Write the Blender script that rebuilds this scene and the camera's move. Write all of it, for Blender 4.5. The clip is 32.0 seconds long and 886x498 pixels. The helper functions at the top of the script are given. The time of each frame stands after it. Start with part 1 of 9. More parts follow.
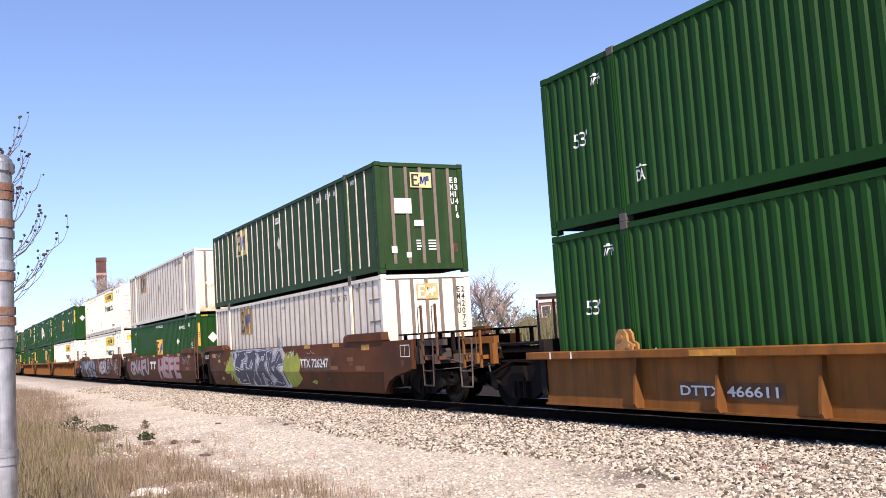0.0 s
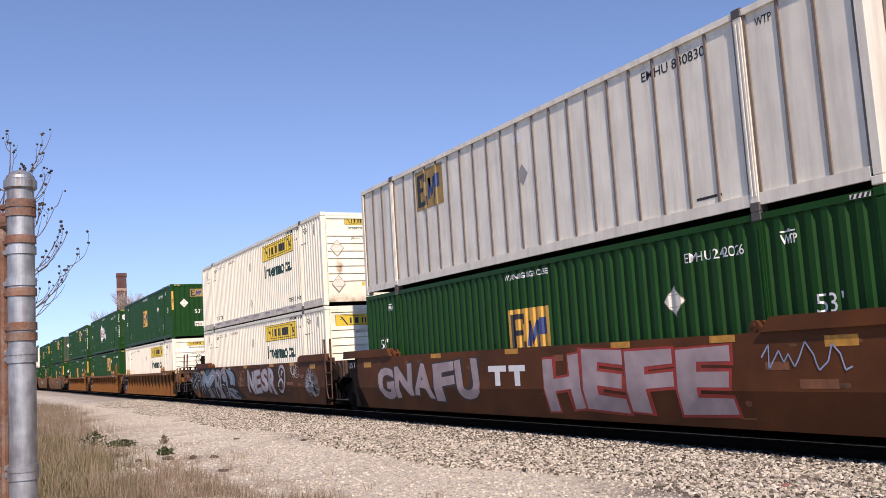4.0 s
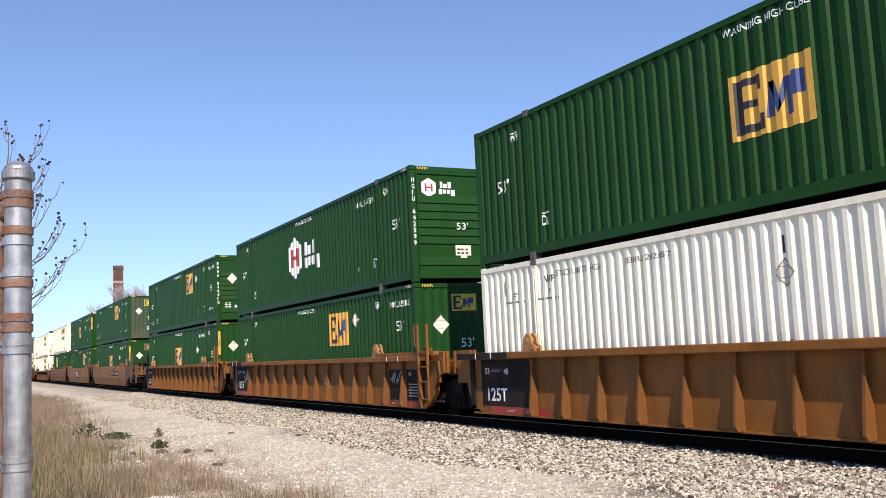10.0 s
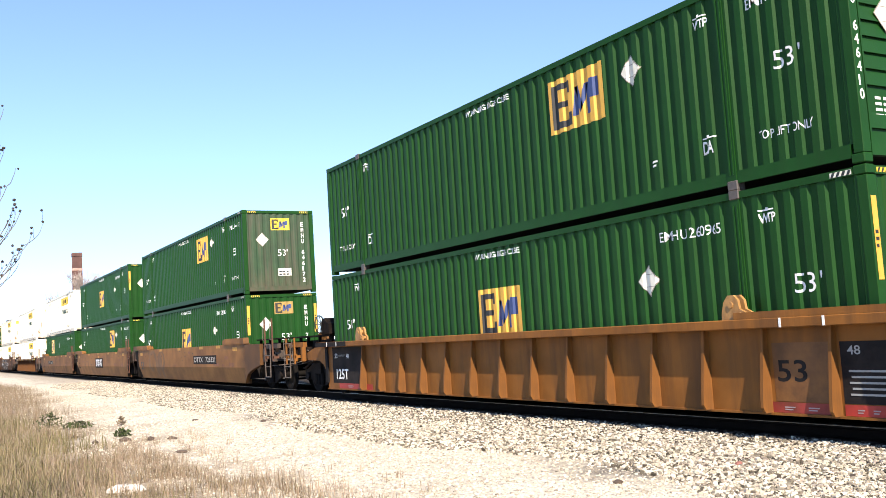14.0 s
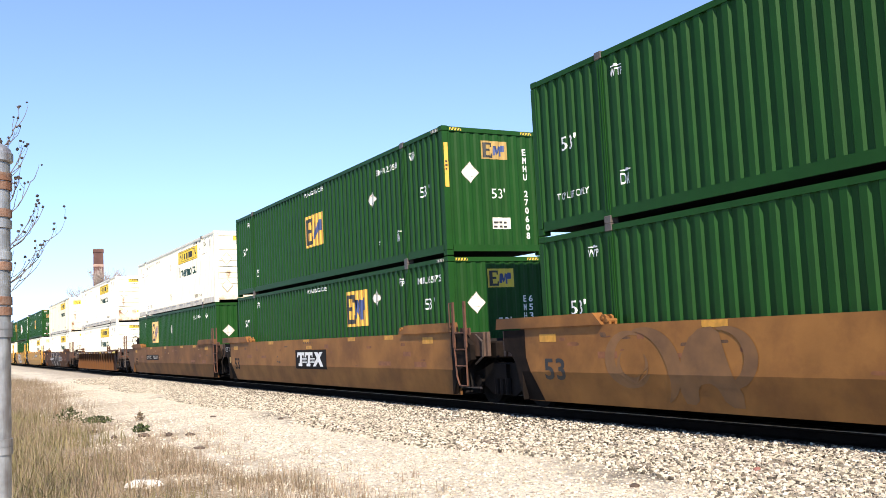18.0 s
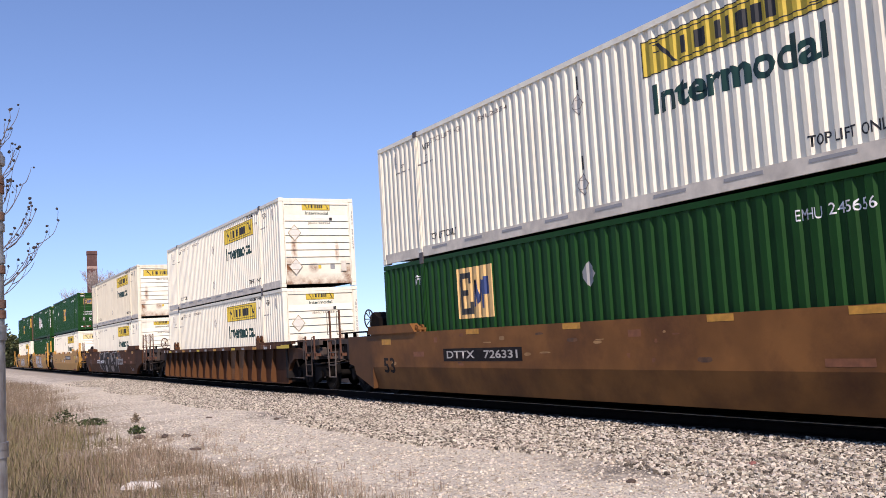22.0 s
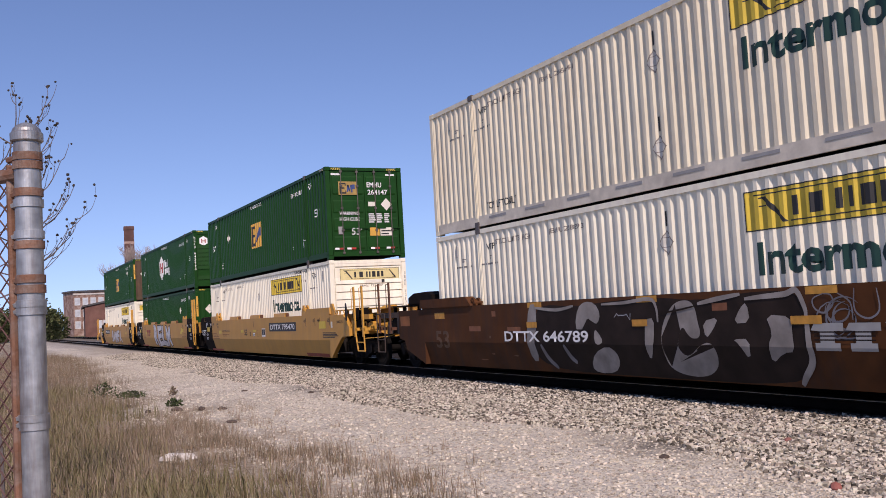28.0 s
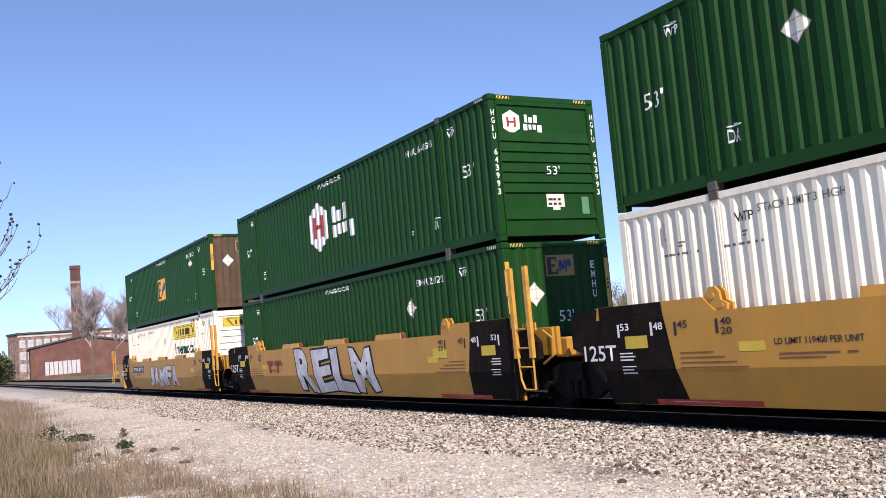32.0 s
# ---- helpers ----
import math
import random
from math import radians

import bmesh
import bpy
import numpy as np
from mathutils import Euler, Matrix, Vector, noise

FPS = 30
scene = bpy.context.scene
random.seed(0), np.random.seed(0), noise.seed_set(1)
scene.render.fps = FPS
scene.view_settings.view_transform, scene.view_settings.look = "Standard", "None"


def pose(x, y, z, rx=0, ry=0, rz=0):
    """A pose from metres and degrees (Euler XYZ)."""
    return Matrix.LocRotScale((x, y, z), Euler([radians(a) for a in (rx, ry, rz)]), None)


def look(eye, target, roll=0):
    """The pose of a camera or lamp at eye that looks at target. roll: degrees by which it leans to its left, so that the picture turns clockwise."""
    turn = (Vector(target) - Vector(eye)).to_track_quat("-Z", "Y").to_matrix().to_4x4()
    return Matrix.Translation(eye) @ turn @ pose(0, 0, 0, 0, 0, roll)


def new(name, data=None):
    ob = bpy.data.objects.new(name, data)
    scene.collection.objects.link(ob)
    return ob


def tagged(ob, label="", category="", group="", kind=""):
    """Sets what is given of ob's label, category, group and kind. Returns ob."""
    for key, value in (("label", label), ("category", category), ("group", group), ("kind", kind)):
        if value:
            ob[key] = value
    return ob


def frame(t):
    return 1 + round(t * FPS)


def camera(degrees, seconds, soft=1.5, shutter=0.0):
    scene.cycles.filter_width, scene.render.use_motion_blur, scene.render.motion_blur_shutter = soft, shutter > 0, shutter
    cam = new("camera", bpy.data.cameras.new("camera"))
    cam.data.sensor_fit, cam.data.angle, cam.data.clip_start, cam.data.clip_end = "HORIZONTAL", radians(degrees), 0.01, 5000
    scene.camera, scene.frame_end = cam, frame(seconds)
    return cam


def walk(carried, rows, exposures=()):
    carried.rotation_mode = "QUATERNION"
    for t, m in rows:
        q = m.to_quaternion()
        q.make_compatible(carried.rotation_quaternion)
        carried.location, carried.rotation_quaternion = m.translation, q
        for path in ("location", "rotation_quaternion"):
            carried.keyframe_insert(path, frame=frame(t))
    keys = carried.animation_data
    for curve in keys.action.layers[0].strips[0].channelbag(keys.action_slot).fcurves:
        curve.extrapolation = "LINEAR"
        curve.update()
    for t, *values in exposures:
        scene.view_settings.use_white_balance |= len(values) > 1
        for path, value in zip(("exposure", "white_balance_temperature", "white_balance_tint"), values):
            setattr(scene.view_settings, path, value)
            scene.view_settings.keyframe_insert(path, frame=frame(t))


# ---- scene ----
# ---- camera: one standing place, hand-held turns (seconds, yaw, pitch, roll) ----
EYE = (0.0, 0.0, 1.51)
TURNS = [
    (0.0, 61.58, 5.47, 3.64),
    (0.5, 62.22, 4.75, 3.17),
    (1.0, 62.72, 4.74, 3.22),
    (1.5, 62.65, 5.50, 3.03),
    (2.0, 62.92, 6.01, 2.99),
    (2.5, 63.01, 6.42, 3.05),
    (3.0, 63.22, 6.52, 3.17),
    (3.5, 62.98, 6.28, 3.52),
    (5.5, 61.90, 7.39, 2.75),
    (6.0, 61.97, 7.29, 2.38),
    (6.5, 62.18, 7.25, 2.54),
    (7.0, 62.22, 7.29, 2.76),
    (7.5, 62.30, 7.09, 2.73),
    (8.0, 62.45, 6.81, 2.97),
    (8.5, 62.53, 6.73, 3.15),
    (9.0, 62.57, 6.60, 2.65),
    (9.5, 62.52, 6.65, 2.22),
    (10.0, 62.45, 6.33, 2.70),
    (10.5, 62.33, 6.24, 2.54),
    (11.0, 62.13, 6.15, 2.38),
    (11.5, 61.89, 5.93, 2.45),
    (12.0, 61.64, 5.76, 2.78),
    (12.5, 60.99, 5.67, 2.57),
    (13.0, 60.37, 5.66, 3.04),
    (13.5, 60.07, 5.53, 3.32),
    (14.0, 60.25, 5.16, 3.55),
    (14.5, 60.66, 4.87, 3.34),
    (16.5, 61.18, 4.82, 3.39),
    (17.0, 61.19, 4.97, 2.92),
    (17.5, 61.29, 5.13, 3.03),
    (18.0, 61.35, 5.25, 2.75),
    (18.5, 61.56, 5.33, 2.94),
    (19.0, 61.83, 5.34, 2.45),
    (19.5, 62.03, 5.33, 2.49),
    (20.0, 61.95, 5.26, 2.14),
    (20.5, 61.71, 5.15, 2.55),
    (21.0, 61.37, 5.07, 2.27),
    (21.5, 61.21, 5.06, 2.68),
    (22.0, 61.05, 5.12, 3.42),
    (22.5, 61.59, 5.01, 2.83),
    (23.0, 62.31, 4.97, 2.86),
    (23.5, 61.48, 4.79, 3.09),
    (24.0, 60.50, 4.72, 3.10),
    (24.5, 60.07, 5.38, 2.87),
    (25.0, 60.31, 5.61, 3.07),
    (25.5, 60.60, 5.56, 3.09),
    (27.5, 62.36, 5.09, 3.28),
    (28.0, 63.09, 3.69, 3.28),
    (28.5, 63.37, 3.57, 3.80),
    (29.0, 60.97, 4.59, 5.06),
    (29.5, 59.06, 5.37, 5.63),
    (30.0, 58.89, 6.11, 5.80),
    (30.5, 59.08, 6.09, 5.68),
    (31.0, 59.59, 5.57, 5.87),
    (31.5, 59.92, 5.20, 5.48),
    (32.0, 60.26, 5.39, 4.99),
]
cam = camera(51.5, 32.0, soft=0.8)
STOPS = [(0, 0.5), (0.5, 0.3), (1, 0.15), (2, 0.1), (3, 0.2), (5.5, -0.35), (6, -0.4), (7, -0.4), (8, -0.2), (9, 0.05), (10, 0.3), (11, 0.6), (12, 0.8), (13, 0.95), (14, 0.98), (16.5, 0.86), (17, 0.84), (18, 0.79), (19, 0.66), (20, 0.4), (21, 0.15), (22, 0.03), (23, -0.2), (24, -0.35), (25, -0.36), (28, -0.33), (29, -0.15), (30, -0.12), (31, 0.05), (32, 0.25)]
WARMTH = [(0, 6500, 27), (9, 6450, 26), (10, 6400, 20), (12, 6600, 15), (18, 6560, 15.5), (20, 6280, 19), (22, 6200, 27), (24, 6180, 28), (28, 6250, 31), (30, 6150, 27), (32, 6150, 25)]
EXPOSURES = [(t, s, float(np.interp(t, [w[0] for w in WARMTH], [w[1] for w in WARMTH])), float(np.interp(t, [w[0] for w in WARMTH], [w[2] for w in WARMTH]))) for t, s in STOPS]
walk(cam, [(t, pose(*EYE, 90 + p, r, y)) for t, y, p, r in TURNS], EXPOSURES)

# ---- sky and sun ----
SUN_EL, SUN_AZ = 40.0, 105.5          # degrees; azimuth clockwise from +y
world = bpy.data.worlds.new("sky")
scene.world = world
world.use_nodes = True
wn = world.node_tree
sky = wn.nodes.new("ShaderNodeTexSky")
sky.sky_type = "NISHITA"
sky.sun_disc = False
sky.sun_elevation, sky.sun_rotation = radians(SUN_EL), radians(SUN_AZ)
sky.air_density, sky.dust_density, sky.ozone_density = 1.02, 0.0, 3.9
wn.nodes["Background"].inputs["Strength"].default_value = 0.15
aim, lift = wn.nodes.new("ShaderNodeTexCoord"), wn.nodes.new("ShaderNodeVectorMath")   # haze-free horizon
lift.operation = "ADD"
lift.inputs[1].default_value = (0, 0, 0.085)
wn.links.new(aim.outputs["Generated"], lift.inputs[0])
wn.links.new(lift.outputs[0], sky.inputs["Vector"])
wn.links.new(sky.outputs[0], wn.nodes["Background"].inputs["Color"])
sun = new("sun", bpy.data.lights.new("sun", "SUN"))
sun.data.energy, sun.data.angle, sun.data.color = 5.0, radians(0.53), (1.0, 0.895, 0.70)
sdir = Vector((math.sin(radians(SUN_AZ)) * math.cos(radians(SUN_EL)), math.cos(radians(SUN_AZ)) * math.cos(radians(SUN_EL)), math.sin(radians(SUN_EL))))
sun.matrix_world = look(sdir * 60, (0, 0, 0))

# ---- materials ----
def mat(name, base, rough=0.6, metal=0.0, var=0.12, scale=6.0, dirt=None, dirt_amt=0.0, dirt_scale=1.2, bump=0.0, bump_scale=80.0, streak=False, rand=0.05, spec=0.5, foot=None, spots=(), stain=(0.22, 0.095, 0.032), ends=0.0):
    """Painted or bare surface: base colour, mottling, dirt patches (or vertical streaks) and fine relief."""
    m = bpy.data.materials.new(name)
    m.use_nodes = True
    nt = m.node_tree
    N, L = nt.nodes, nt.links
    b = N["Principled BSDF"]
    b.inputs["Roughness"].default_value, b.inputs["Metallic"].default_value = rough, metal
    b.inputs["Specular IOR Level"].default_value = spec
    tc = N.new("ShaderNodeTexCoord")
    n1 = N.new("ShaderNodeTexNoise")
    n1.inputs["Scale"].default_value, n1.inputs["Detail"].default_value = scale, 6
    L.new(tc.outputs["Object"], n1.inputs["Vector"])
    r1 = N.new("ShaderNodeMapRange")
    r1.inputs[1].default_value, r1.inputs[2].default_value = 0.3, 0.7
    r1.inputs[3].default_value, r1.inputs[4].default_value = 1 - var, 1 + var
    L.new(n1.outputs["Fac"], r1.inputs[0])
    oi = N.new("ShaderNodeObjectInfo")
    r2 = N.new("ShaderNodeMapRange")
    r2.inputs[3].default_value, r2.inputs[4].default_value = 1 - rand, 1 + rand
    L.new(oi.outputs["Random"], r2.inputs[0])
    mul = N.new("ShaderNodeMath")
    mul.operation = "MULTIPLY"
    L.new(r1.outputs[0], mul.inputs[0])
    L.new(r2.outputs[0], mul.inputs[1])
    hs = N.new("ShaderNodeMix")
    hs.data_type, hs.blend_type = "RGBA", "MULTIPLY"
    hs.inputs[0].default_value = 1.0
    hs.inputs[6].default_value = (*base, 1)
    L.new(mul.outputs[0], hs.inputs[7])
    col = hs.outputs[2]
    if dirt:
        n2 = N.new("ShaderNodeTexNoise")
        n2.inputs["Scale"].default_value, n2.inputs["Detail"].default_value, n2.inputs["Roughness"].default_value = dirt_scale, 8, 0.65
        mp = N.new("ShaderNodeMapping")
        mp.inputs["Scale"].default_value = (4.0, 4.0, 0.35) if streak else (1, 1, 1)
        L.new(tc.outputs["Object"], mp.inputs["Vector"])
        L.new(mp.outputs[0], n2.inputs["Vector"])
        r3 = N.new("ShaderNodeMapRange")
        r3.inputs[1].default_value, r3.inputs[2].default_value = 0.45, 0.75
        r3.inputs[3].default_value, r3.inputs[4].default_value = 0.0, dirt_amt
        L.new(n2.outputs["Fac"], r3.inputs[0])
        mx = N.new("ShaderNodeMix")
        mx.data_type = "RGBA"
        L.new(r3.outputs[0], mx.inputs[0])
        L.new(col, mx.inputs[6])
        mx.inputs[7].default_value = (*dirt, 1)
        col = mx.outputs[2]
    if foot:                                # rust creeping up from the sill, and round spots and runs (y, z, ry, rz)
        sp = N.new("ShaderNodeSeparateXYZ")
        L.new(tc.outputs["Object"], sp.inputs[0])
        n4 = N.new("ShaderNodeTexNoise")
        n4.inputs["Scale"].default_value, n4.inputs["Detail"].default_value, n4.inputs["Roughness"].default_value = 5.0, 7, 0.65
        L.new(tc.outputs["Object"], n4.inputs["Vector"])
        rf = N.new("ShaderNodeMapRange")
        rf.inputs[1].default_value, rf.inputs[2].default_value, rf.inputs[3].default_value, rf.inputs[4].default_value = 0.1, foot[0], foot[1], 0.0
        L.new(sp.outputs["Z"], rf.inputs[0])
        total = rf.outputs[0]
        for y, z, ry, rz in spots:
            vm = N.new("ShaderNodeVectorMath")
            vm.operation = "SUBTRACT"
            L.new(tc.outputs["Object"], vm.inputs[0])
            vm.inputs[1].default_value = (0, y, z)
            vs = N.new("ShaderNodeVectorMath")
            vs.operation = "MULTIPLY"
            L.new(vm.outputs[0], vs.inputs[0])
            vs.inputs[1].default_value = (0, 1 / ry, 1 / rz)
            vl = N.new("ShaderNodeVectorMath")
            vl.operation = "LENGTH"
            L.new(vs.outputs[0], vl.inputs[0])
            rs = N.new("ShaderNodeMapRange")
            rs.inputs[1].default_value, rs.inputs[2].default_value, rs.inputs[3].default_value, rs.inputs[4].default_value = 0.2, 1.0, 1.3, 0.0
            L.new(vl.outputs["Value"], rs.inputs[0])
            ad = N.new("ShaderNodeMath")
            ad.operation = "MAXIMUM"
            L.new(total, ad.inputs[0])
            L.new(rs.outputs[0], ad.inputs[1])
            total = ad.outputs[0]
        rn = N.new("ShaderNodeMapRange")
        rn.inputs[1].default_value, rn.inputs[2].default_value, rn.inputs[3].default_value, rn.inputs[4].default_value = 0.3, 0.65, 0.1, 1.0
        L.new(n4.outputs["Fac"], rn.inputs[0])
        tm = N.new("ShaderNodeMath")
        tm.operation, tm.use_clamp = "MULTIPLY", True
        L.new(total, tm.inputs[0])
        L.new(rn.outputs[0], tm.inputs[1])
        mr = N.new("ShaderNodeMix")
        mr.data_type = "RGBA"
        L.new(tm.outputs[0], mr.inputs[0])
        L.new(col, mr.inputs[6])
        mr.inputs[7].default_value = (*stain, 1)
        col = mr.outputs[2]
    if ends:                                # road dirt thrown up at both ends of a car
        sx = N.new("ShaderNodeSeparateXYZ")
        L.new(tc.outputs["Object"], sx.inputs[0])
        mid = N.new("ShaderNodeMath")
        mid.operation = "ADD"
        mid.inputs[1].default_value = 8.077
        L.new(sx.outputs["X"], mid.inputs[0])
        far = N.new("ShaderNodeMath")
        far.operation = "ABSOLUTE"
        L.new(mid.outputs[0], far.inputs[0])
        n5 = N.new("ShaderNodeTexNoise")
        n5.inputs["Scale"].default_value, n5.inputs["Detail"].default_value = 2.2, 6
        L.new(tc.outputs["Object"], n5.inputs["Vector"])
        wob_ = N.new("ShaderNodeMath")
        wob_.operation = "MULTIPLY_ADD"
        wob_.inputs[1].default_value = 0.9
        L.new(n5.outputs["Fac"], wob_.inputs[0])
        L.new(far.outputs[0], wob_.inputs[2])
        re_ = N.new("ShaderNodeMapRange")
        re_.inputs[1].default_value, re_.inputs[2].default_value, re_.inputs[3].default_value, re_.inputs[4].default_value = 8.35, 9.0, 0.0, ends
        L.new(wob_.outputs[0], re_.inputs[0])
        me_x = N.new("ShaderNodeMix")
        me_x.data_type = "RGBA"
        L.new(re_.outputs[0], me_x.inputs[0])
        L.new(col, me_x.inputs[6])
        me_x.inputs[7].default_value = (0.020, 0.012, 0.009, 1)
        col = me_x.outputs[2]
    L.new(col, b.inputs["Base Color"])
    if bump:
        n3 = N.new("ShaderNodeTexNoise")
        n3.inputs["Scale"].default_value, n3.inputs["Detail"].default_value = bump_scale, 4
        L.new(tc.outputs["Object"], n3.inputs["Vector"])
        bp = N.new("ShaderNodeBump")
        bp.inputs["Strength"].default_value, bp.inputs["Distance"].default_value = bump, 0.02
        L.new(n3.outputs["Fac"], bp.inputs["Height"])
        L.new(bp.outputs[0], b.inputs["Normal"])
    return m


GREEN = mat("green_paint", (0.0085, 0.053, 0.0085), 0.5, spec=0.14, var=0.10, scale=2.5, dirt=(0.018, 0.043, 0.013), dirt_amt=0.35, dirt_scale=1.0, streak=True, bump=0.05, bump_scale=30)
GREEN_OLD = mat("old_green_paint", (0.017, 0.050, 0.013), 0.6, spec=0.2, var=0.12, scale=2.0, dirt=(0.05, 0.075, 0.035), dirt_amt=0.4, streak=True, bump=0.06, bump_scale=25)
WHITE = mat("white_paint", (0.85, 0.81, 0.645), 0.5, var=0.05, scale=2.0, dirt=(0.48, 0.42, 0.34), dirt_amt=0.4, dirt_scale=1.0, streak=True, bump=0.04, bump_scale=30)
CREAM = mat("yellowed_white_paint", (0.76, 0.70, 0.525), 0.55, var=0.06, scale=2.0, dirt=(0.45, 0.33, 0.2), dirt_amt=0.45, dirt_scale=0.9, streak=True, bump=0.05, bump_scale=25)
GREY_WHITE = mat("weathered_white_aluminium", (0.77, 0.735, 0.61), 0.5, var=0.08, scale=1.6, dirt=(0.36, 0.31, 0.27), dirt_amt=0.5, dirt_scale=1.1, streak=True, bump=0.06, bump_scale=20)
BARE = mat("dark_steel_casting", (0.10, 0.085, 0.075), 0.5, 0.3, var=0.2, scale=5, dirt=(0.25, 0.2, 0.17), dirt_amt=0.6, bump=0.05)
STRIP_GREY = mat("scuffed_aluminium", (0.66, 0.605, 0.49), 0.6, 0.0, var=0.15, scale=4, dirt=(0.22, 0.18, 0.15), dirt_amt=0.5)
RUSTY = mat("rusty_steel", (0.10, 0.04, 0.021), 0.85, var=0.35, scale=9, dirt=(0.07, 0.04, 0.03), dirt_amt=0.7, dirt_scale=5, bump=0.3, bump_scale=60)
YELLOW_CAR = mat("weathered_yellow_paint", (0.23, 0.09, 0.0185), 0.65, spec=0.2, var=0.2, scale=1.6, dirt=(0.10, 0.045, 0.018), dirt_amt=0.9, dirt_scale=0.8, streak=True, bump=0.06, bump_scale=25)
TAN_CAR = mat("faded_tan_paint", (0.25, 0.110, 0.029), 0.65, spec=0.25, var=0.2, scale=1.5, dirt=(0.12, 0.046, 0.016), dirt_amt=0.75, dirt_scale=1.1, bump=0.06, bump_scale=25, ends=0.6)
SOILED_TAN_CAR = mat("soiled_tan_paint", (0.19, 0.081, 0.0215), 0.65, spec=0.22, var=0.22, scale=1.5, dirt=(0.07, 0.028, 0.012), dirt_amt=0.85, dirt_scale=0.9, bump=0.06, bump_scale=25, ends=0.55)
FRESH_YELLOW = mat("fresh_yellow_paint", (0.50, 0.25, 0.03), 0.5, var=0.07, scale=1.4, dirt=(0.33, 0.18, 0.05), dirt_amt=0.45, dirt_scale=0.8, streak=True, bump=0.03, bump_scale=25)
BROWN_CAR = mat("faded_brown_paint", (0.115, 0.039, 0.012), 0.7, spec=0.2, var=0.2, scale=1.4, dirt=(0.045, 0.021, 0.012), dirt_amt=0.7, dirt_scale=0.8, bump=0.07, bump_scale=25, ends=0.35)
DARK_BROWN_CAR = mat("dark_rusty_brown_paint", (0.088, 0.033, 0.0105), 0.75, spec=0.15, var=0.25, scale=1.6, dirt=(0.045, 0.028, 0.022), dirt_amt=0.8, dirt_scale=0.9, streak=True, bump=0.08, bump_scale=25, ends=0.4)
GUIDE = mat("bleached_yellow_lug", (0.36, 0.19, 0.06), 0.6, var=0.2, scale=8, dirt=(0.16, 0.07, 0.02), dirt_amt=0.7, dirt_scale=7, bump=0.1)
OLD_RUST_CAR = mat("rust_streaked_brown_paint", (0.062, 0.026, 0.0125), 0.75, spec=0.2, var=0.3, scale=1.6, dirt=(0.20, 0.082, 0.022), dirt_amt=0.7, dirt_scale=0.8, streak=True, bump=0.1, bump_scale=25, ends=0.5)
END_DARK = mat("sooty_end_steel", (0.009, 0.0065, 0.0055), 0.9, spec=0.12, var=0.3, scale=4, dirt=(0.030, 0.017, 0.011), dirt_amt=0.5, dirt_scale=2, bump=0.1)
END_TAUPE = mat("dusty_brown_steel", (0.055, 0.038, 0.029), 0.75, var=0.3, scale=5, dirt=(0.035, 0.025, 0.02), dirt_amt=0.7, dirt_scale=3, bump=0.1)
END_RUST = mat("dusty_red_brown_steel", (0.085, 0.050, 0.036), 0.75, var=0.3, scale=5, dirt=(0.03, 0.02, 0.015), dirt_amt=0.7, dirt_scale=3, bump=0.1)
PALE_IRON = mat("worn_grab_iron", (0.115, 0.095, 0.08), 0.6, 0.2, var=0.3, scale=9, dirt=(0.10, 0.06, 0.04), dirt_amt=0.6, dirt_scale=6)
GRIME = mat("black_grime_paint", (0.016, 0.014, 0.014), 0.85, spec=0.15, var=0.3, scale=3, dirt=(0.06, 0.045, 0.035), dirt_amt=0.5, bump=0.1)
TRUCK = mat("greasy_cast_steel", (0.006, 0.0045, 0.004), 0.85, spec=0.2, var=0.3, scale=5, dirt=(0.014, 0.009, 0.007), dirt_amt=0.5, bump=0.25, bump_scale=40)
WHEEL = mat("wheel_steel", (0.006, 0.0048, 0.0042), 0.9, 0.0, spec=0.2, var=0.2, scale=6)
TREAD = mat("polished_steel", (0.30, 0.28, 0.26), 0.35, 0.9, var=0.1, scale=9)
HANDRAIL_Y = mat("yellow_handrail_paint", (0.60, 0.31, 0.04), 0.5, var=0.1, scale=8, dirt=(0.25, 0.12, 0.04), dirt_amt=0.5, dirt_scale=6)
D_WHITE = mat("white_lettering", (0.78, 0.78, 0.76), 0.6, var=0.06, scale=5)
D_CREAM = mat("placard_white", (0.72, 0.70, 0.60), 0.6, var=0.05, scale=5, dirt=(0.5, 0.42, 0.3), dirt_amt=0.3, dirt_scale=4)
D_BLACK = mat("black_lettering", (0.02, 0.02, 0.02), 0.6, var=0.1, scale=5)
D_YELLOW = mat("yellow_decal", (0.62, 0.45, 0.04), 0.55, var=0.08, scale=5)
D_PALE = mat("pale_yellow_decal", (0.68, 0.58, 0.27), 0.55, var=0.08, scale=5)
D_FADED = mat("faded_orange_decal", (0.58, 0.36, 0.11), 0.6, var=0.2, scale=5, dirt=(0.72, 0.62, 0.42), dirt_amt=0.7, dirt_scale=9)
D_DULL = mat("weathered_ochre_decal", (0.34, 0.22, 0.06), 0.6, var=0.2, scale=5)
D_ORANGE = mat("orange_yellow_decal", (0.66, 0.36, 0.05), 0.55, var=0.08, scale=5)
D_BLUE = mat("blue_decal", (0.035, 0.06, 0.18), 0.55, var=0.08, scale=5)
D_DKGREEN = mat("dark_green_lettering", (0.007, 0.042, 0.032), 0.55, var=0.08, scale=5)
D_RED = mat("red_stencil_band", (0.36, 0.03, 0.02), 0.6, var=0.2, scale=4, dirt=(0.1, 0.04, 0.03), dirt_amt=0.5, dirt_scale=3)
D_GREY = mat("grey_patch", (0.30, 0.30, 0.29), 0.6, var=0.1, scale=5)
G_SILVER = mat("silver_spray_paint", (0.37, 0.37, 0.385), 0.55, 0.1, var=0.3, scale=2.5)
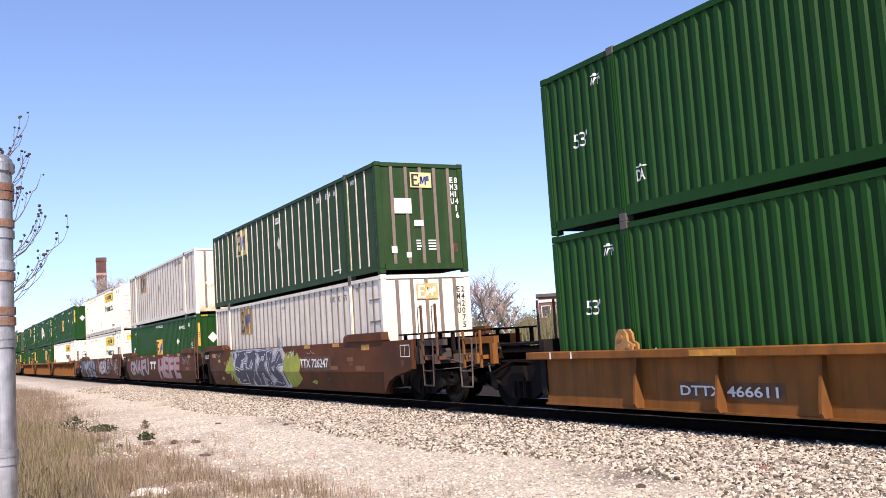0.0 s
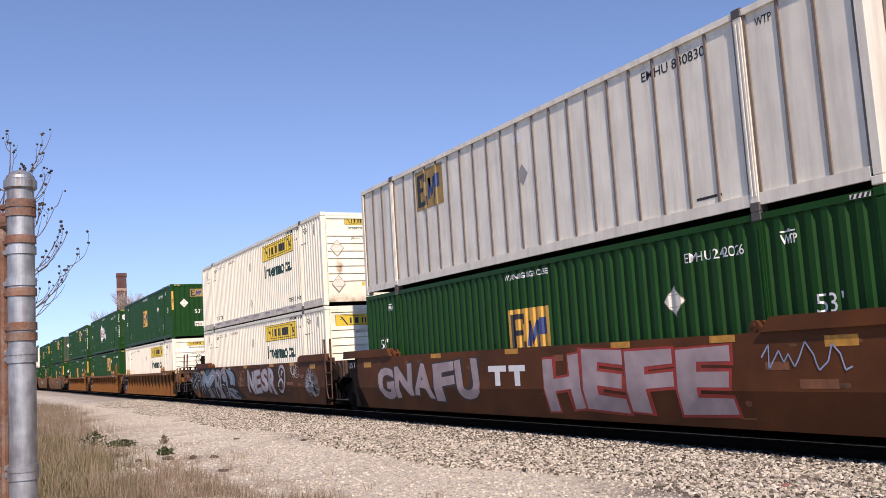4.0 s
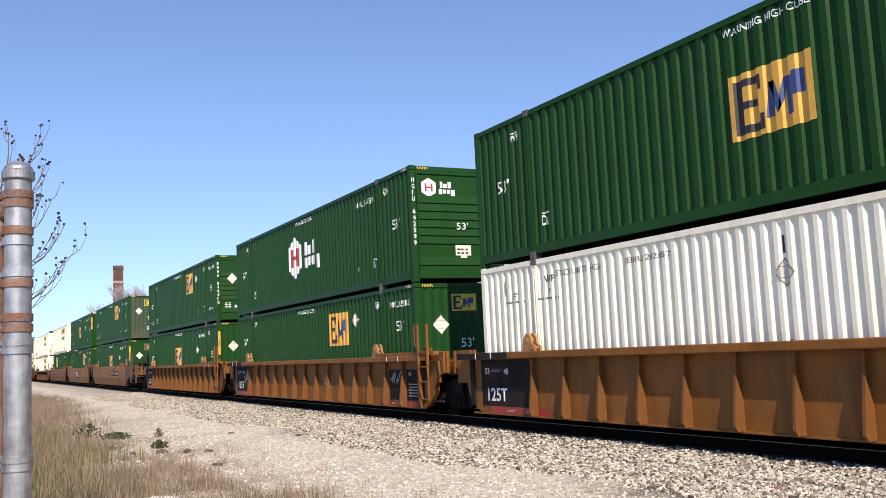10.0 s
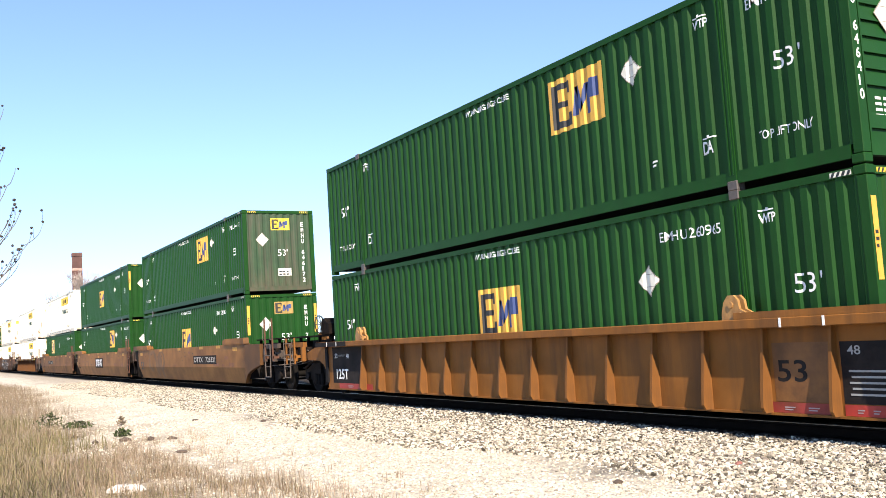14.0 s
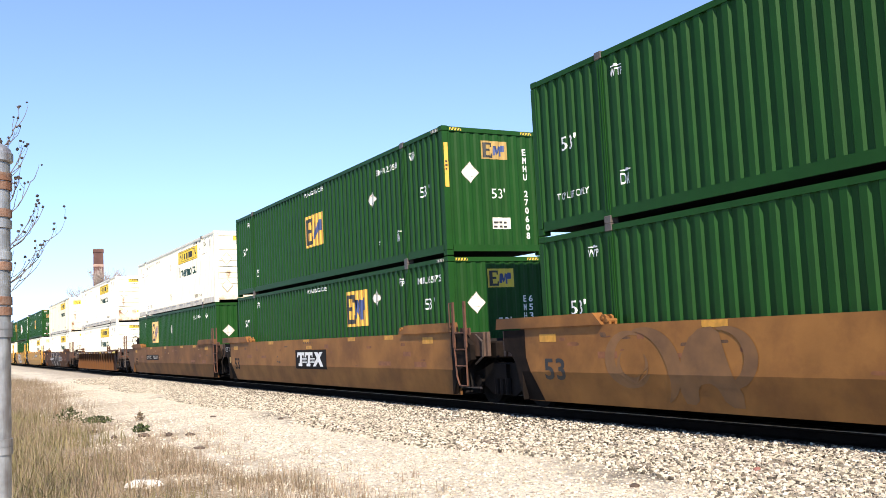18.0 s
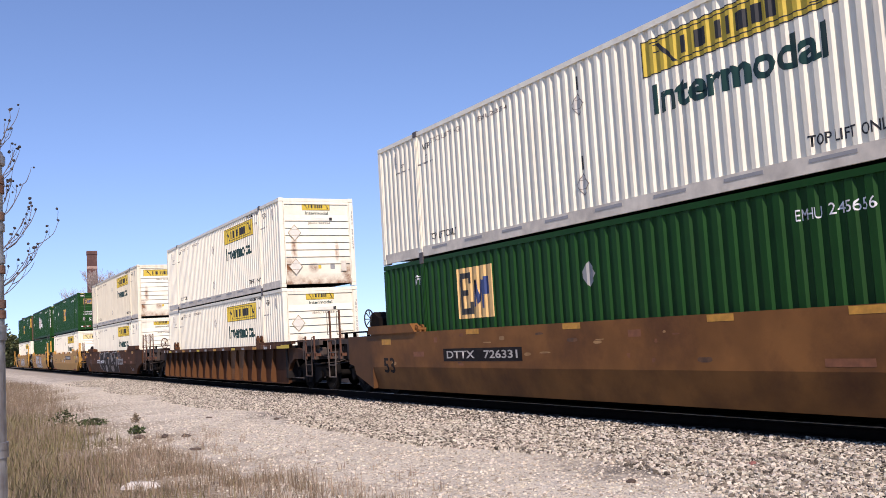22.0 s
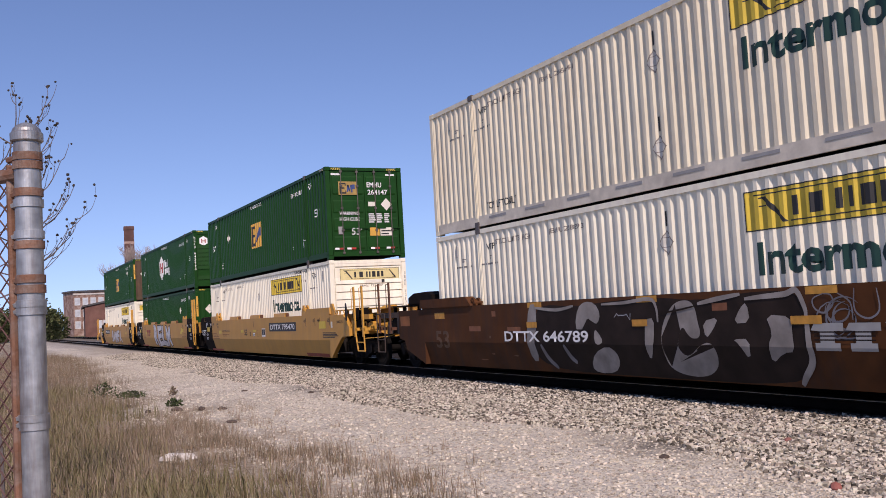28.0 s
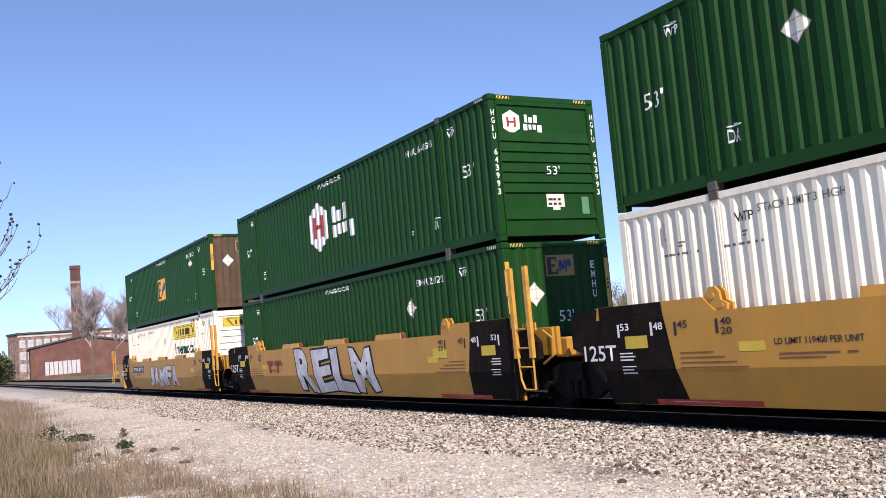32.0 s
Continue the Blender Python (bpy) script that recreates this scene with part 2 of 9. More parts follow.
G_PINK = mat("faded_pink_spray_paint", (0.36, 0.28, 0.28), 0.6, var=0.2, scale=2.5)
G_LIME = mat("lime_spray_paint", (0.30, 0.34, 0.03), 0.6, var=0.2, scale=2.5)
G_BLUE = mat("pale_blue_spray_paint", (0.24, 0.30, 0.42), 0.6, var=0.3, scale=2.5)
G_NAVY = mat("navy_spray_paint", (0.045, 0.046, 0.076), 0.6, var=0.2, scale=2.5)
G_HAZE = mat("grey_overspray", (0.15, 0.115, 0.10), 0.75, dirt=(0.10, 0.045, 0.02), dirt_amt=0.8, dirt_scale=2.2, var=0.3, scale=3)
STAKE_DARK = mat("taupe_stake", (0.18, 0.145, 0.115), 0.6, var=0.2, scale=5, dirt=(0.14, 0.09, 0.06), dirt_amt=0.5, dirt_scale=4)
ROOFSTEEL = mat("container_roof", (0.30, 0.30, 0.30), 0.6, var=0.15, scale=2)

# ---- mesh helpers ----
def part(name, bm, material, parent=None, label=""):
    bmesh.ops.recalc_face_normals(bm, faces=bm.faces)
    me = bpy.data.meshes.new(name)
    bm.to_mesh(me)
    bm.free()
    me.materials.append(material)
    ob = new(name, me)
    ob.parent = parent
    if label:
        ob["label"] = label
    return ob


def share(name, like, parent, x=0.0, y=0.0, z=0.0, rz=0.0, label=""):
    """One more part on the mesh of like."""
    ob = new(name, like.data)
    ob.parent = parent
    ob.matrix_basis = pose(x, y, z, 0, 0, rz)
    if label:
        ob["label"] = label
    return ob


def thing(name, label, category, group="", kind=""):
    return tagged(new(name), label, category, group, kind)


def box(bm, x0, x1, y0, y1, z0, z1):
    v = [bm.verts.new(p) for p in ((x0, y0, z0), (x1, y0, z0), (x1, y1, z0), (x0, y1, z0), (x0, y0, z1), (x1, y0, z1), (x1, y1, z1), (x0, y1, z1))]
    for f in ((0, 3, 2, 1), (4, 5, 6, 7), (0, 1, 5, 4), (1, 2, 6, 5), (2, 3, 7, 6), (3, 0, 4, 7)):
        bm.faces.new([v[i] for i in f])
    return bm


def boxes(*rows):
    bm = bmesh.new()
    for r in rows:
        box(bm, *r)
    return bm


def bevelled(bm, w=0.01):
    bmesh.ops.bevel(bm, geom=bm.edges[:], offset=w, segments=1, affect="EDGES")
    return bm


def solid(bm, pts, vec):
    """A prism: the loop pts swept by vec."""
    vec = Vector(vec)
    a = [bm.verts.new(p) for p in pts]
    c = [bm.verts.new(Vector(p) + vec) for p in pts]
    n = len(a)
    bm.faces.new(a)
    bm.faces.new(c[::-1])
    for i in range(n):
        bm.faces.new((a[i], c[i], c[(i + 1) % n], a[(i + 1) % n]))
    return bm


def rod(bm, p, q, r=0.02, n=8):
    """A round bar from p to q."""
    p, q = Vector(p), Vector(q)
    d = (q - p).normalized()
    s = d.orthogonal().normalized()
    u = d.cross(s)
    ring = [[bm.verts.new(e + r * (math.cos(2 * math.pi * i / n) * s + math.sin(2 * math.pi * i / n) * u)) for i in range(n)] for e in (p, q)]
    for i in range(n):
        bm.faces.new((ring[0][i], ring[0][(i + 1) % n], ring[1][(i + 1) % n], ring[1][i]))
    bm.faces.new(ring[0][::-1])
    bm.faces.new(ring[1])
    return bm


def rods(pairs, r=0.02, n=8):
    bm = bmesh.new()
    for p, q in pairs:
        rod(bm, p, q, r, n)
    return bm


def pipe(pts, r=0.02, n=8):
    return rods(list(zip(pts[:-1], pts[1:])), r, n)


# ---- lettering and flat marks, laid on a wall's relief ----
LETTERS = {}


def letter_mesh(s, bold):
    if (s, bold) not in LETTERS:
        cu = bpy.data.curves.new("letters", "FONT")
        cu.body, cu.size, cu.offset, cu.resolution_u = s, 1.0, bold, 3
        ob = new("letters", cu)
        bpy.context.view_layer.update()
        me = bpy.data.meshes.new_from_object(ob.evaluated_get(bpy.context.evaluated_depsgraph_get()))
        bpy.data.objects.remove(ob)
        bpy.data.curves.remove(cu)
        co = np.empty(len(me.vertices) * 3)
        me.vertices.foreach_get("co", co)
        co = co.reshape(-1, 3)
        LETTERS[s, bold] = (me, co.min(0), co.max(0))
    return LETTERS[s, bold]


def letters(s, u, w, height, width=None, bold=0.0):
    """Letters with their lower left at (u, w) in the wall's plane; height is that of the whole word."""
    me, lo, hi = letter_mesh(s, bold)
    bm = bmesh.new()
    bm.from_mesh(me)
    kz = height / (hi[1] - lo[1])
    kx = width / (hi[0] - lo[0]) if width else kz
    for v in bm.verts:
        v.co = Vector((u + (v.co.x - lo[0]) * kx, 0, w + (v.co.y - lo[1]) * kz))
    return bm


def column(s, u, w_top, height, gap=1.3):
    """Letters one under another."""
    out = bmesh.new()
    for i, c in enumerate(s):
        if c != " ":
            b = letters(c, u, w_top - (i + 1) * height * gap, height, height * (0.25 if c in "1I" else 0.62), 0.02)
            merge(out, b)
    return out


def merge(bm, other):
    me = bpy.data.meshes.new("tmp")
    other.to_mesh(me)
    other.free()
    bm.from_mesh(me)
    bpy.data.meshes.remove(me)
    return bm


def flat(*loops):
    bm = bmesh.new()
    for lp in loops:
        bm.faces.new([bm.verts.new((u, 0, w)) for u, w in lp])
    return bm


def rect(u0, u1, w0, w1):
    return [(u0, w0), (u1, w0), (u1, w1), (u0, w1)]


def rects(*rs):
    return flat(*[rect(*r) for r in rs])


def bars(u0, u1, w0, w1, rows, cols=1, fill=0.5):
    """Plain bars for small writing."""
    out = []
    dh, dw = (w1 - w0) / rows, (u1 - u0) / cols
    for r in range(rows):
        for c in range(cols):
            k = 0.75 + 0.22 * ((r * 7 + c * 5) % 4) / 3
            out.append((u0 + c * dw, u0 + (c + (k if cols > 1 else k)) * dw * (1 if cols == 1 else 0.9), w0 + r * dh, w0 + (r + fill) * dh))
    return rects(*out)


def diamond(u, w, r, k=1.0):
    return flat([(u - r * k, w), (u, w - r), (u + r * k, w), (u, w + r)])


def lay(bm, relief, lift=0.004):
    """Bends a flat mark over the wall's relief (knees, depth) and lifts it off it; side marks face -y."""
    knees, depth = relief
    if knees:
        xs = [v.co.x for v in bm.verts]
        lo, hi = min(xs), max(xs)
        for k in knees:
            if lo < k < hi:
                bmesh.ops.bisect_plane(bm, geom=bm.verts[:] + bm.edges[:] + bm.faces[:], plane_co=(k, 0, 0), plane_no=(1, 0, 0))
    for v in bm.verts:
        v.co.y = depth(v.co.x) - lift
    return bm


def mark(name, bm, material, parent, relief, lift=0.004, label=""):
    """A painted mark as a thin mesh on the side wall."""
    lay(bm, relief, lift)
    me = bpy.data.meshes.new(name)
    bm.normal_update()
    for f in bm.faces:
        if f.normal.y > 0:
            f.normal_flip()
    bm.to_mesh(me)
    bm.free()
    me.materials.append(material)
    ob = new(name, me)
    ob.parent = parent
    if label:
        ob["label"] = label
    return ob


def end_mark(name, bm, material, parent, relief, lift=0.004, label=""):
    """The same on the leading end wall, which faces +x: u runs along y."""
    ob = mark(name, bm, material, parent, relief, lift, label)
    for v in ob.data.vertices:
        v.co = Vector((-v.co.y, v.co.x, v.co.z))
    return ob

# ---- containers: local x from -16.154 (tail) to 0 (leading end), y 0 on the near side, z 0 below ----
CL, CW, CH = 16.154, 2.591, 2.896
POST_A, POST_B = -2.03, -14.12          # the lifting posts, 12.1 m apart


def profile(a, b, pitch, flat_out, slope, flat_in, depth, y0=0.012):
    """Knees (x, y) of a corrugated sheet from a to b."""
    n = max(1, round((b - a) / pitch))
    k = (b - a) / n / (flat_out + 2 * slope + flat_in)
    pts = [(a, y0)]
    x = a
    for i in range(n):
        for w, y in ((flat_out / 2, y0), (slope, y0 + depth), (flat_in, y0 + depth), (slope, y0), (flat_out / 2, y0)):
            x += w * k
            pts.append((x, y))
    return pts


def relief_of(pts):
    xs, ys = [p[0] for p in pts], [p[1] for p in pts]
    return (xs, lambda x: float(np.interp(x, xs, ys)))


STYLES = {
    "corrugated": (0.2785, 0.11, 0.032, 0.10, 0.038),
    "close": (0.228, 0.085, 0.03, 0.085, 0.034),
    "fine": (0.225, 0.07, 0.034, 0.08, 0.031),
    "posts": (0.61, 0.08, 0.012, 0.53, 0.032),
}


def side_profile(style):
    s = STYLES[style]
    pts = []
    for a, b in ((-CL + 0.13, POST_B - 0.07), (POST_B + 0.07, POST_A - 0.07), (POST_A + 0.07, -0.13)):
        pts += profile(a, b, *s)
    return pts


SIDE = {k: relief_of(side_profile(k)) for k in STYLES}
FLAT0 = ([], lambda x: 0.0)


def wall_solid(pts, back, z0, z1):
    bm = bmesh.new()
    lo, hi = pts[0][0], pts[-1][0]
    solid(bm, [(x, y, z0) for x, y in pts] + [(hi, back, z0), (lo, back, z0)], (0, 0, z1 - z0))
    return bm


END_V = relief_of(profile(0.16, CW - 0.16, 0.26, 0.08, 0.05, 0.08, 0.022, 0.02))
END_F = ([], lambda x: 0.035)


def to_end(bm):
    for v in bm.verts:
        v.co = Vector((-v.co.y, v.co.x, v.co.z))
    return bm


PALE_STAKE = mat("pale_stake_paint", (0.58, 0.55, 0.46), 0.5, var=0.2, scale=4, dirt=(0.14, 0.15, 0.09), dirt_amt=0.5, dirt_scale=3)


def container(style, end, paint, trim, label, rail_paint=None, name="shipping_container", end_paint=None, pitches=(0.61, None)):
    """A 53-foot box with its walls, posts, rails and castings."""
    ob = thing(name, label, "container", "stacked containers")
    rail_paint = rail_paint or trim
    end_paint = end_paint or paint
    stakes = []
    for a, b in ((-CL + 0.13, POST_B - 0.07), (POST_B + 0.07, POST_A - 0.07), (POST_A + 0.07, -0.13)):
        if style != "posts":
            part("side_panel", wall_solid(profile(a, b, *STYLES[style]), 0.075, 0.24, CH - 0.10), paint, ob)
            continue
        part("side_sheet", boxes((a, b, 0.046, 0.075, 0.24, CH - 0.10)), paint, ob)
        pitch, first = pitches
        n = max(1, round((b - a) / pitch))
        if a < -13 or a > -3 or first is None:
            xs = [a + 0.03 + (b - a - 0.06) * i / n for i in range(n + 1)]
        else:
            xs = [first + pitch * k for k in range(-40, 40) if a + 0.02 < first + pitch * k < b - 0.02]
        for x in xs:
            if not stakes:
                stakes.append(part("side_stake", bevelled(boxes((-0.029, 0.029, 0.022, 0.046, 0.245, CH - 0.106)), 0.006), STAKE_DARK if paint != GREEN_OLD else PALE_STAKE, ob))
                stakes[0].matrix_basis = pose(x, 0, 0)
            else:
                share("side_stake", stakes[0], ob, x)
    part("far_side_wall", boxes((-CL + 0.13, -0.13, CW - 0.06, CW - 0.01, 0.1, CH - 0.1)), paint, ob)
    part("floor", boxes((-CL + 0.02, -0.02, 0.04, CW - 0.04, 0.10, 0.16)), TRUCK, ob)
    part("roof", boxes((-CL + 0.05, -0.05, 0.05, CW - 0.05, CH - 0.06, CH - 0.03)), ROOFSTEEL, ob)
    post = part("corner_post", bevelled(boxes((-0.14, 0.0, 0.0, 0.15, 0.12, CH - 0.12)), 0.008), trim, ob)
    share("corner_post", post, ob, 0, CW - 0.15)
    share("corner_post", post, ob, -CL + 0.14)
    share("corner_post", post, ob, -CL + 0.14, CW - 0.15)
    lp = part("lift_post", boxes((-0.075, 0.075, -0.004, 0.09, 0.12, CH - 0.1), (-0.045, -0.02, -0.014, -0.004, 0.2, CH - 0.2), (0.02, 0.045, -0.014, -0.004, 0.2, CH - 0.2)), trim, ob)
    lp.matrix_basis = pose(POST_A, 0, 0)
    share("lift_post", lp, ob, POST_B)
    cast = part("corner_casting", bevelled(boxes((-0.178, 0.002, -0.002, 0.162, 0.0, 0.118)), 0.012), trim, ob)
    for x, y, z in ((0, CW - 0.16, 0), (-CL + 0.176, 0, 0), (-CL + 0.176, CW - 0.16, 0), (0, 0, CH - 0.112), (0, CW - 0.16, CH - 0.112), (-CL + 0.176, 0, CH - 0.112), (-CL + 0.176, CW - 0.16, CH - 0.112)):
        share("corner_casting", cast, ob, x, y, z)
    lc = part("lift_casting", bevelled(boxes((-0.09, 0.09, -0.018, 0.15, -0.015, 0.118)), 0.012), BARE, ob)
    lc.matrix_basis = pose(POST_A, 0, 0)
    share("lift_casting", lc, ob, POST_B)
    share("lift_casting", lc, ob, POST_A, 0, CH - 0.10)
    share("lift_casting", lc, ob, POST_B, 0, CH - 0.10)
    part("top_rail", boxes((-CL + 0.178, -0.178, 0.0, 0.07, CH - 0.105, CH - 0.01)), trim, ob)
    part("far_top_rail", boxes((-CL + 0.178, -0.178, CW - 0.07, CW, CH - 0.105, CH - 0.01)), trim, ob)
    part("bottom_rail", boxes((-CL + 0.178, -0.178, 0.006, 0.06, 0.02 if style == "fine" else 0.075, 0.245)), rail_paint, ob)
    part("far_bottom_rail", boxes((-CL + 0.178, -0.178, CW - 0.06, CW - 0.006, 0.085, 0.245)), rail_paint, ob)
    part("end_header", boxes((-0.09, -0.004, 0.162, CW - 0.162, CH - 0.11, CH - 0.01)), trim, ob)
    part("end_sill", boxes((-0.09, -0.004, 0.162, CW - 0.162, 0.09, 0.24)), end_paint if end_paint != paint else trim, ob)
    part("rear_header", boxes((-CL + 0.004, -CL + 0.09, 0.162, CW - 0.162, CH - 0.11, CH - 0.01)), trim, ob)
    part("rear_sill", boxes((-CL + 0.004, -CL + 0.09, 0.162, CW - 0.162, 0.09, 0.24)), trim, ob)
    part("rear_wall", boxes((-CL + 0.02, -CL + 0.06, 0.15, CW - 0.15, 0.24, CH - 0.11)), paint, ob)
    if end in ("vertical", "posts"):
        pts = profile(0.16, CW - 0.16, *((0.26, 0.08, 0.05, 0.08, 0.022, 0.02) if end == "vertical" else (0.46, 0.07, 0.012, 0.38, 0.03, 0.012)))
        if end == "vertical":
            part("end_wall", to_end(wall_solid(pts, 0.08, 0.24, CH - 0.11)), end_paint, ob)
        else:
            part("end_wall", boxes((-0.09, -0.042, 0.15, CW - 0.15, 0.24, CH - 0.11)), end_paint, ob)
            hat = part("end_stake", bevelled(boxes((-0.042, -0.012, -0.045, 0.045, 0.24, CH - 0.11)), 0.006), STAKE_DARK, ob)
            hat.matrix_basis = pose(0, 0.46, 0)
            for i in range(1, 5):
                share("end_stake", hat, ob, 0, 0.46 + i * 0.42)
    elif end == "ribbed":
        part("end_wall", boxes((-0.09, -0.035, 0.15, CW - 0.15, 0.24, CH - 0.11)), end_paint, ob)
        zs = [0.74 + i * 0.235 for i in range(7)] if style == "fine" else [0.42] + [0.95 + i * 0.204 for i in range(6)]
        for z in zs:
            bm = bmesh.new()
            solid(bm, [(-0.036, 0.192, z), (-0.036, 0.192, z + 0.2), (-0.0345, 0.192, z + 0.2), (0.0, 0.192, z)], (0, CW - 0.384, 0))
            part("end_rib", bm, end_paint, ob)
        part("end_frame", boxes((-0.036, 0.0, 0.162, 0.19, 0.245, CH - 0.115), (-0.036, 0.0, CW - 0.19, CW - 0.162, 0.245, CH - 0.115), (-0.036, -0.002, 0.19, CW - 0.19, CH - 0.20, CH - 0.115)), paint, ob)
    else:                                   # two hinged doors with lock rods
        for y0, y1 in ((0.17, CW / 2 - 0.008), (CW / 2 + 0.008, CW - 0.17)):
            d = part("door", boxes((-0.08, -0.035, y0, y1, 0.25, CH - 0.12)), paint, ob)
            for z0, z1 in ((0.30, 0.72), (0.86, 1.30), (1.44, 1.86), (2.02, 2.62)):
                bm = bmesh.new()
                solid(bm, [(-0.035, y0 + 0.06, z0), (-0.035, y0 + 0.06, z1), (-0.012, y0 + 0.06, z1 - 0.05), (-0.012, y0 + 0.06, z0 + 0.05)], (0, y1 - y0 - 0.12, 0))
                part("door_panel", bm, paint, d)
            for k in (0.3, 0.78):
                yb = y0 + (y1 - y0) * k
                bm = rods([((0.012, yb, 0.16), (0.012, yb, CH - 0.06))], 0.016)
                for z in (0.2, 0.9, 1.6, 2.3, 2.75):
                    box(bm, -0.02, 0.03, yb - 0.04, yb + 0.04, z - 0.03, z + 0.03)
                part("lock_rod", bm, BARE, d)
                part("lock_handle", boxes((-0.005, 0.02, yb - 0.02, yb + 0.32, 0.95, 0.985)), trim, d)
    return ob


def arrow(u, w):
    return rects((u, u + 0.26, w, w + 0.02), (u + 0.1, u + 0.16, w + 0.02, w + 0.045))


D_PEACH = mat("sun_bleached_orange_decal", (0.70, 0.45, 0.17), 0.6, var=0.12, scale=5)


def emblem(ob, u, w, width, height, rel, front=False, pale=False, field=None, ink=None):
    """Yellow square with a dark and a blue block-shaped device."""
    put = end_mark if front else mark
    put("emblem_field", rects((u, u + width, w, w + height)), field or D_ORANGE, ob, rel, 0.004, "orange-yellow emblem panel")
    a, b, k, g = u + 0.06 * width, w + 0.08 * height, width, height
    put("emblem_device", rects((a, a + 0.11 * k, b, b + 0.82 * g), (a + 0.11 * k, a + 0.34 * k, b + 0.71 * g, b + 0.82 * g), (a + 0.11 * k, a + 0.27 * k, b + 0.37 * g, b + 0.48 * g), (a + 0.11 * k, a + 0.36 * k, b, b + 0.12 * g), (a + 0.29 * k, a + 0.34 * k, b + 0.60 * g, b + 0.71 * g), (a + 0.31 * k, a + 0.36 * k, b + 0.12 * g, b + 0.24 * g)), ink or D_BLACK, ob, rel, 0.007, "dark comb-shaped device")
    c, d, k, g = u + 0.44 * width, w + 0.22 * height, width, height
    put("emblem_device", flat([(c, d), (c + .09 * k, d), (c + .12 * k, d + .52 * g), (c + .03 * k, d + .52 * g)], [(c + .03 * k, d + .52 * g), (c + .12 * k, d + .52 * g), (c + .19 * k, d + .12 * g), (c + .14 * k, d + .02 * g)], [(c + .14 * k, d + .02 * g), (c + .19 * k, d + .12 * g), (c + .28 * k, d + .52 * g), (c + .21 * k, d + .52 * g)], rect(c + .24 * k, c + .32 * k, d - .04 * g, d + .50 * g), rect(c + .32 * k, c + .45 * k, d + .22 * g, d + .56 * g)), ink or D_BLUE, ob, rel, 0.007, "zigzag device")


def green_box(number, label, emblem_x=-8.80, emblem_z=1.06, end="vertical", front_marks=True, hub=False, strip=False, placard=(-3.87, 1.81), kind=1, end_paint=None, style="corrugated"):
    ob = container(style, "ribbed" if hub or end == "ribbed" else end, GREEN, GREEN, label, end_paint=end_paint)
    R = SIDE[style]
    if hub:                                   # white hexagon with red strokes, and two bars of white writing
        u, w, r = -9.0, 1.58, 0.69
        mark("emblem_field", flat([(u, w - r), (u + 0.6, w - 0.38), (u + 0.6, w + 0.38), (u, w + r), (u - 0.6, w + 0.38), (u - 0.6, w - 0.38)]), D_WHITE, ob, R, 0.004, "white hexagon emblem")
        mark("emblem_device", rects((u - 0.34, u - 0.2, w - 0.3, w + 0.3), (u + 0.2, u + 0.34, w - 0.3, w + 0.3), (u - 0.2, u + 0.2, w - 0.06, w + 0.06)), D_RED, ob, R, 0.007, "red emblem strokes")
        for r in ((-8.0, -7.78, 1.55, 1.98), (-7.70, -7.38, 1.55, 1.84), (-7.3, -7.05, 1.55, 1.98), (-8.05, -7.75, 1.15, 1.48), (-7.68, -7.4, 1.2, 1.48), (-7.33, -7.05, 1.2, 1.48), (-6.98, -6.68, 1.05, 1.48)):
            mark("brand_stroke", rects(r), D_WHITE, ob, R, 0.004, "white bar of brand writing")
    elif emblem_x is not None:
        emblem(ob, emblem_x, emblem_z, *((1.40, 1.06, R) if kind == 4 else (1.47, 0.95, R)), field=D_PEACH if kind == 4 else None)
    if kind == 4:                             # plainer lettering, nothing over the top rail
        mark("lettering", letters("EMHU", -3.75, 2.36, 0.15, 0.38, 0.004), D_WHITE, ob, R)
        mark("lettering", letters(number[5:], -3.24, 2.38, 0.15, 0.66, 0.004), D_WHITE, ob, R)
        for u in (-1.66, -14.55):
            mark("lettering", letters("WTP", u, 2.32, 0.15, 0.30, 0.02), D_WHITE, ob, R)
            mark("lift_arrow", arrow(u, 2.50), D_WHITE, ob, R)
        mark("placard", diamond(-8.12, 2.05, 0.22, 0.9), D_GREY, ob, R, 0.004, "grey diamond placard")
    elif kind:
        mark("lettering", letters("WARNING HIGH CUBE", -8.85, 2.61, 0.11, 1.55, 0.015), D_WHITE, ob, R)
        lo_w = 1.78 if kind == 3 else 1.44          # height of the length mark
        if kind == 1:
            mark("lettering", letters(number, -3.55, 2.36, 0.15, 1.22, 0.004), D_WHITE, ob, R)
        else:
            mark("lettering", letters(number, -1.58, 2.38, 0.15, 1.22, 0.004), D_WHITE, ob, R)
        for u in (-1.18, -15.3):
            mark("lettering", letters("53\'", u, lo_w, 0.26, 0.40, 0.0), D_WHITE, ob, R)
        if kind == 2:
            for u in (-1.54, -15.5):
                mark("lettering", letters("TOP LIFT ONLY", u, 0.58, 0.12, 0.88, 0.01), D_WHITE, ob, R)
        tp = (-1.66, -14.72) if kind == 1 and not hub else (-2.55, -13.85)
        for u in ((-1.66, -14.72) if hub or end == "doors" else tp):
            mark("lettering", letters("WTP", u, 2.40, 0.13, 0.28, 0.02), D_WHITE, ob, R)
            mark("lift_arrow", arrow(u, 2.56), D_WHITE, ob, R)
        for u in (-2.55, -13.75):
            mark("lettering", letters("DA", u, 0.58, 0.19, 0.22, 0.02), D_WHITE, ob, R)
            mark("lift_arrow", arrow(u, 0.80), D_WHITE, ob, R)
        mark("small_writing", bars(-3.6, -3.45, 0.6, 0.72, 2), D_WHITE, ob, R)
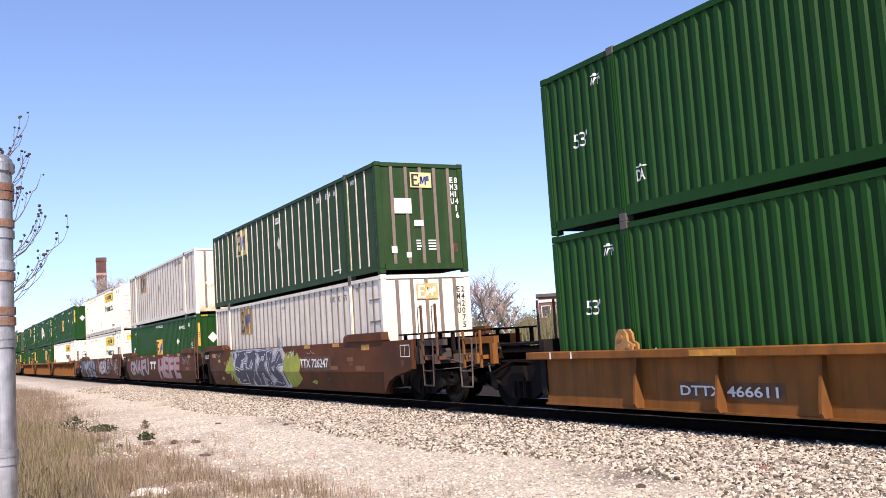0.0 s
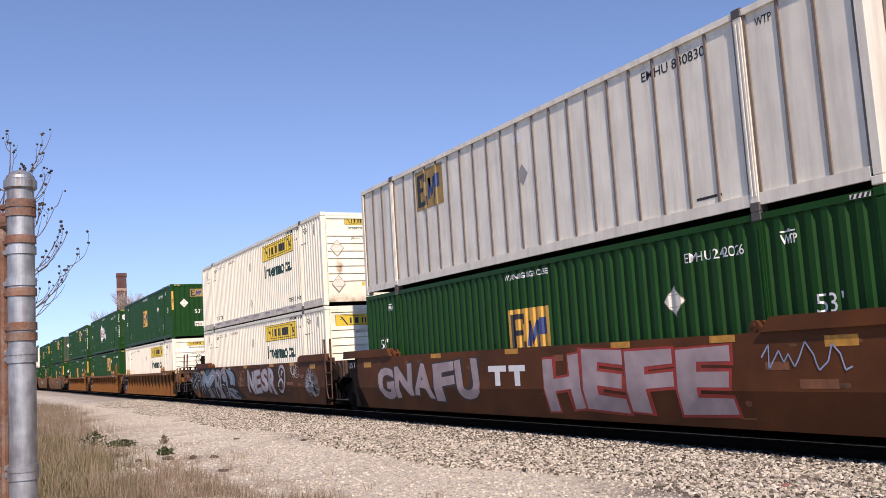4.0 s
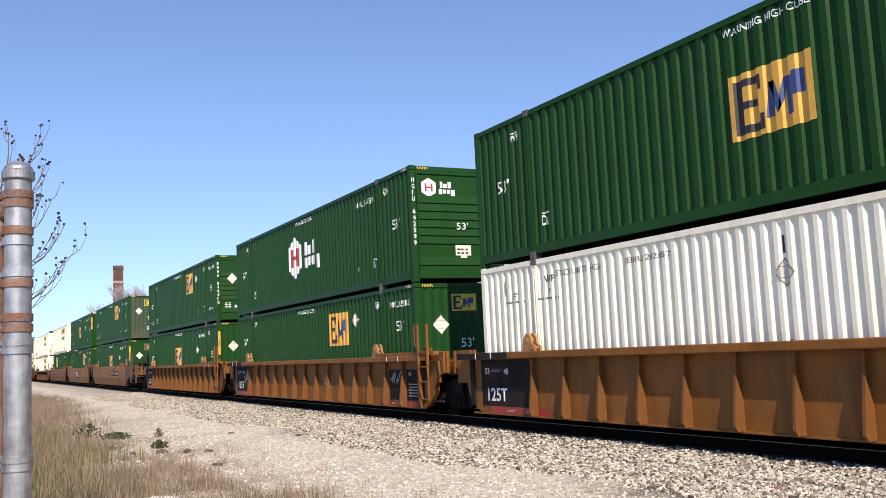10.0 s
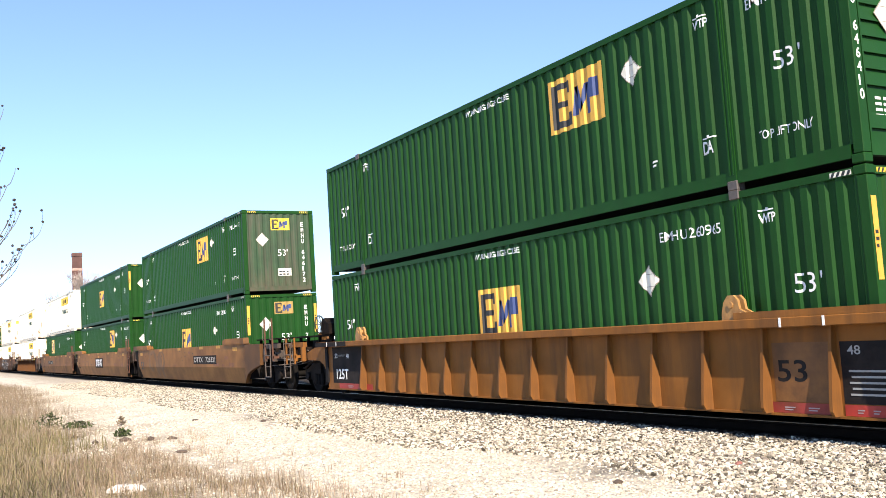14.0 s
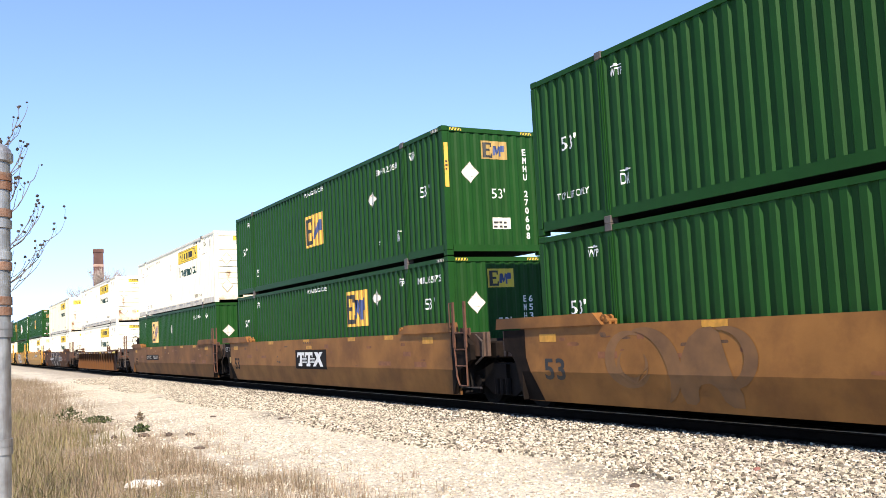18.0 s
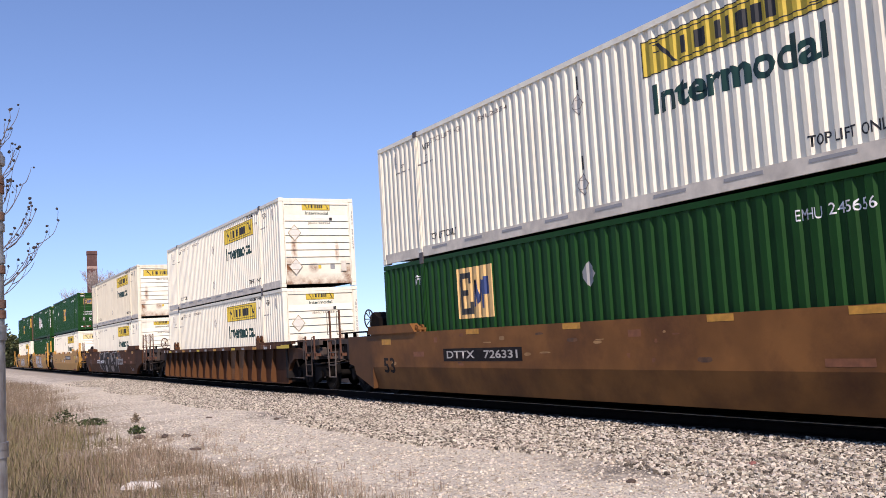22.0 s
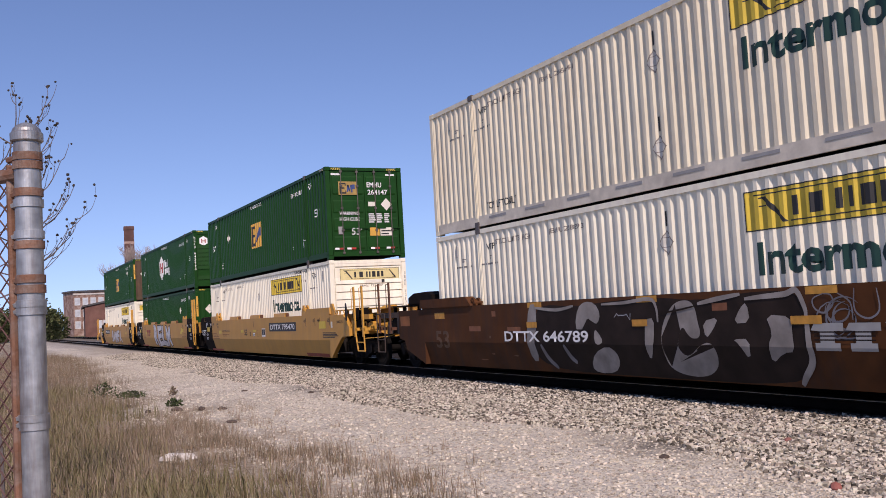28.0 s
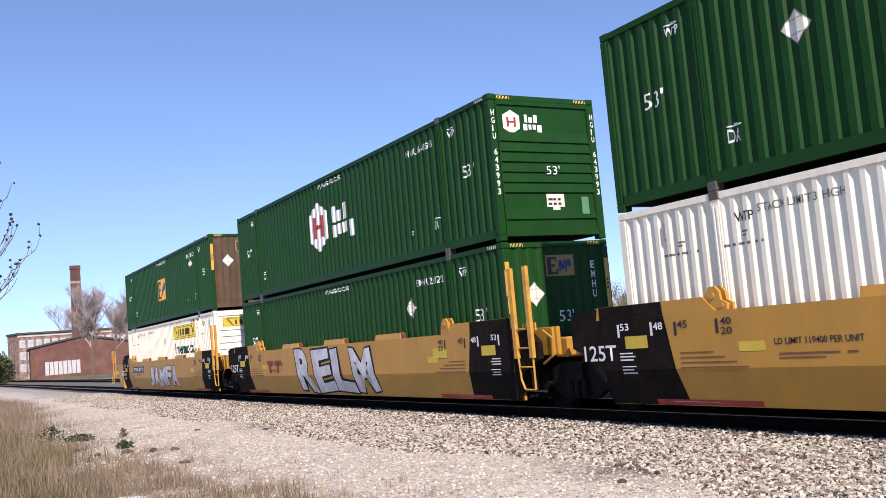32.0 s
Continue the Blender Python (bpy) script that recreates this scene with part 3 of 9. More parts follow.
    if placard:
        mark("placard", diamond(placard[0], placard[1], 0.25, 0.9), D_CREAM, ob, R, 0.004, "white diamond placard")
        mark("placard_frame", diamond_ring(placard[0], placard[1], 0.25, 0.9, 0.012), PLACARD_EDGE, ob, R, 0.007)
    for v in (0.2, CW - 0.5) if kind != 4 else ():
        part("hazard_band", boxes((-0.003, 0.0, v, v + 0.3, CH - 0.09, CH - 0.03)), D_YELLOW, ob)
        for k in range(4):
            bm, b = bmesh.new(), v + 0.01 + k * 0.075
            solid(bm, [(0.0, b, CH - 0.088), (0.0, b + 0.034, CH - 0.088), (0.0, b + 0.066, CH - 0.032), (0.0, b + 0.032, CH - 0.032)], (0.002, 0, 0))
            part("hazard_stripe", bm, D_BLACK, ob)
    if kind != 4:
        part("hazard_band", boxes((-0.5, -0.2, -0.003, 0.0, CH - 0.09, CH - 0.03)), D_CREAM, ob)
        for k in range(4):
            bm, b = bmesh.new(), -0.49 + k * 0.075
            solid(bm, [(b, -0.005, CH - 0.088), (b + 0.038, -0.005, CH - 0.088), (b + 0.066, -0.005, CH - 0.032), (b + 0.028, -0.005, CH - 0.032)], (0, 0.002, 0))
            part("hazard_stripe", bm, D_BLACK, ob)
    if not front_marks:
        return ob
    E = END_V if end == "vertical" and not hub else END_F
    if end == "doors":
        E = ([], lambda x: 0.010)
        emblem(ob, 0.42, 2.02, 0.62, 0.42, E, True, field=D_DULL)
        end_mark("lettering", letters("EMHU", 1.38, 2.26, 0.16, 0.50, 0.015), D_WHITE, ob, E)
        end_mark("lettering", letters(number[5:], 1.40, 2.03, 0.16, 0.68, 0.015), D_WHITE, ob, E)
        end_mark("placard", diamond(2.02, 1.72, 0.20, 0.95), D_CREAM, ob, E, 0.004, "white diamond placard")
        end_mark("lettering", letters("WARNING", 0.42, 1.38, 0.11, 0.66, 0.015), D_WHITE, ob, E)
        end_mark("lettering", letters("HIGH CUBE", 0.42, 1.20, 0.11, 0.66, 0.01), D_WHITE, ob, E)
        end_mark("lettering", letters("53\'", 0.80, 0.76, 0.22, 0.34, 0.0), D_WHITE, ob, E)
        end_mark("placard", rects((0.36, 0.52, 0.78, 1.02)), D_GREY, ob, E, 0.004, "grey plate")
        end_mark("placard", rects((1.42, 1.74, 0.72, 0.98)), D_ORANGE, ob, E, 0.004, "orange sticker")
        end_mark("placard", rects((1.77, 2.18, 0.72, 0.98)), D_CREAM, ob, E, 0.004, "white weight sticker")
        end_mark("small_writing", bars(1.80, 2.14, 0.76, 0.94, 2), D_BLACK, ob, E, 0.007)
        end_mark("small_writing", bars(1.40, 2.2, 1.14, 1.46, 5, 3), D_WHITE, ob, E)
        end_mark("placard", rects((1.40, 1.66, 1.66, 1.80)), D_CREAM, ob, E, 0.004, "white plate")
        end_mark("reflector_tape", rects((0.22, 0.36, 0.30, 0.36), (0.62, 0.76, 0.30, 0.36), (1.42, 1.56, 0.30, 0.36), (1.96, 2.1, 0.30, 0.36)), D_WHITE, ob, E)
        end_mark("reflector_tape", rects((0.37, 0.5, 0.30, 0.36), (0.77, 0.92, 0.30, 0.36), (1.57, 1.72, 0.30, 0.36), (2.11, 2.25, 0.30, 0.36)), D_RED, ob, E, 0.004, "red reflective tape")
        end_mark("reflector_tape", rects((0.2, 0.5, 2.64, 2.70), (2.05, 2.36, 2.64, 2.70)), D_WHITE, ob, ([], lambda x: 0.034))
    elif hub:
        u, w = 0.52, 2.36
        end_mark("emblem_field", flat([(u, w - 0.24), (u + 0.2, w - 0.13), (u + 0.2, w + 0.13), (u, w + 0.24), (u - 0.2, w + 0.13), (u - 0.2, w - 0.13)]), D_WHITE, ob, E, 0.004, "white hexagon emblem")
        end_mark("emblem_device", rects((u - 0.11, u - 0.06, w - 0.1, w + 0.1), (u + 0.06, u + 0.11, w - 0.1, w + 0.1), (u - 0.06, u + 0.06, w - 0.02, w + 0.02)), D_RED, ob, E, 0.007)
        end_mark("brand_stroke", rects((0.84, 0.91, 2.36, 2.52), (0.94, 1.03, 2.36, 2.47), (1.06, 1.15, 2.36, 2.52), (0.8, 0.9, 2.20, 2.33), (0.93, 1.0, 2.22, 2.32), (1.03, 1.11, 2.22, 2.32), (1.14, 1.25, 2.17, 2.32)), D_WHITE, ob, E)
        for u in (0.035, CW - 0.12):
            end_mark("lettering", column(number, u, 2.62, 0.12), D_WHITE, ob, FLAT0)
        end_mark("lettering", letters("WARNING HIGH CUBE", 0.98, 1.87, 0.075, 0.86, 0.02), D_WHITE, ob, E)
        end_mark("lettering", letters("53\'", 1.24, 1.31, 0.18, 0.33, 0.0), D_WHITE, ob, ([], lambda x: 0.0))
        end_mark("placard", rects((1.2, 1.64, 0.66, 0.92), (1.34, 1.52, 0.48, 0.66)), D_CREAM, ob, E, 0.004, "white weight sticker")
        end_mark("small_writing", bars(1.24, 1.6, 0.7, 0.88, 2, 3), D_BLACK, ob, E, 0.007)
        part("document_box", bevelled(boxes((-0.035, 0.0, 2.06, 2.24, 0.5, 0.86)), 0.01), mat("pale_green_plate", (0.10, 0.24, 0.13), 0.5), ob)
    elif kind == 4:
        emblem(ob, 1.01, 1.57, 0.43, 0.32, E, True, field=D_CREAM, ink=D_BLACK)
        end_mark("lettering", column("EMHU", 1.90, 2.36, 0.15), D_WHITE, ob, E)
        end_mark("lettering", column(number[5:], 2.10, 2.36, 0.15), D_WHITE, ob, E)
        end_mark("placard", diamond(0.52, 1.76, 0.25, 1.05), GREY_PLACARD, ob, E, 0.004, "grey-brown diamond placard")
        end_mark("placard_frame", diamond_ring(0.52, 1.76, 0.25, 1.05, 0.014), PLACARD_EDGE, ob, E, 0.007)
    else:
        emblem(ob, 1.02, 2.20, 0.68, 0.42, E, True, field=D_DULL if strip else D_YELLOW)
        end_mark("placard", diamond(0.69, 1.87, 0.25, 0.95), D_CREAM, ob, E if end == "vertical" else FLAT0, 0.004, "white diamond placard")
        end_mark("placard_frame", diamond_ring(0.69, 1.87, 0.25, 0.95, 0.012), PLACARD_EDGE, ob, E if end == "vertical" else FLAT0, 0.007)
        end_mark("lettering", letters("53\'", 1.24, 1.30, 0.23, 0.36, 0.0), D_WHITE, ob, E if end == "vertical" else ([], lambda x: 0.0))
        if end == "ribbed":
            for u in (0.035,):
                end_mark("lettering", column(number, u, 2.62, 0.13), D_WHITE, ob, FLAT0)
            end_mark("lettering", column("WARNING HIGH CUBE", CW - 0.11, 2.5, 0.07), D_WHITE, ob, FLAT0)
            end_mark("small_writing", bars(0.36, 0.68, 0.5, 0.86, 5, 2), D_WHITE, ob, E)
            end_mark("small_writing", bars(0.78, 1.2, 0.58, 0.74, 3, 3), D_WHITE, ob, E)
            end_mark("placard", rects((1.3, 1.78, 0.52, 0.78)), D_CREAM, ob, E, 0.004, "white weight sticker")
        else:
            if kind == 3:
                end_mark("lettering", column(number[:4], 1.93, 2.05, 0.15), D_WHITE, ob, E)
                end_mark("lettering", column(number[5:], 2.09, 2.05, 0.15), D_WHITE, ob, E)
                end_mark("lettering", column("WARNING HIGH CUBE", CW - 0.10, 2.5, 0.075), D_WHITE, ob, FLAT0)
            else:
                end_mark("lettering", column(number, 2.12, 2.52, 0.15), D_WHITE, ob, E)
            end_mark("placard", rects((1.22, 1.70, 0.60, 0.86)), D_CREAM, ob, E, 0.004, "white weight sticker")
            end_mark("small_writing", bars(1.26, 1.66, 0.63, 0.82, 2, 3), D_BLACK, ob, E, 0.007)
    if strip:
        for u in (0.03, CW - 0.13):
            end_mark("reflector_strip", rects((u, u + 0.10, 1.52, 2.52)), D_ORANGE, ob, FLAT0, 0.004, "orange warning strip")
            end_mark("small_writing", bars(u + 0.02, u + 0.08, 1.9, 2.15, 3), D_BLACK, ob, FLAT0, 0.007)
    return ob


def diamond_ring(u, w, r, k, t):
    """Thin outline of a diamond with two cross bars."""
    a, b = [(-r * k, 0), (0, -r), (r * k, 0), (0, r)], 1 - t * 1.5 / r
    loops = [[(u + a[i][0], w + a[i][1]), (u + a[(i + 1) % 4][0], w + a[(i + 1) % 4][1]), (u + b * a[(i + 1) % 4][0], w + b * a[(i + 1) % 4][1]), (u + b * a[i][0], w + b * a[i][1])] for i in range(4)]
    for z in (0.38 * r, -0.38 * r):
        loops.append(rect(u - 0.5 * r * k, u + 0.5 * r * k, w + z, w + z + 0.6 * t))
    return flat(*loops)


GREY_INK = mat("faded_black_lettering", (0.15, 0.14, 0.13), 0.6)
GREY_PLACARD = mat("grey_placard", (0.58, 0.56, 0.49), 0.6)
HOLDER_EDGE = mat("rusty_holder_edge", (0.40, 0.31, 0.20), 0.7, var=0.3, scale=12)
PLACARD_EDGE = mat("placard_edge", (0.22, 0.19, 0.16), 0.6)


def brand_sign(ob, u, w, width, height, rel, put, board=None):
    """Yellow board with a dark border, scroll ends and a bar of dark writing."""
    put("sign_board", rects((u, u + width, w, w + height)), board or D_YELLOW, ob, rel, 0.004, "yellow brand board")
    t = 0.03 * height
    put("sign_border", rects((u, u + width, w + height - t, w + height), (u, u + width, w, w + t), (u, u + t, w, w + height), (u + width - t, u + width, w, w + height), (u + 0.05 * width, u + 0.80 * width, w + 0.86 * height, w + 0.86 * height + t), (u + 0.22 * width, u + 0.95 * width, w + 0.14 * height, w + 0.14 * height + t)), D_BLACK, ob, rel, 0.006)
    a, b = u + 0.08 * width, u + 0.82 * width
    put("sign_scroll", flat([(a, w + .82 * height), (a + .03 * width, w + .82 * height), (a + .13 * width, w + .14 * height), (a + .11 * width, w + .14 * height)], [(b, w + .86 * height), (b + .02 * width, w + .86 * height), (b + .13 * width, w + .2 * height), (b + .10 * width, w + .2 * height)]), D_BLACK, ob, rel, 0.006)
    ring = []
    for cx, cz in ((u + 0.09 * width, w + 0.68 * height), (u + 0.90 * width, w + 0.30 * height)):
        r = 0.10 * height
        ring += [[(cx - r, cz - r), (cx + r, cz - r), (cx + r, cz - r + t), (cx - r, cz - r + t)], [(cx - r, cz + r), (cx + r, cz + r), (cx + r, cz + r + t), (cx - r, cz + r + t)]]
    put("sign_scroll", flat(*ring), D_BLACK, ob, rel, 0.0065)
    blk = [(u + k * width, u + (k + g) * width, w + 0.27 * height, w + 0.73 * height) for k, g in ((0.235, 0.03), (0.32, 0.06), (0.435, 0.025), (0.485, 0.025), (0.535, 0.06), (0.62, 0.045), (0.69, 0.04))]
    for b in blk:
        put("brand_stroke", rects(b), D_BLACK, ob, rel, 0.008, "black stroke of brand writing")


def white_box(number, label, paint=None, big_end=False, end_paint=None, board=None, holders=True):
    paint = paint or WHITE
    ob = container("fine", "ribbed", paint, paint, label, STRIP_GREY, end_paint=end_paint)
    R = SIDE["fine"]
    brand_sign(ob, -6.38, 2.05, 3.57, 0.57, R, mark)
    mark("lettering", letters("Intermodal", -6.22, 1.42, 0.47, 3.2, 0.03), D_DKGREEN, ob, R)
    mark("lettering", letters("TOP LIFT ONLY", -3.45, 0.35, 0.15, 1.22, 0.01), D_BLACK, ob, R)
    mark("lettering", letters("TOP LIFT ONLY", -13.7, 0.35, 0.15, 1.22, 0.01), D_BLACK, ob, R)
    mark("lettering", letters("STACK LIMIT 3 HIGH", -3.6, 2.66, 0.11, 1.4, 0.01), D_BLACK, ob, R)
    mark("lettering", letters("WTP", -1.7, 2.42, 0.13, 0.3, 0.01), D_BLACK, ob, R)
    mark("lift_arrow", arrow(-1.7, 2.58), D_BLACK, ob, R)
    mark("lettering", letters("WTP", -13.8, 2.42, 0.13, 0.3, 0.01), D_BLACK, ob, R)
    for u in (-1.7, -13.8, -15.0):
        mark("small_writing", bars(u + 0.08, u + 0.2, 2.22, 2.32, 2), GREY_INK, ob, R)
        mark("small_writing", bars(u - 0.25, u + 0.55, 2.10, 2.14, 1, 6, 0.9), GREY_INK, ob, R)
    mark("lettering", letters("STACK LIMIT 3 HIGH", -13.4, 2.50, 0.11, 1.35, 0.01), PLACARD_EDGE, ob, R)
    mark("lettering", letters(number, -11.4, 2.50, 0.12, 1.1, 0.01), PLACARD_EDGE, ob, R)
    mark("small_writing", bars(-3.3, -2.3, 2.36, 2.44, 1, 5, 0.9), PLACARD_EDGE, ob, R)
    for w in (2.06, 0.66):
        mark("placard", diamond(-8.08, w, 0.2, 0.85), GREY_PLACARD, ob, R, 0.004, "grey diamond placard")
        mark("placard_frame", diamond_ring(-8.08, w, 0.2, 0.85, 0.016), PLACARD_EDGE, ob, R, 0.007)
        mark("placard", rects((-8.1, -8.06, w + 0.26, w + 0.5)), D_BLACK, ob, R)
    for u in (-15.2, -0.72):
        part("vent", bevelled(boxes((u, u + 0.07, 0.0, 0.03, 2.35, 2.62)), 0.01), D_GREY, ob)
    slot = part("rail_slot", boxes((0, 0.7, 0.0, 0.008, 0.15, 0.20)), D_GREY, ob)
    slot.matrix_basis = pose(-13.6, 0, 0)
    for i in range(1, 8):
        share("rail_slot", slot, ob, -13.6 + i * 1.45)
    E = END_F
    if big_end:
        brand_sign(ob, 0.34, 2.24, 2.0, 0.38, ([], lambda x: 0.024), end_mark, board)
    else:
        brand_sign(ob, 0.80, 2.50, 0.97, 0.26, E, end_mark)
        end_mark("lettering", letters("Intermodal", 0.90, 2.36, 0.10, 0.80, 0.01), D_DKGREEN, ob, E, 0.008)
    end_mark("lettering", letters(number, 0.98, 2.025, 0.085, 0.78, 0.01), PLACARD_EDGE, ob, ([], lambda x: 0.018))
    end_mark("lettering", column(number, CW - 0.09, 2.5, 0.09), D_GREY, ob, FLAT0)
    end_mark("placard", rects((1.18, 1.72, 2.165, 2.255)), D_CREAM, ob, FLAT0, 0.002, "white label")
    end_mark("placard", rects((1.72, 1.82, 2.16, 2.26)), D_BLACK, ob, FLAT0, 0.002)
    for w in (1.76, 0.66) if holders and not big_end else ():
        end_mark("placard", diamond(0.50, w, 0.27, 0.85), D_CREAM, ob, FLAT0, 0.002, "empty placard holder")
        end_mark("placard_frame", diamond_ring(0.50, w, 0.27, 0.85, 0.018), HOLDER_EDGE, ob, FLAT0, 0.005, "rusty placard edge")
    part("document_box", bevelled(boxes((-0.035, 0.005, 2.06, 2.26, 0.48, 0.84)), 0.012), STRIP_GREY, ob)
    end_mark("placard", rects((1.70, 1.86, 0.56, 0.74)), D_GREY, ob, E, 0.004, "grey plate")
    end_mark("placard", rects((1.28, 1.38, 0.58, 0.70)), D_YELLOW, ob, E, 0.004, "yellow sticker")
    return ob


RUSTY_WHITE = mat("rust_stained_white_paint", (0.82, 0.785, 0.62), 0.55, var=0.05, scale=2, dirt=(0.55, 0.46, 0.33), dirt_amt=0.4, dirt_scale=1.5, bump=0.04, bump_scale=30, foot=(0.45, 1.0), spots=((1.12, 0.62, 0.2, 0.2), (0.47, 1.25, 0.13, 0.6), (0.25, 0.6, 0.28, 0.5), (2.35, 0.4, 0.35, 0.5), (1.95, 1.15, 0.09, 0.4)))
SPOTTED_WHITE = mat("rust_spotted_white_paint", (0.83, 0.795, 0.63), 0.55, var=0.05, scale=2, dirt=(0.55, 0.46, 0.33), dirt_amt=0.3, dirt_scale=1.5, bump=0.04, bump_scale=30, foot=(0.4, 0.8), spots=((0.55, 1.15, 0.16, 0.32), (1.95, 1.2, 0.12, 0.4)))
RUSTY_SHEET = mat("rusty_foot_white_sheet", (0.68, 0.645, 0.54), 0.55, var=0.06, scale=2, dirt=(0.42, 0.36, 0.28), dirt_amt=0.4, dirt_scale=1.5, streak=True, bump=0.05, foot=(0.55, 1.0), spots=((1.1, 0.7, 0.25, 0.2),), stain=(0.45, 0.26, 0.12))
BROWN_END = mat("rust_brown_green_end", (0.10, 0.055, 0.03), 0.75, var=0.25, scale=3, dirt=(0.03, 0.045, 0.02), dirt_amt=0.6, dirt_scale=2, bump=0.1)
DIRTY_GREEN = mat("dirt_washed_green_end", (0.022, 0.055, 0.02), 0.65, var=0.2, scale=3, dirt=(0.085, 0.065, 0.045), dirt_amt=0.8, dirt_scale=1.6, streak=True, bump=0.05, foot=(0.9, 0.6), stain=(0.10, 0.065, 0.04))


SHEET = relief_of([p for p in side_profile("posts")])


D_PALE_SIDE = mat("dull_yellow_decal", (0.45, 0.36, 0.13), 0.6, var=0.15, scale=4)


def sheet_box(number, label, paint, dark, emblem_x, end_paint=None):
    """Older box: flat sheets between outside stakes."""
    pitches = {"EMHU 242075": (0.46, -3.70), "EMHU 831416": (0.645, -7.60)}.get(number, (0.61, None))
    ob = container("posts", "posts", paint, paint, label, end_paint=end_paint, pitches=pitches)
    R = ([], lambda x: 0.046)
    w0 = 2.30
    emblem(ob, emblem_x, 1.77, 1.42, 0.95, SHEET, field=D_PALE_SIDE if dark else D_DULL)
    ink = D_WHITE if dark else D_BLACK
    words = {"EMHU 242075": ((-3.62, "EMHU", 0.34), (-3.14, "242", 0.28), (-2.68, "075", 0.28)), "EMHU 831416": ((-4.34, "EMHU", 0.40), (-3.62, "8314", 0.40), (-2.98, "16", 0.2))}.get(number, ((-4.2, number, 1.45),))
    for u, word, wide in words:
        mark("lettering", letters(word, u, 2.40 if number == "EMHU 242075" else 2.48, 0.16, wide, 0.01), ink, ob, R)
    mark("lettering", letters("WTP", -1.75, 2.56, 0.12, 0.3, 0.01), ink, ob, R)
    mark("small_writing", bars(-3.2, -2.5, 0.34, 0.42, 1), ink, ob, R)
    low = number == "EMHU 242075"
    mark("placard", diamond(-8.42 if low else -7.95, 1.36 if low else 1.72, 0.22, 0.9), D_CREAM if dark else D_GREY, ob, R, 0.004, "diamond placard")
    mark("placard", rects((-8.0, -7.6, 2.36, 2.58) if low else (-8.24, -7.86, 2.38, 2.58)), D_WHITE, ob, R, 0.004, "white sticker")
    if number != "EMHU 830830":
        mark("lettering", letters("53/102", -7.97 if low else -8.22, 2.45, 0.10, 0.34, 0.01), D_BLACK, ob, R, 0.007)
    if number == "EMHU 242075":
        for z in (1.72, 2.28):
            part("side_batten", boxes((-0.85, -0.16, 0.02, 0.046, z, z + 0.03)), STAKE_DARK, ob)
    E = ([], lambda x: 0.040)
    emblem(ob, 1.0, 2.24, 0.62, 0.40, ([], lambda x: 0.006), True, field=D_PALE if dark else (D_FADED if number == "EMHU 242075" else D_DULL), ink=D_CREAM if number == "EMHU 242075" else None)
    end_mark("lettering", column(number[:4], 2.20, 2.58, 0.155, 1.22), ink, ob, E)
    end_mark("lettering", column(number[5:], 2.335, 2.58, 0.155, 1.22), ink, ob, E)
    if dark:
        end_mark("placard", rects((0.50, 1.0, 1.55, 1.95)), D_CREAM, ob, ([], lambda x: 0.006), 0.004, "white torn sticker")
        end_mark("placard", rects((1.05, 1.32, 1.22, 1.38), (0.36, 0.52, 0.52, 0.70), (0.78, 0.92, 0.40, 0.54)), D_CREAM, ob, ([], lambda x: 0.006), 0.004, "white sticker")
        end_mark("placard", rects((2.16, 2.32, 0.52, 0.76)), RUSTY, ob, E)
        end_mark("small_writing", bars(1.1, 1.25, 0.6, 0.9, 4), D_WHITE, ob, E)
        end_mark("small_writing", bars(1.45, 1.75, 0.6, 0.9, 4), D_WHITE, ob, E)
    else:
        if number == "EMHU 830830":
            end_mark("placard", diamond(0.62, 1.35, 0.2, 0.95), D_CREAM, ob, ([], lambda x: 0.004), 0.004, "white diamond placard")
        end_mark("placard", rects((0.92, 1.35, 0.55, 0.85), (1.5, 1.72, 0.5, 0.82)), mat("peeled_sticker", (0.55, 0.42, 0.25), 0.7, dirt=(0.7, 0.66, 0.56), dirt_amt=0.8, dirt_scale=8), ob, E, 0.004, "peeled sticker")
    return ob

# ---- well cars: local x as the container in the well, y 0 on its near side, z 0 on the rails ----
WR = 0.48
TRACK_Y = CW / 2


def wheelset_bm():
    bm = rods([((0, -0.92, 0), (0, 0.92, 0))], 0.085, 12)
    for s in (-1, 1):
        ring = [(0.09, s * 0.80), (0.30, s * 0.745), (0.40, s * 0.80), (WR, s * 0.79), (WR, s * 0.72), (WR + 0.026, s * 0.70), (WR + 0.026, s * 0.675), (0.40, s * 0.68), (0.28, s * 0.70), (0.09, s * 0.70)]
        n, rows = 28, []
        for i in range(n):
            a = 2 * math.pi * i / n
            rows.append([bm.verts.new((r * math.cos(a), y, r * math.sin(a))) for r, y in ring])
        for i in range(n):
            p, q = rows[i], rows[(i + 1) % n]
            for j in range(len(ring) - 1):
                bm.faces.new((p[j], q[j], q[j + 1], p[j + 1]))
    for s in (-1, 1):
        for k in range(3):
            a = k * 2.094
            rod(bm, (0.05 * math.cos(a), s * 0.93, 0.05 * math.sin(a)), (0.05 * math.cos(a), s * 0.97, 0.05 * math.sin(a)), 0.018, 6)
        rod(bm, (0, s * 0.9, 0), (0, s * 0.955, 0), 0.09, 12)
    return bm


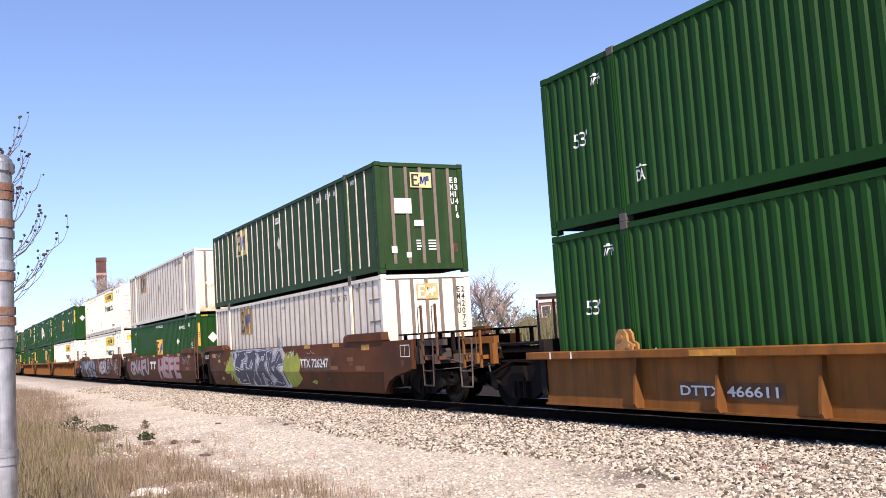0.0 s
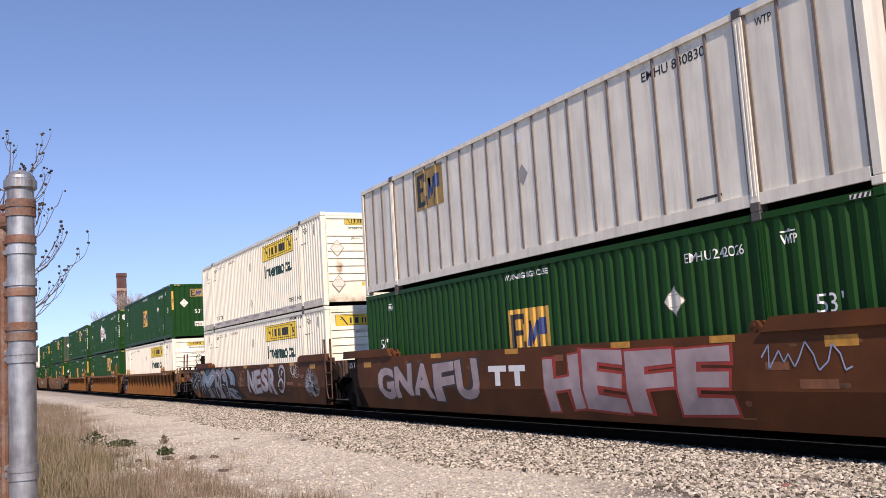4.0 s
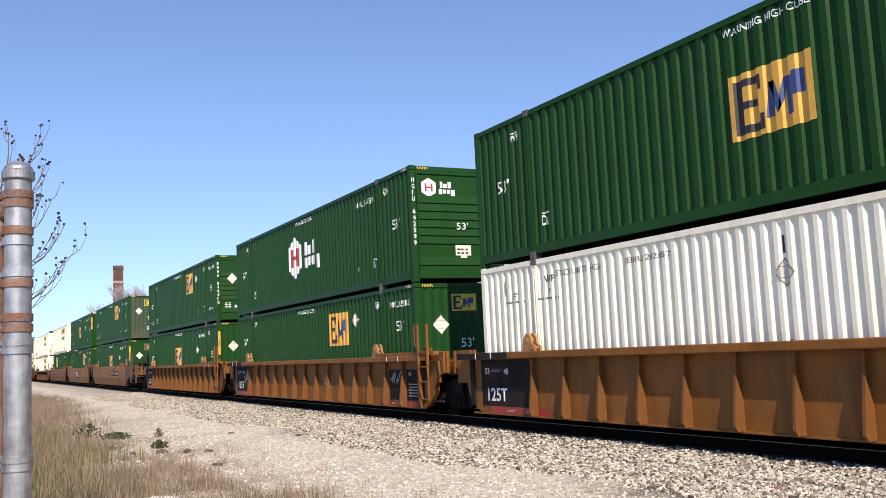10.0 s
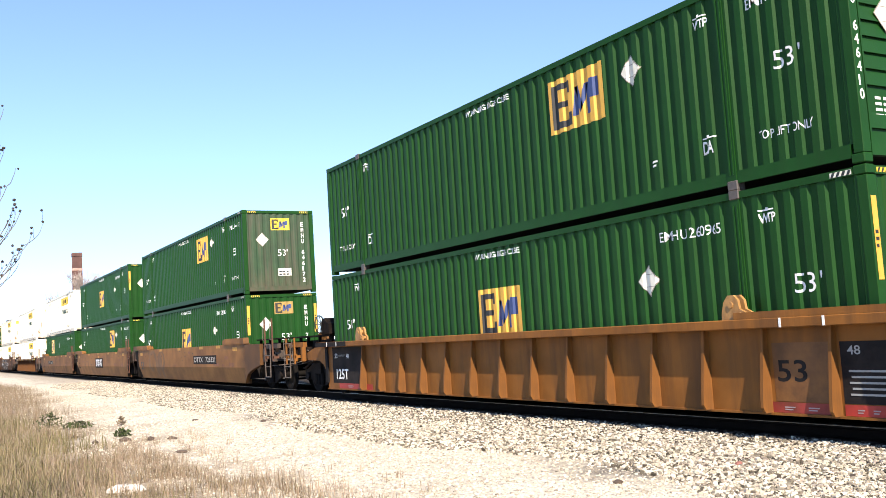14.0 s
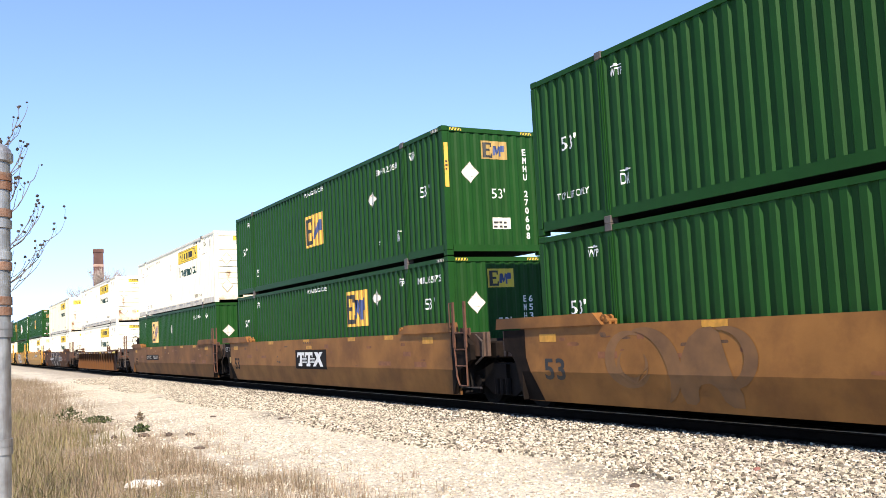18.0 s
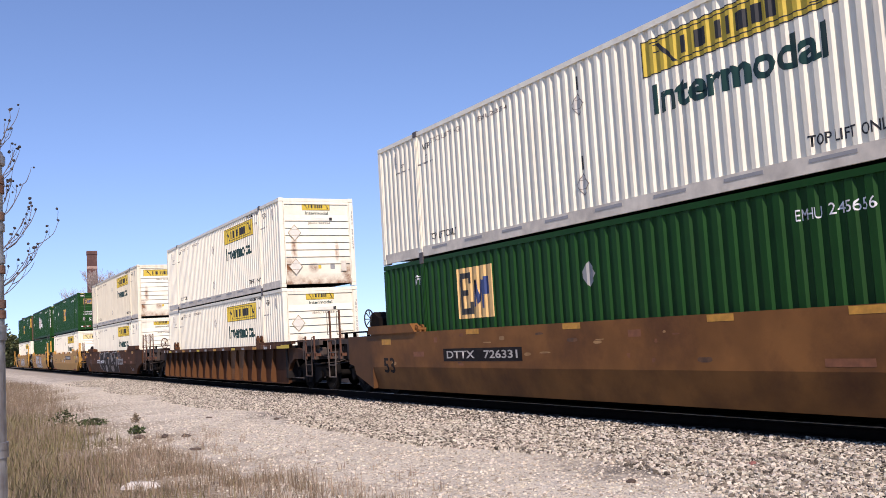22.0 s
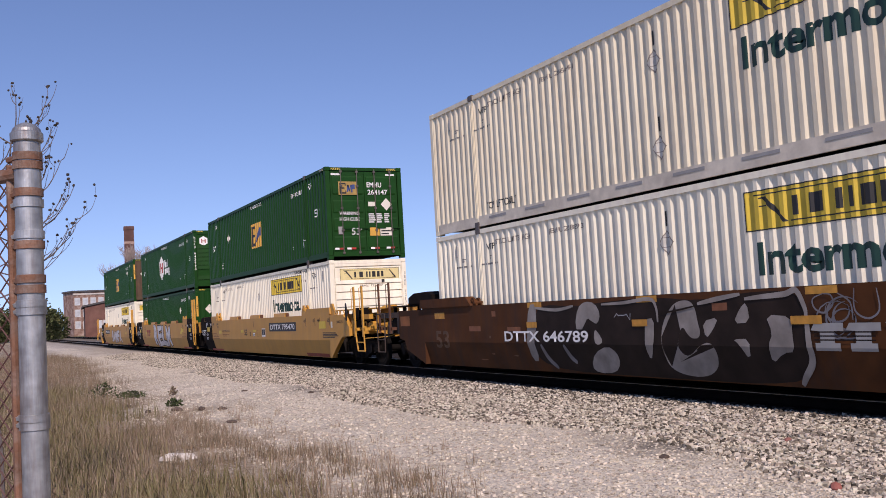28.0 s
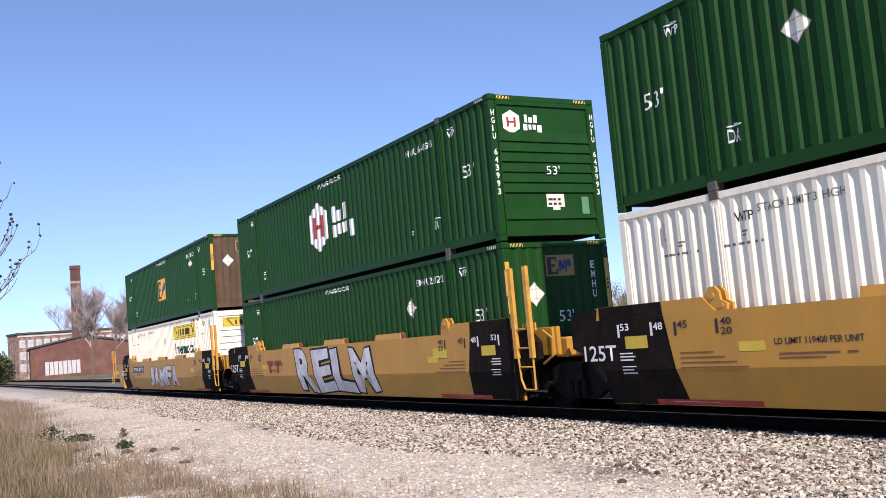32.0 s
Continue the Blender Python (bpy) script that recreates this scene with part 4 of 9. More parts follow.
def truck_parts(car, x):
    """Four-wheel truck centred at x; its wheelsets turn."""
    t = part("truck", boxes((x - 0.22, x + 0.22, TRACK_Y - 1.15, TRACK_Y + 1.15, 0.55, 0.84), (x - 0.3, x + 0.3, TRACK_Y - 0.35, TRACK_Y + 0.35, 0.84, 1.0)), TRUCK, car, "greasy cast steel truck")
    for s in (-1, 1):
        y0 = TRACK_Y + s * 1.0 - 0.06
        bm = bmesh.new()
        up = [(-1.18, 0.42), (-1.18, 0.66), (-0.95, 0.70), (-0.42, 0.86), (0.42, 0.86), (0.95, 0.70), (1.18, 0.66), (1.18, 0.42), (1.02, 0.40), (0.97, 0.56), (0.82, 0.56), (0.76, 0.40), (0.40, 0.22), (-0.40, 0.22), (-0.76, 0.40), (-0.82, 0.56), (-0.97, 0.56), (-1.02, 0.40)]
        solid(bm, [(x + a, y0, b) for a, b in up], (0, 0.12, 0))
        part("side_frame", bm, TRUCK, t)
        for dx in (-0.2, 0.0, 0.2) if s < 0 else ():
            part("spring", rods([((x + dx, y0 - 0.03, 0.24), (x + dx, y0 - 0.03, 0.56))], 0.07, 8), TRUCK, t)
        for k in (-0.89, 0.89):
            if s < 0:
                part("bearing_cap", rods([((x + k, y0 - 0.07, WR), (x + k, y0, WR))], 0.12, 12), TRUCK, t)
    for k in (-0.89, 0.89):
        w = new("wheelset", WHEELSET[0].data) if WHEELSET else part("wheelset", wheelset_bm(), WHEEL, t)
        w.parent = t
        w.matrix_basis = pose(x + k, TRACK_Y, WR)
        WHEELS.append((w, x + k))
        if not WHEELSET:
            WHEELSET.append(w)
    return t


WHEELSET = []
WHEELS = []
SMOOTH_Y = lambda z: -0.25 if z > 0.74 else -0.25 + (0.74 - z) * 0.27
RIBBED_Y = lambda z: -0.055


def car_mark(name, bm, material, parent, yfun, lift=0.005, label=""):
    bmesh.ops.bisect_plane(bm, geom=bm.verts[:] + bm.edges[:] + bm.faces[:], plane_co=(0, 0, 0.74), plane_no=(0, 0, 1))
    for v in bm.verts:
        v.co.y = yfun(v.co.z) - lift
    bm.normal_update()
    for f in bm.faces:
        if f.normal.y > 0:
            f.normal_flip()
    me = bpy.data.meshes.new(name)
    bm.to_mesh(me)
    bm.free()
    me.materials.append(material)
    ob = new(name, me)
    ob.parent = parent
    if label:
        ob["label"] = label
    return ob


def end_kit(car, sgn, kind, paint, rail, top, style):
    """Cheek plates, deck, ladder and handrails past one end of the well; sgn +1 leading, -1 trailing."""
    X = lambda d: d if sgn > 0 else -CL - d

    def bx(bm, d0, d1, *r):
        a, b = sorted((X(d0), X(d1)))
        return box(bm, a, b, *r)
    long = kind == "coupler"
    old = style in ("smooth", "old_ribbed")
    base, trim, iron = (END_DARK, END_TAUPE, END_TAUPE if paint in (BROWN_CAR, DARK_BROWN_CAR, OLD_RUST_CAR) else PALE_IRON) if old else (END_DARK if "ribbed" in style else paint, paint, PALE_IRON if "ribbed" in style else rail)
    reach = 2.9 if long else 1.15
    for y in (-0.06 if "ribbed" in style else -0.247, CW + 0.1):
        bm = bmesh.new()
        paint_ = paint
        if long and "ribbed" in style:
            lp = [(0.4, 0.20), (0.42, 0.40), (0.52, 0.62), (0.72, 0.82), (1.0, 0.93), (1.9, 0.95), (1.9, min(1.16, top - 0.14)), (1.3, top - 0.135), (0.4, top - 0.135)]
        elif long and style == "fresh" and sgn > 0:
            lp = [(0.4, 0.21), (0.51, 0.21), (0.99, 0.555), (1.40, 0.815), (1.52, 0.85), (2.06, 0.867), (2.03, 1.14), (1.58, 1.497), (0.4, 1.50)]
        elif long and sgn > 0:
            lp = [(0.4, 0.22), (0.68, 0.52), (1.1, 0.66), (1.72, 0.77), (1.97, 0.82), (2.0, 1.49), (0.4, 1.50)]
        elif long:
            lp = [(0.4, 0.21), (0.62, 0.28), (1.05, 0.42), (1.42, 0.535), (1.55, 0.76), (1.85, 0.81), (1.85, 1.50), (0.4, 1.50)]
        elif "ribbed" in style:
            arc = [(0.02 + 0.98 * math.sin(a), 0.14 + 0.66 * (1 - math.cos(a))) for a in [k * math.pi / 14 for k in range(1, 8)]]
            if sgn < 0 and style == "ribbed":          # the wheel arch cuts into the plate
                arc = [(d - 0.30, z) for d, z in arc]
            lp = [(0.095, 0.20), (0.12, 0.215)] + [p for p in arc if p[0] > 0.13] + [(1.12, 0.80), (1.12, 1.29), (0.095, 1.295)] if sgn < 0 and style == "ribbed" else [(0.415, 0.145 + 0.66 * (1 - math.sqrt(1 - 0.40 ** 2)))] + [p for p in arc if p[0] > 0.43] + [(1.12, 0.80), (1.12, 1.29), (0.415, 1.295)]
        elif style == "fresh" and sgn < 0:
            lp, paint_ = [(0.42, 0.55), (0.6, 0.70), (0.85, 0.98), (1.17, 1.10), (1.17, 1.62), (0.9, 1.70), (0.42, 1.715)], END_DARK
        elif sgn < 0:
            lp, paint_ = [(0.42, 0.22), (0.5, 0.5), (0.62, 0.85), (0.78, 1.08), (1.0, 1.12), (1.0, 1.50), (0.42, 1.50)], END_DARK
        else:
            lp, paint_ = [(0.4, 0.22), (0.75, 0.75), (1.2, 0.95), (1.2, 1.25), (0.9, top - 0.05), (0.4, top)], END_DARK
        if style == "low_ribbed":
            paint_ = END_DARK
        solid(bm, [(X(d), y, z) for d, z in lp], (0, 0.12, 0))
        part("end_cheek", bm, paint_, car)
    bm = bmesh.new()
    bx(bm, 0.35, 0.5, -0.1, CW + 0.1, 0.35, 1.35)
    part("end_bulkhead", bm, GRIME, car)
    bm = bmesh.new()
    bx(bm, 0.5, reach, 0.15, CW - 0.15, 1.12, 1.20)
    bx(bm, 0.5, reach - 0.1, 0.85, CW - 0.85, 0.78, 1.12)
    if long:
        bx(bm, 0.5, 2.2, 0.25, CW - 0.25, 1.2, 1.50 if style != "low_ribbed" else 1.22)
        bx(bm, reach - 0.1, 3.35, 0.98, CW - 0.98, 0.78, 1.05)
    part("end_platform", bm, base, car)
    if long:
        bm = bmesh.new()
        bx(bm, 2.75, 2.9, -0.12, CW + 0.12, 0.92, 1.14)
        part("end_beam", bm, trim, car)
        bm = bmesh.new()
        dk = {"low_ribbed": 1.26, "old_ribbed": 1.44}.get(style, 1.60)
        bx(bm, 0.62, 3.2, 0.12, CW - 0.12, dk, dk + 0.04)
        for d in (0.7, 1.6, 2.5, 3.1):
            bx(bm, d, d + 0.06, 0.2, 0.28, 1.2, dk)
            bx(bm, d, d + 0.06, CW - 0.28, CW - 0.2, 1.2, dk)
        part("crossover_deck", bm, paint if style == "fresh" else RUSTY if style == "old_ribbed" else END_DARK, car)
        bm = bmesh.new()
        bx(bm, 2.05, 3.3, -0.12, 0.0, 1.33, 1.47)
        part("side_arm", bm, trim, car)
        bm = bmesh.new()
        bx(bm, 2.05, 2.16, -0.16, -0.04, 0.92, 1.33)
        part("gusset", bm, trim, car)
        bm = bmesh.new()
        bx(bm, 2.2, 2.62, -0.08, 0.3, 0.98, 1.32)
        part("valve_box", bevelled(bm, 0.03), END_DARK, car)
        bm = bmesh.new()
        bx(bm, 2.92, 3.12, -0.02, 0.22, 1.0, 1.26)
        part("brake_valve", bevelled(bm, 0.05), trim, car)
        part("brake_pipe", pipe([(X(2.1), 0.05, 1.22), (X(2.75), 0.0, 1.25), (X(2.85), 0.02, 1.05), (X(3.25), 0.1, 1.0), (X(3.3), 0.4, 0.9)], 0.022, 6), iron, car)
        part("brake_rigging", pipe([(X(1.9), 0.2, 0.95), (X(2.5), 0.1, 0.72), (X(3.0), 0.25, 0.7)], 0.03, 6), END_DARK, car)
        bm = bmesh.new()
        bx(bm, 3.35, 3.66, 1.2, CW - 1.2, 0.80, 0.98)
        bx(bm, 3.62, 3.84, 1.10, CW - 1.12, 0.74, 1.04)
        part("coupler", bevelled(bm, 0.03), RUSTY, car)
        part("air_hose", pipe([(X(3.3), 1.0, 0.95), (X(3.5), 0.95, 0.6), (X(3.72), 1.0, 0.42)], 0.025), D_BLACK, car)
        if sgn > 0:
            if style == "fresh":
                part("air_reservoir", rods([((X(2.3), 0.8, 1.54), (X(2.95), 0.8, 1.54))], 0.155, 16), paint, car)
        low = paint == DARK_BROWN_CAR or style == "low_ribbed"            # these cars have no standing wheel
        if (sgn < 0 and style != "fresh" and not low) or (sgn > 0 and style == "fresh"):
            wheel = bmesh.new()
            c = Vector((X(2.24), -0.34, 1.56)) if style == "fresh" else Vector((X(0.95), 0.02, 1.74 if paint == OLD_RUST_CAR else 1.93))
            turn = (0.95, 0.3) if style == "fresh" else (0.6, 0.8)
            ring = [c + Vector((0.24 * math.cos(a) * turn[0], -0.05 - 0.24 * math.cos(a) * turn[1], 0.24 * math.sin(a))) for a in [i * math.pi / 8 for i in range(17)]]
            for p, q in zip(ring[:-1], ring[1:]):
                rod(wheel, p, q, 0.018, 6)
            for i in range(0, 16, 2):
                rod(wheel, c, ring[i], 0.012, 6)
            part("hand_brake_wheel", wheel, RUSTY if paint == OLD_RUST_CAR else D_BLACK, car)
        if sgn < 0 and style not in ("low_ribbed", "old_ribbed"):
            bm = bmesh.new()
            lp = [(1.9, 1.64), (1.9, 1.82), (1.6, 1.92), (0.8, 1.94), (0.55, 1.86), (0.5, 1.64)] if low or style == "fresh" else [(1.1, 1.64), (1.12, 1.95), (1.0, 2.08), (0.85, 2.10), (0.72, 1.98), (0.55, 1.94), (0.5, 1.64)]
            solid(bm, [(X(d), 0.06, z) for d, z in lp], (0, 0.35, 0))
            part("brake_housing", bevelled(bm, 0.02), END_DARK, car, "black brake gear housing")
        elif style == "fresh":
            bm = bmesh.new()
            rod(bm, (X(2.42), -0.2, 1.47), (X(2.42), 0.15, 1.47), 0.19, 16)
            bx(bm, 2.3, 2.68, -0.12, 0.15, 1.28, 1.66)
            part("brake_housing", bm, END_DARK, car, "black brake gear housing")
            part("brake_chain", pipe([(X(2.35), -0.2, 1.25), (X(2.34), -0.21, 1.0), (X(2.5), -0.15, 0.92)], 0.018, 6), PALE_IRON, car)
            bm = bmesh.new()
            solid(bm, [(X(d), -0.2, z) for d, z in ((0.40, 1.50), (0.46, 1.84), (0.60, 1.84), (0.74, 1.66), (0.78, 1.50))], (0, 0.05, 0))
            part("end_lug", bm, paint, car)
            part("deck_rail", pipe([(X(0.78), -0.18, 1.62), (X(1.5), -0.18, 1.62), (X(1.62), -0.2, 1.5)], 0.02, 6), rail, car)
            for d in (0.95, 1.2):
                bm = bmesh.new()
                bx(bm, d - 0.02, d + 0.02, -0.2, -0.16, 1.5, 1.62)
                part("deck_rail_post", bm, rail, car)
        hi, hw = (1.6 if style != "old_ribbed" and paint == YELLOW_CAR or style == "old_ribbed" and sgn > 0 else 2.25), (0.026 if style != "fresh" else 0.04)
        for d in ((2.64, 3.24) if style == "fresh" else (2.67, 3.35)) if sgn > 0 else (2.30, 2.98):
            bm = bmesh.new()
            bx(bm, d - hw, d + hw, -0.31, -0.27, 0.95 if old else 0.85, hi)
            bx(bm, d - hw, d + hw, -0.30, -0.1, 1.02, 1.1)
            part("stanchion", bm, rail, car)
            part("handhold", pipe([(X(d), -0.30, hi - 0.05), (X(d) - 0.09, -0.33, hi - 0.05), (X(d) - 0.09, -0.33, hi - 0.65), (X(d), -0.30, hi - 0.65)], 0.010, 6), iron, car)
            bm = bmesh.new()
            bx(bm, d - hw, d + hw, CW + 0.27, CW + 0.31, 0.45, hi)
            part("far_stanchion", bm, rail, car)
        if style != "fresh":
            part("sill_step", pipe([(X(2.62), -0.3, 1.45), (X(2.68), -0.3, 0.46), (X(3.12), -0.3, 0.46), (X(3.16), -0.3, 1.45)], 0.018, 6), iron, car)
            for z in (0.78, 1.12, 1.45):
                part("sill_step_tread", pipe([(X(2.66), -0.3, z), (X(3.14), -0.3, z)], 0.014, 6), iron, car)
        else:
            part("sill_step", pipe([(X(2.68), -0.3, 0.98), (X(2.83), -0.3, 0.46), (X(3.33), -0.3, 0.46), (X(3.30), -0.3, 0.9)], 0.022, 6), rail, car)
            part("sill_step_tread", pipe([(X(2.77), -0.3, 0.70), (X(3.31), -0.3, 0.70)], 0.018, 6), rail, car)
        part("cut_lever", pipe([(X(3.0), -0.2, 0.8), (X(3.4), 0.4, 0.82), (X(3.5), 1.2, 1.05)], 0.012, 6), iron, car)
    else:
        bm = bmesh.new()
        bx(bm, 1.0, 1.62, 0.95, CW - 0.95, 0.86, 1.22)
        bx(bm, 1.1, 1.5, 0.2, 0.95, 0.95, 1.3)
        part("articulated_connector", bevelled(bm, 0.03), paint if style != "smooth" else END_DARK, car)
        bm = bmesh.new()
        bx(bm, 0.52, 1.45, 0.02, 0.10, 1.00, 1.50)
        bx(bm, 0.60, 0.68, -0.03, 0.02, 1.00, 1.50)
        bx(bm, 1.30, 1.38, -0.03, 0.02, 1.00, 1.50)
        part("end_panel", bevelled(bm, 0.008), END_RUST if style == "smooth" else paint, car, "dusty end panel")
        if sgn > 0:
            hi = 2.62 if style == "fresh" else 2.15
            a, b = 0.62, 1.10
            for d in (a, b):
                bm = bmesh.new()
                if style == "fresh":
                    bx(bm, d - 0.05, d + 0.05, -0.33, -0.26, 0.98, hi)
                else:
                    bx(bm, d - 0.035, d + 0.035, -0.31, -0.27, 1.2, hi)
                part("ladder_rail", bm, rail, car)
                part("ladder_foot", pipe([(X(d), -0.29, 1.25), (X(d + (0.06 if d == a else 0)), -0.29, 0.6), (X(d + (0.16 if d == a else 0.0)), -0.29, 0.42)], 0.02, 6), rail, car)
            for z in (0.42, 0.82, 1.16, 1.5):
                part("rung", pipe([(X(a + (0.16 if z < 0.5 else 0.03)), -0.29, z), (X(b), -0.29, z)], 0.016, 6), rail, car)
            part("handhold", pipe([(X(a) - 0.02, -0.30, hi - 0.02), (X(a) - 0.11, -0.32, hi - 0.02), (X(a) - 0.11, -0.32, hi - 0.5), (X(a) - 0.02, -0.30, hi - 0.5)], 0.012, 6), rail, car)
            part("brake_hose", pipe([(X(1.2), -0.1, 1.45), (X(1.55), -0.16, 1.3), (X(1.5), -0.14, 1.0), (X(1.15), -0.1, 0.86)], 0.022, 6), paint if style == "fresh" else END_TAUPE, car)
            bm = bmesh.new()
            for i in range(5):
                bx(bm, 0.72 + i * 0.085, 0.78 + i * 0.085, -0.2, -0.17, 1.46, 1.60)
            part("step_grating", bm, rail, car)


# darker copy of the car paint, with the chord's shade in its colour
SHADE_PLATE = mat("shaded_brown_plate", (0.042, 0.017, 0.009), 0.8, spec=0.15, var=0.3, scale=1.5, dirt=(0.105, 0.041, 0.013), dirt_amt=0.6, dirt_scale=0.8, streak=True)


def well_car(style, paint, label, front="joint", rear="joint", rail=None):
    car = thing("well_car", label, "rail car", "well cars of the train")
    rail = rail or RUSTY
    x0, x1 = -CL - 0.42, 0.42
    if style in ("smooth", "fresh"):
        top = 1.53
        for far in (False, True):
            f = (lambda y: CW - y) if far else (lambda y: y)
            bm = bmesh.new()
            sec = [(-0.25, top), (-0.25, 0.74), (-0.1042, 0.20), (-0.03, 0.20), (-0.03, 0.28), (-0.13, 0.76), (-0.13, top - 0.08), (-0.04, top - 0.08), (-0.04, top)]
            solid(bm, [(x0, f(y), z) for y, z in sec], (x1 - x0, 0, 0))
            part("far_side" if far else "side_wall", bm, paint, car)
            for a, b in ((-1.92, 0.5), (-CL - (1.2 if style == "smooth" and rear == "joint" else 0.5), -CL + 2.05)):
                bm = bmesh.new()
                ka, kb = (0.22, 0.05) if a > -5 else (0.05, 0.22)
                lip = -0.30 if style == "smooth" else -0.25
                solid(bm, [(a, f(lip), top), (b, f(lip), top), (b - kb, f(lip), top + 0.20), (a + ka, f(lip), top + 0.20)], (0, f(-0.10) - f(lip), 0))
                part("side_coaming", bm, paint, car)
        yf = SMOOTH_Y
        for x in (-11.86, -8.62, -5.42) if style == "fresh" else ():
            bm = bmesh.new()
            solid(bm, [(x, -0.24, top), (x, -0.21, top + 0.13), (x, -0.12, top + 0.13), (x, -0.09, top)], (1.32, 0, 0))
            part("stacking_bracket", bm, paint, car)
            part("bracket_end", boxes((x + 1.32, x + 1.38, -0.2, -0.1, top, top + 0.12)), RUSTY, car)
    else:
        top = {"ribbed": 1.43, "low_ribbed": 1.12}.get(style, 1.40)
        for far in (False, True):
            f = (lambda y: CW - y) if far else (lambda y: y)
            ys = sorted((f(-0.27), f(-0.06)))
            part("top_chord", bevelled(boxes((x0 - 0.3, x1 + 0.5, ys[0], ys[1], top - 0.13, top)), 0.012), paint, car)
            ys = sorted((f(-0.055), f(-0.02)))
            part("far_side" if far else "side_plate", boxes((-CL - 0.09 if style == "ribbed" and rear == "joint" else x0, x1, ys[0], ys[1], 0.2, top - 0.13)), SHADE_PLATE if style == "old_ribbed" else paint, car)
            ys = sorted((f(-0.09), f(-0.02)))
            part("bottom_chord", boxes((x0, x1, ys[0], ys[1], 0.17, 0.2)), paint, car)
        rib = None
        for x in [-1.64 - i * 1.757 for i in range(8)] if style == "low_ribbed" else ([-0.62 - i * 1.0425 for i in range(14)] if style == "ribbed" else [-0.78 - i * 1.03 for i in range(16)]):
            if rib is None:
                bm = bmesh.new()
                solid(bm, [(-0.022, -0.055, top - 0.13), (-0.022, -0.13, top - 0.13), (-0.022, -0.17, min(0.95, top - 0.3)), (-0.022, -0.235, 0.42), (-0.022, -0.245, 0.27), (-0.022, -0.20, 0.20), (-0.022, -0.055, 0.20)], (0.044, 0, 0))
                rib = part("side_rib", bm, paint, car)
                rib.matrix_basis = pose(x, 0, 0)
            else:
                share("side_rib", rib, car, x)
        yf = RIBBED_Y
        for u in (-16.1, -15.48, -1.25, -0.6):
            part("tick", boxes((u, u + 0.035, -0.277, -0.2735, top - 0.125, top - 0.005)), D_WHITE, car, "white tick mark")
        for a, b in ((-16.9, -14.85),) if style == "ribbed" else ():
            part("chord_patch", boxes((a, b, -0.2735, -0.27, top - 0.126, top - 0.004)), GRIME, car, "black-painted end of the chord")
        for a, b in ((-2.0, 1.35),) if style != "low_ribbed" else ():
            part("side_coaming", boxes((a, b, -0.26, -0.12, top + 0.002, top + 0.09)), paint, car)
    for x in (POST_A, POST_B):
        bm = bmesh.new()
        ku, kw = (0.65, 0.5) if style == "smooth" else (1.0, 1.0)          # stubbier on the plain-sided cars
        outline = [(-0.20, 0), (0.22, 0), (0.22, 0.09), (0.12, 0.14), (0.10, 0.26), (0.03, 0.33), (-0.07, 0.33), (-0.15, 0.24), (-0.19, 0.10)]
        for y0 in (-0.23, -0.11):
            solid(bm, [(x + u * ku, y0, top + w * kw) for u, w in outline], (0, 0.045, 0))
        rod(bm, (x - 0.02, -0.25, top + 0.2 * kw), (x - 0.02, -0.045, top + 0.2 * kw), 0.045 * ku, 8)
        rod(bm, (x + 0.14 * ku, -0.25, top + 0.06), (x + 0.14 * ku, -0.045, top + 0.06), 0.035, 8)
        part("container_guide", bm, GUIDE if paint == YELLOW_CAR else paint, car)
    part("well_floor", boxes((x0, x1, 0.05, 0.4, 0.24, 0.30), (x0, x1, CW - 0.4, CW - 0.05, 0.24, 0.30), *[(-CL * k / 4 - 0.2, -CL * k / 4 + 0.2, 0.03, CW - 0.03, 0.18, 0.24) for k in range(5)]), GRIME, car)
    end_kit(car, 1, front, paint, rail, top, style)
    end_kit(car, -1, rear, paint, rail, top, style)
    truck_parts(car, 1.68)
    if rear == "coupler":
        truck_parts(car, -CL - 1.68)
    if style == "smooth":
        for u, w in ((-15.95, 1.27), (-11.9, 1.42), (-8.6, 1.42), (-5.2, 1.42), (-2.9, 1.42), (-0.9, 1.30)):
            car_mark("reflector_patch", rects((u, u + 0.5, w, w + (0.10 if w > 1.4 else 0.14))), FADED_YELLOW, car, yf, 0.0034, "faded yellow reflector")
        for u, w, du in ((-14.3, 0.98, 0.5), (-13.3, 1.28, 0.16), (-6.9, 1.25, 0.3), (-1.9, 1.02, 0.4)):
            car_mark("repaint_patch", rects((u, u + du, w, w + 0.11)), RUST_PATCH, car, yf, 0.0026, "rust-red repaint patch")
        if rear == "joint":
            car_mark("end_panel", flat([(-16.572, 0.21), (-16.07, 0.21), (-16.22, 0.58), (-16.42, 1.0), (-16.42, 1.515), (-16.572, 1.515)]), END_DARK, car, yf, 0.0028, "black sooty end panel")
        for r in ((-1.35, -0.75, 0.78, 0.9), (-12.7, -12.2, 0.98, 1.06), (-3.3, -2.6, 0.8, 0.9)):
            car_mark("stencil_patch", rects(r), RUST_PATCH, car, yf, 0.003, "faded stencil patch")
    return car, yf


FADED_YELLOW = mat("faded_yellow_patch", (0.52, 0.25, 0.03), 0.6, var=0.25, scale=8)
RUST_PATCH = mat("rust_red_patch", (0.20, 0.075, 0.03), 0.7, var=0.25, scale=8)


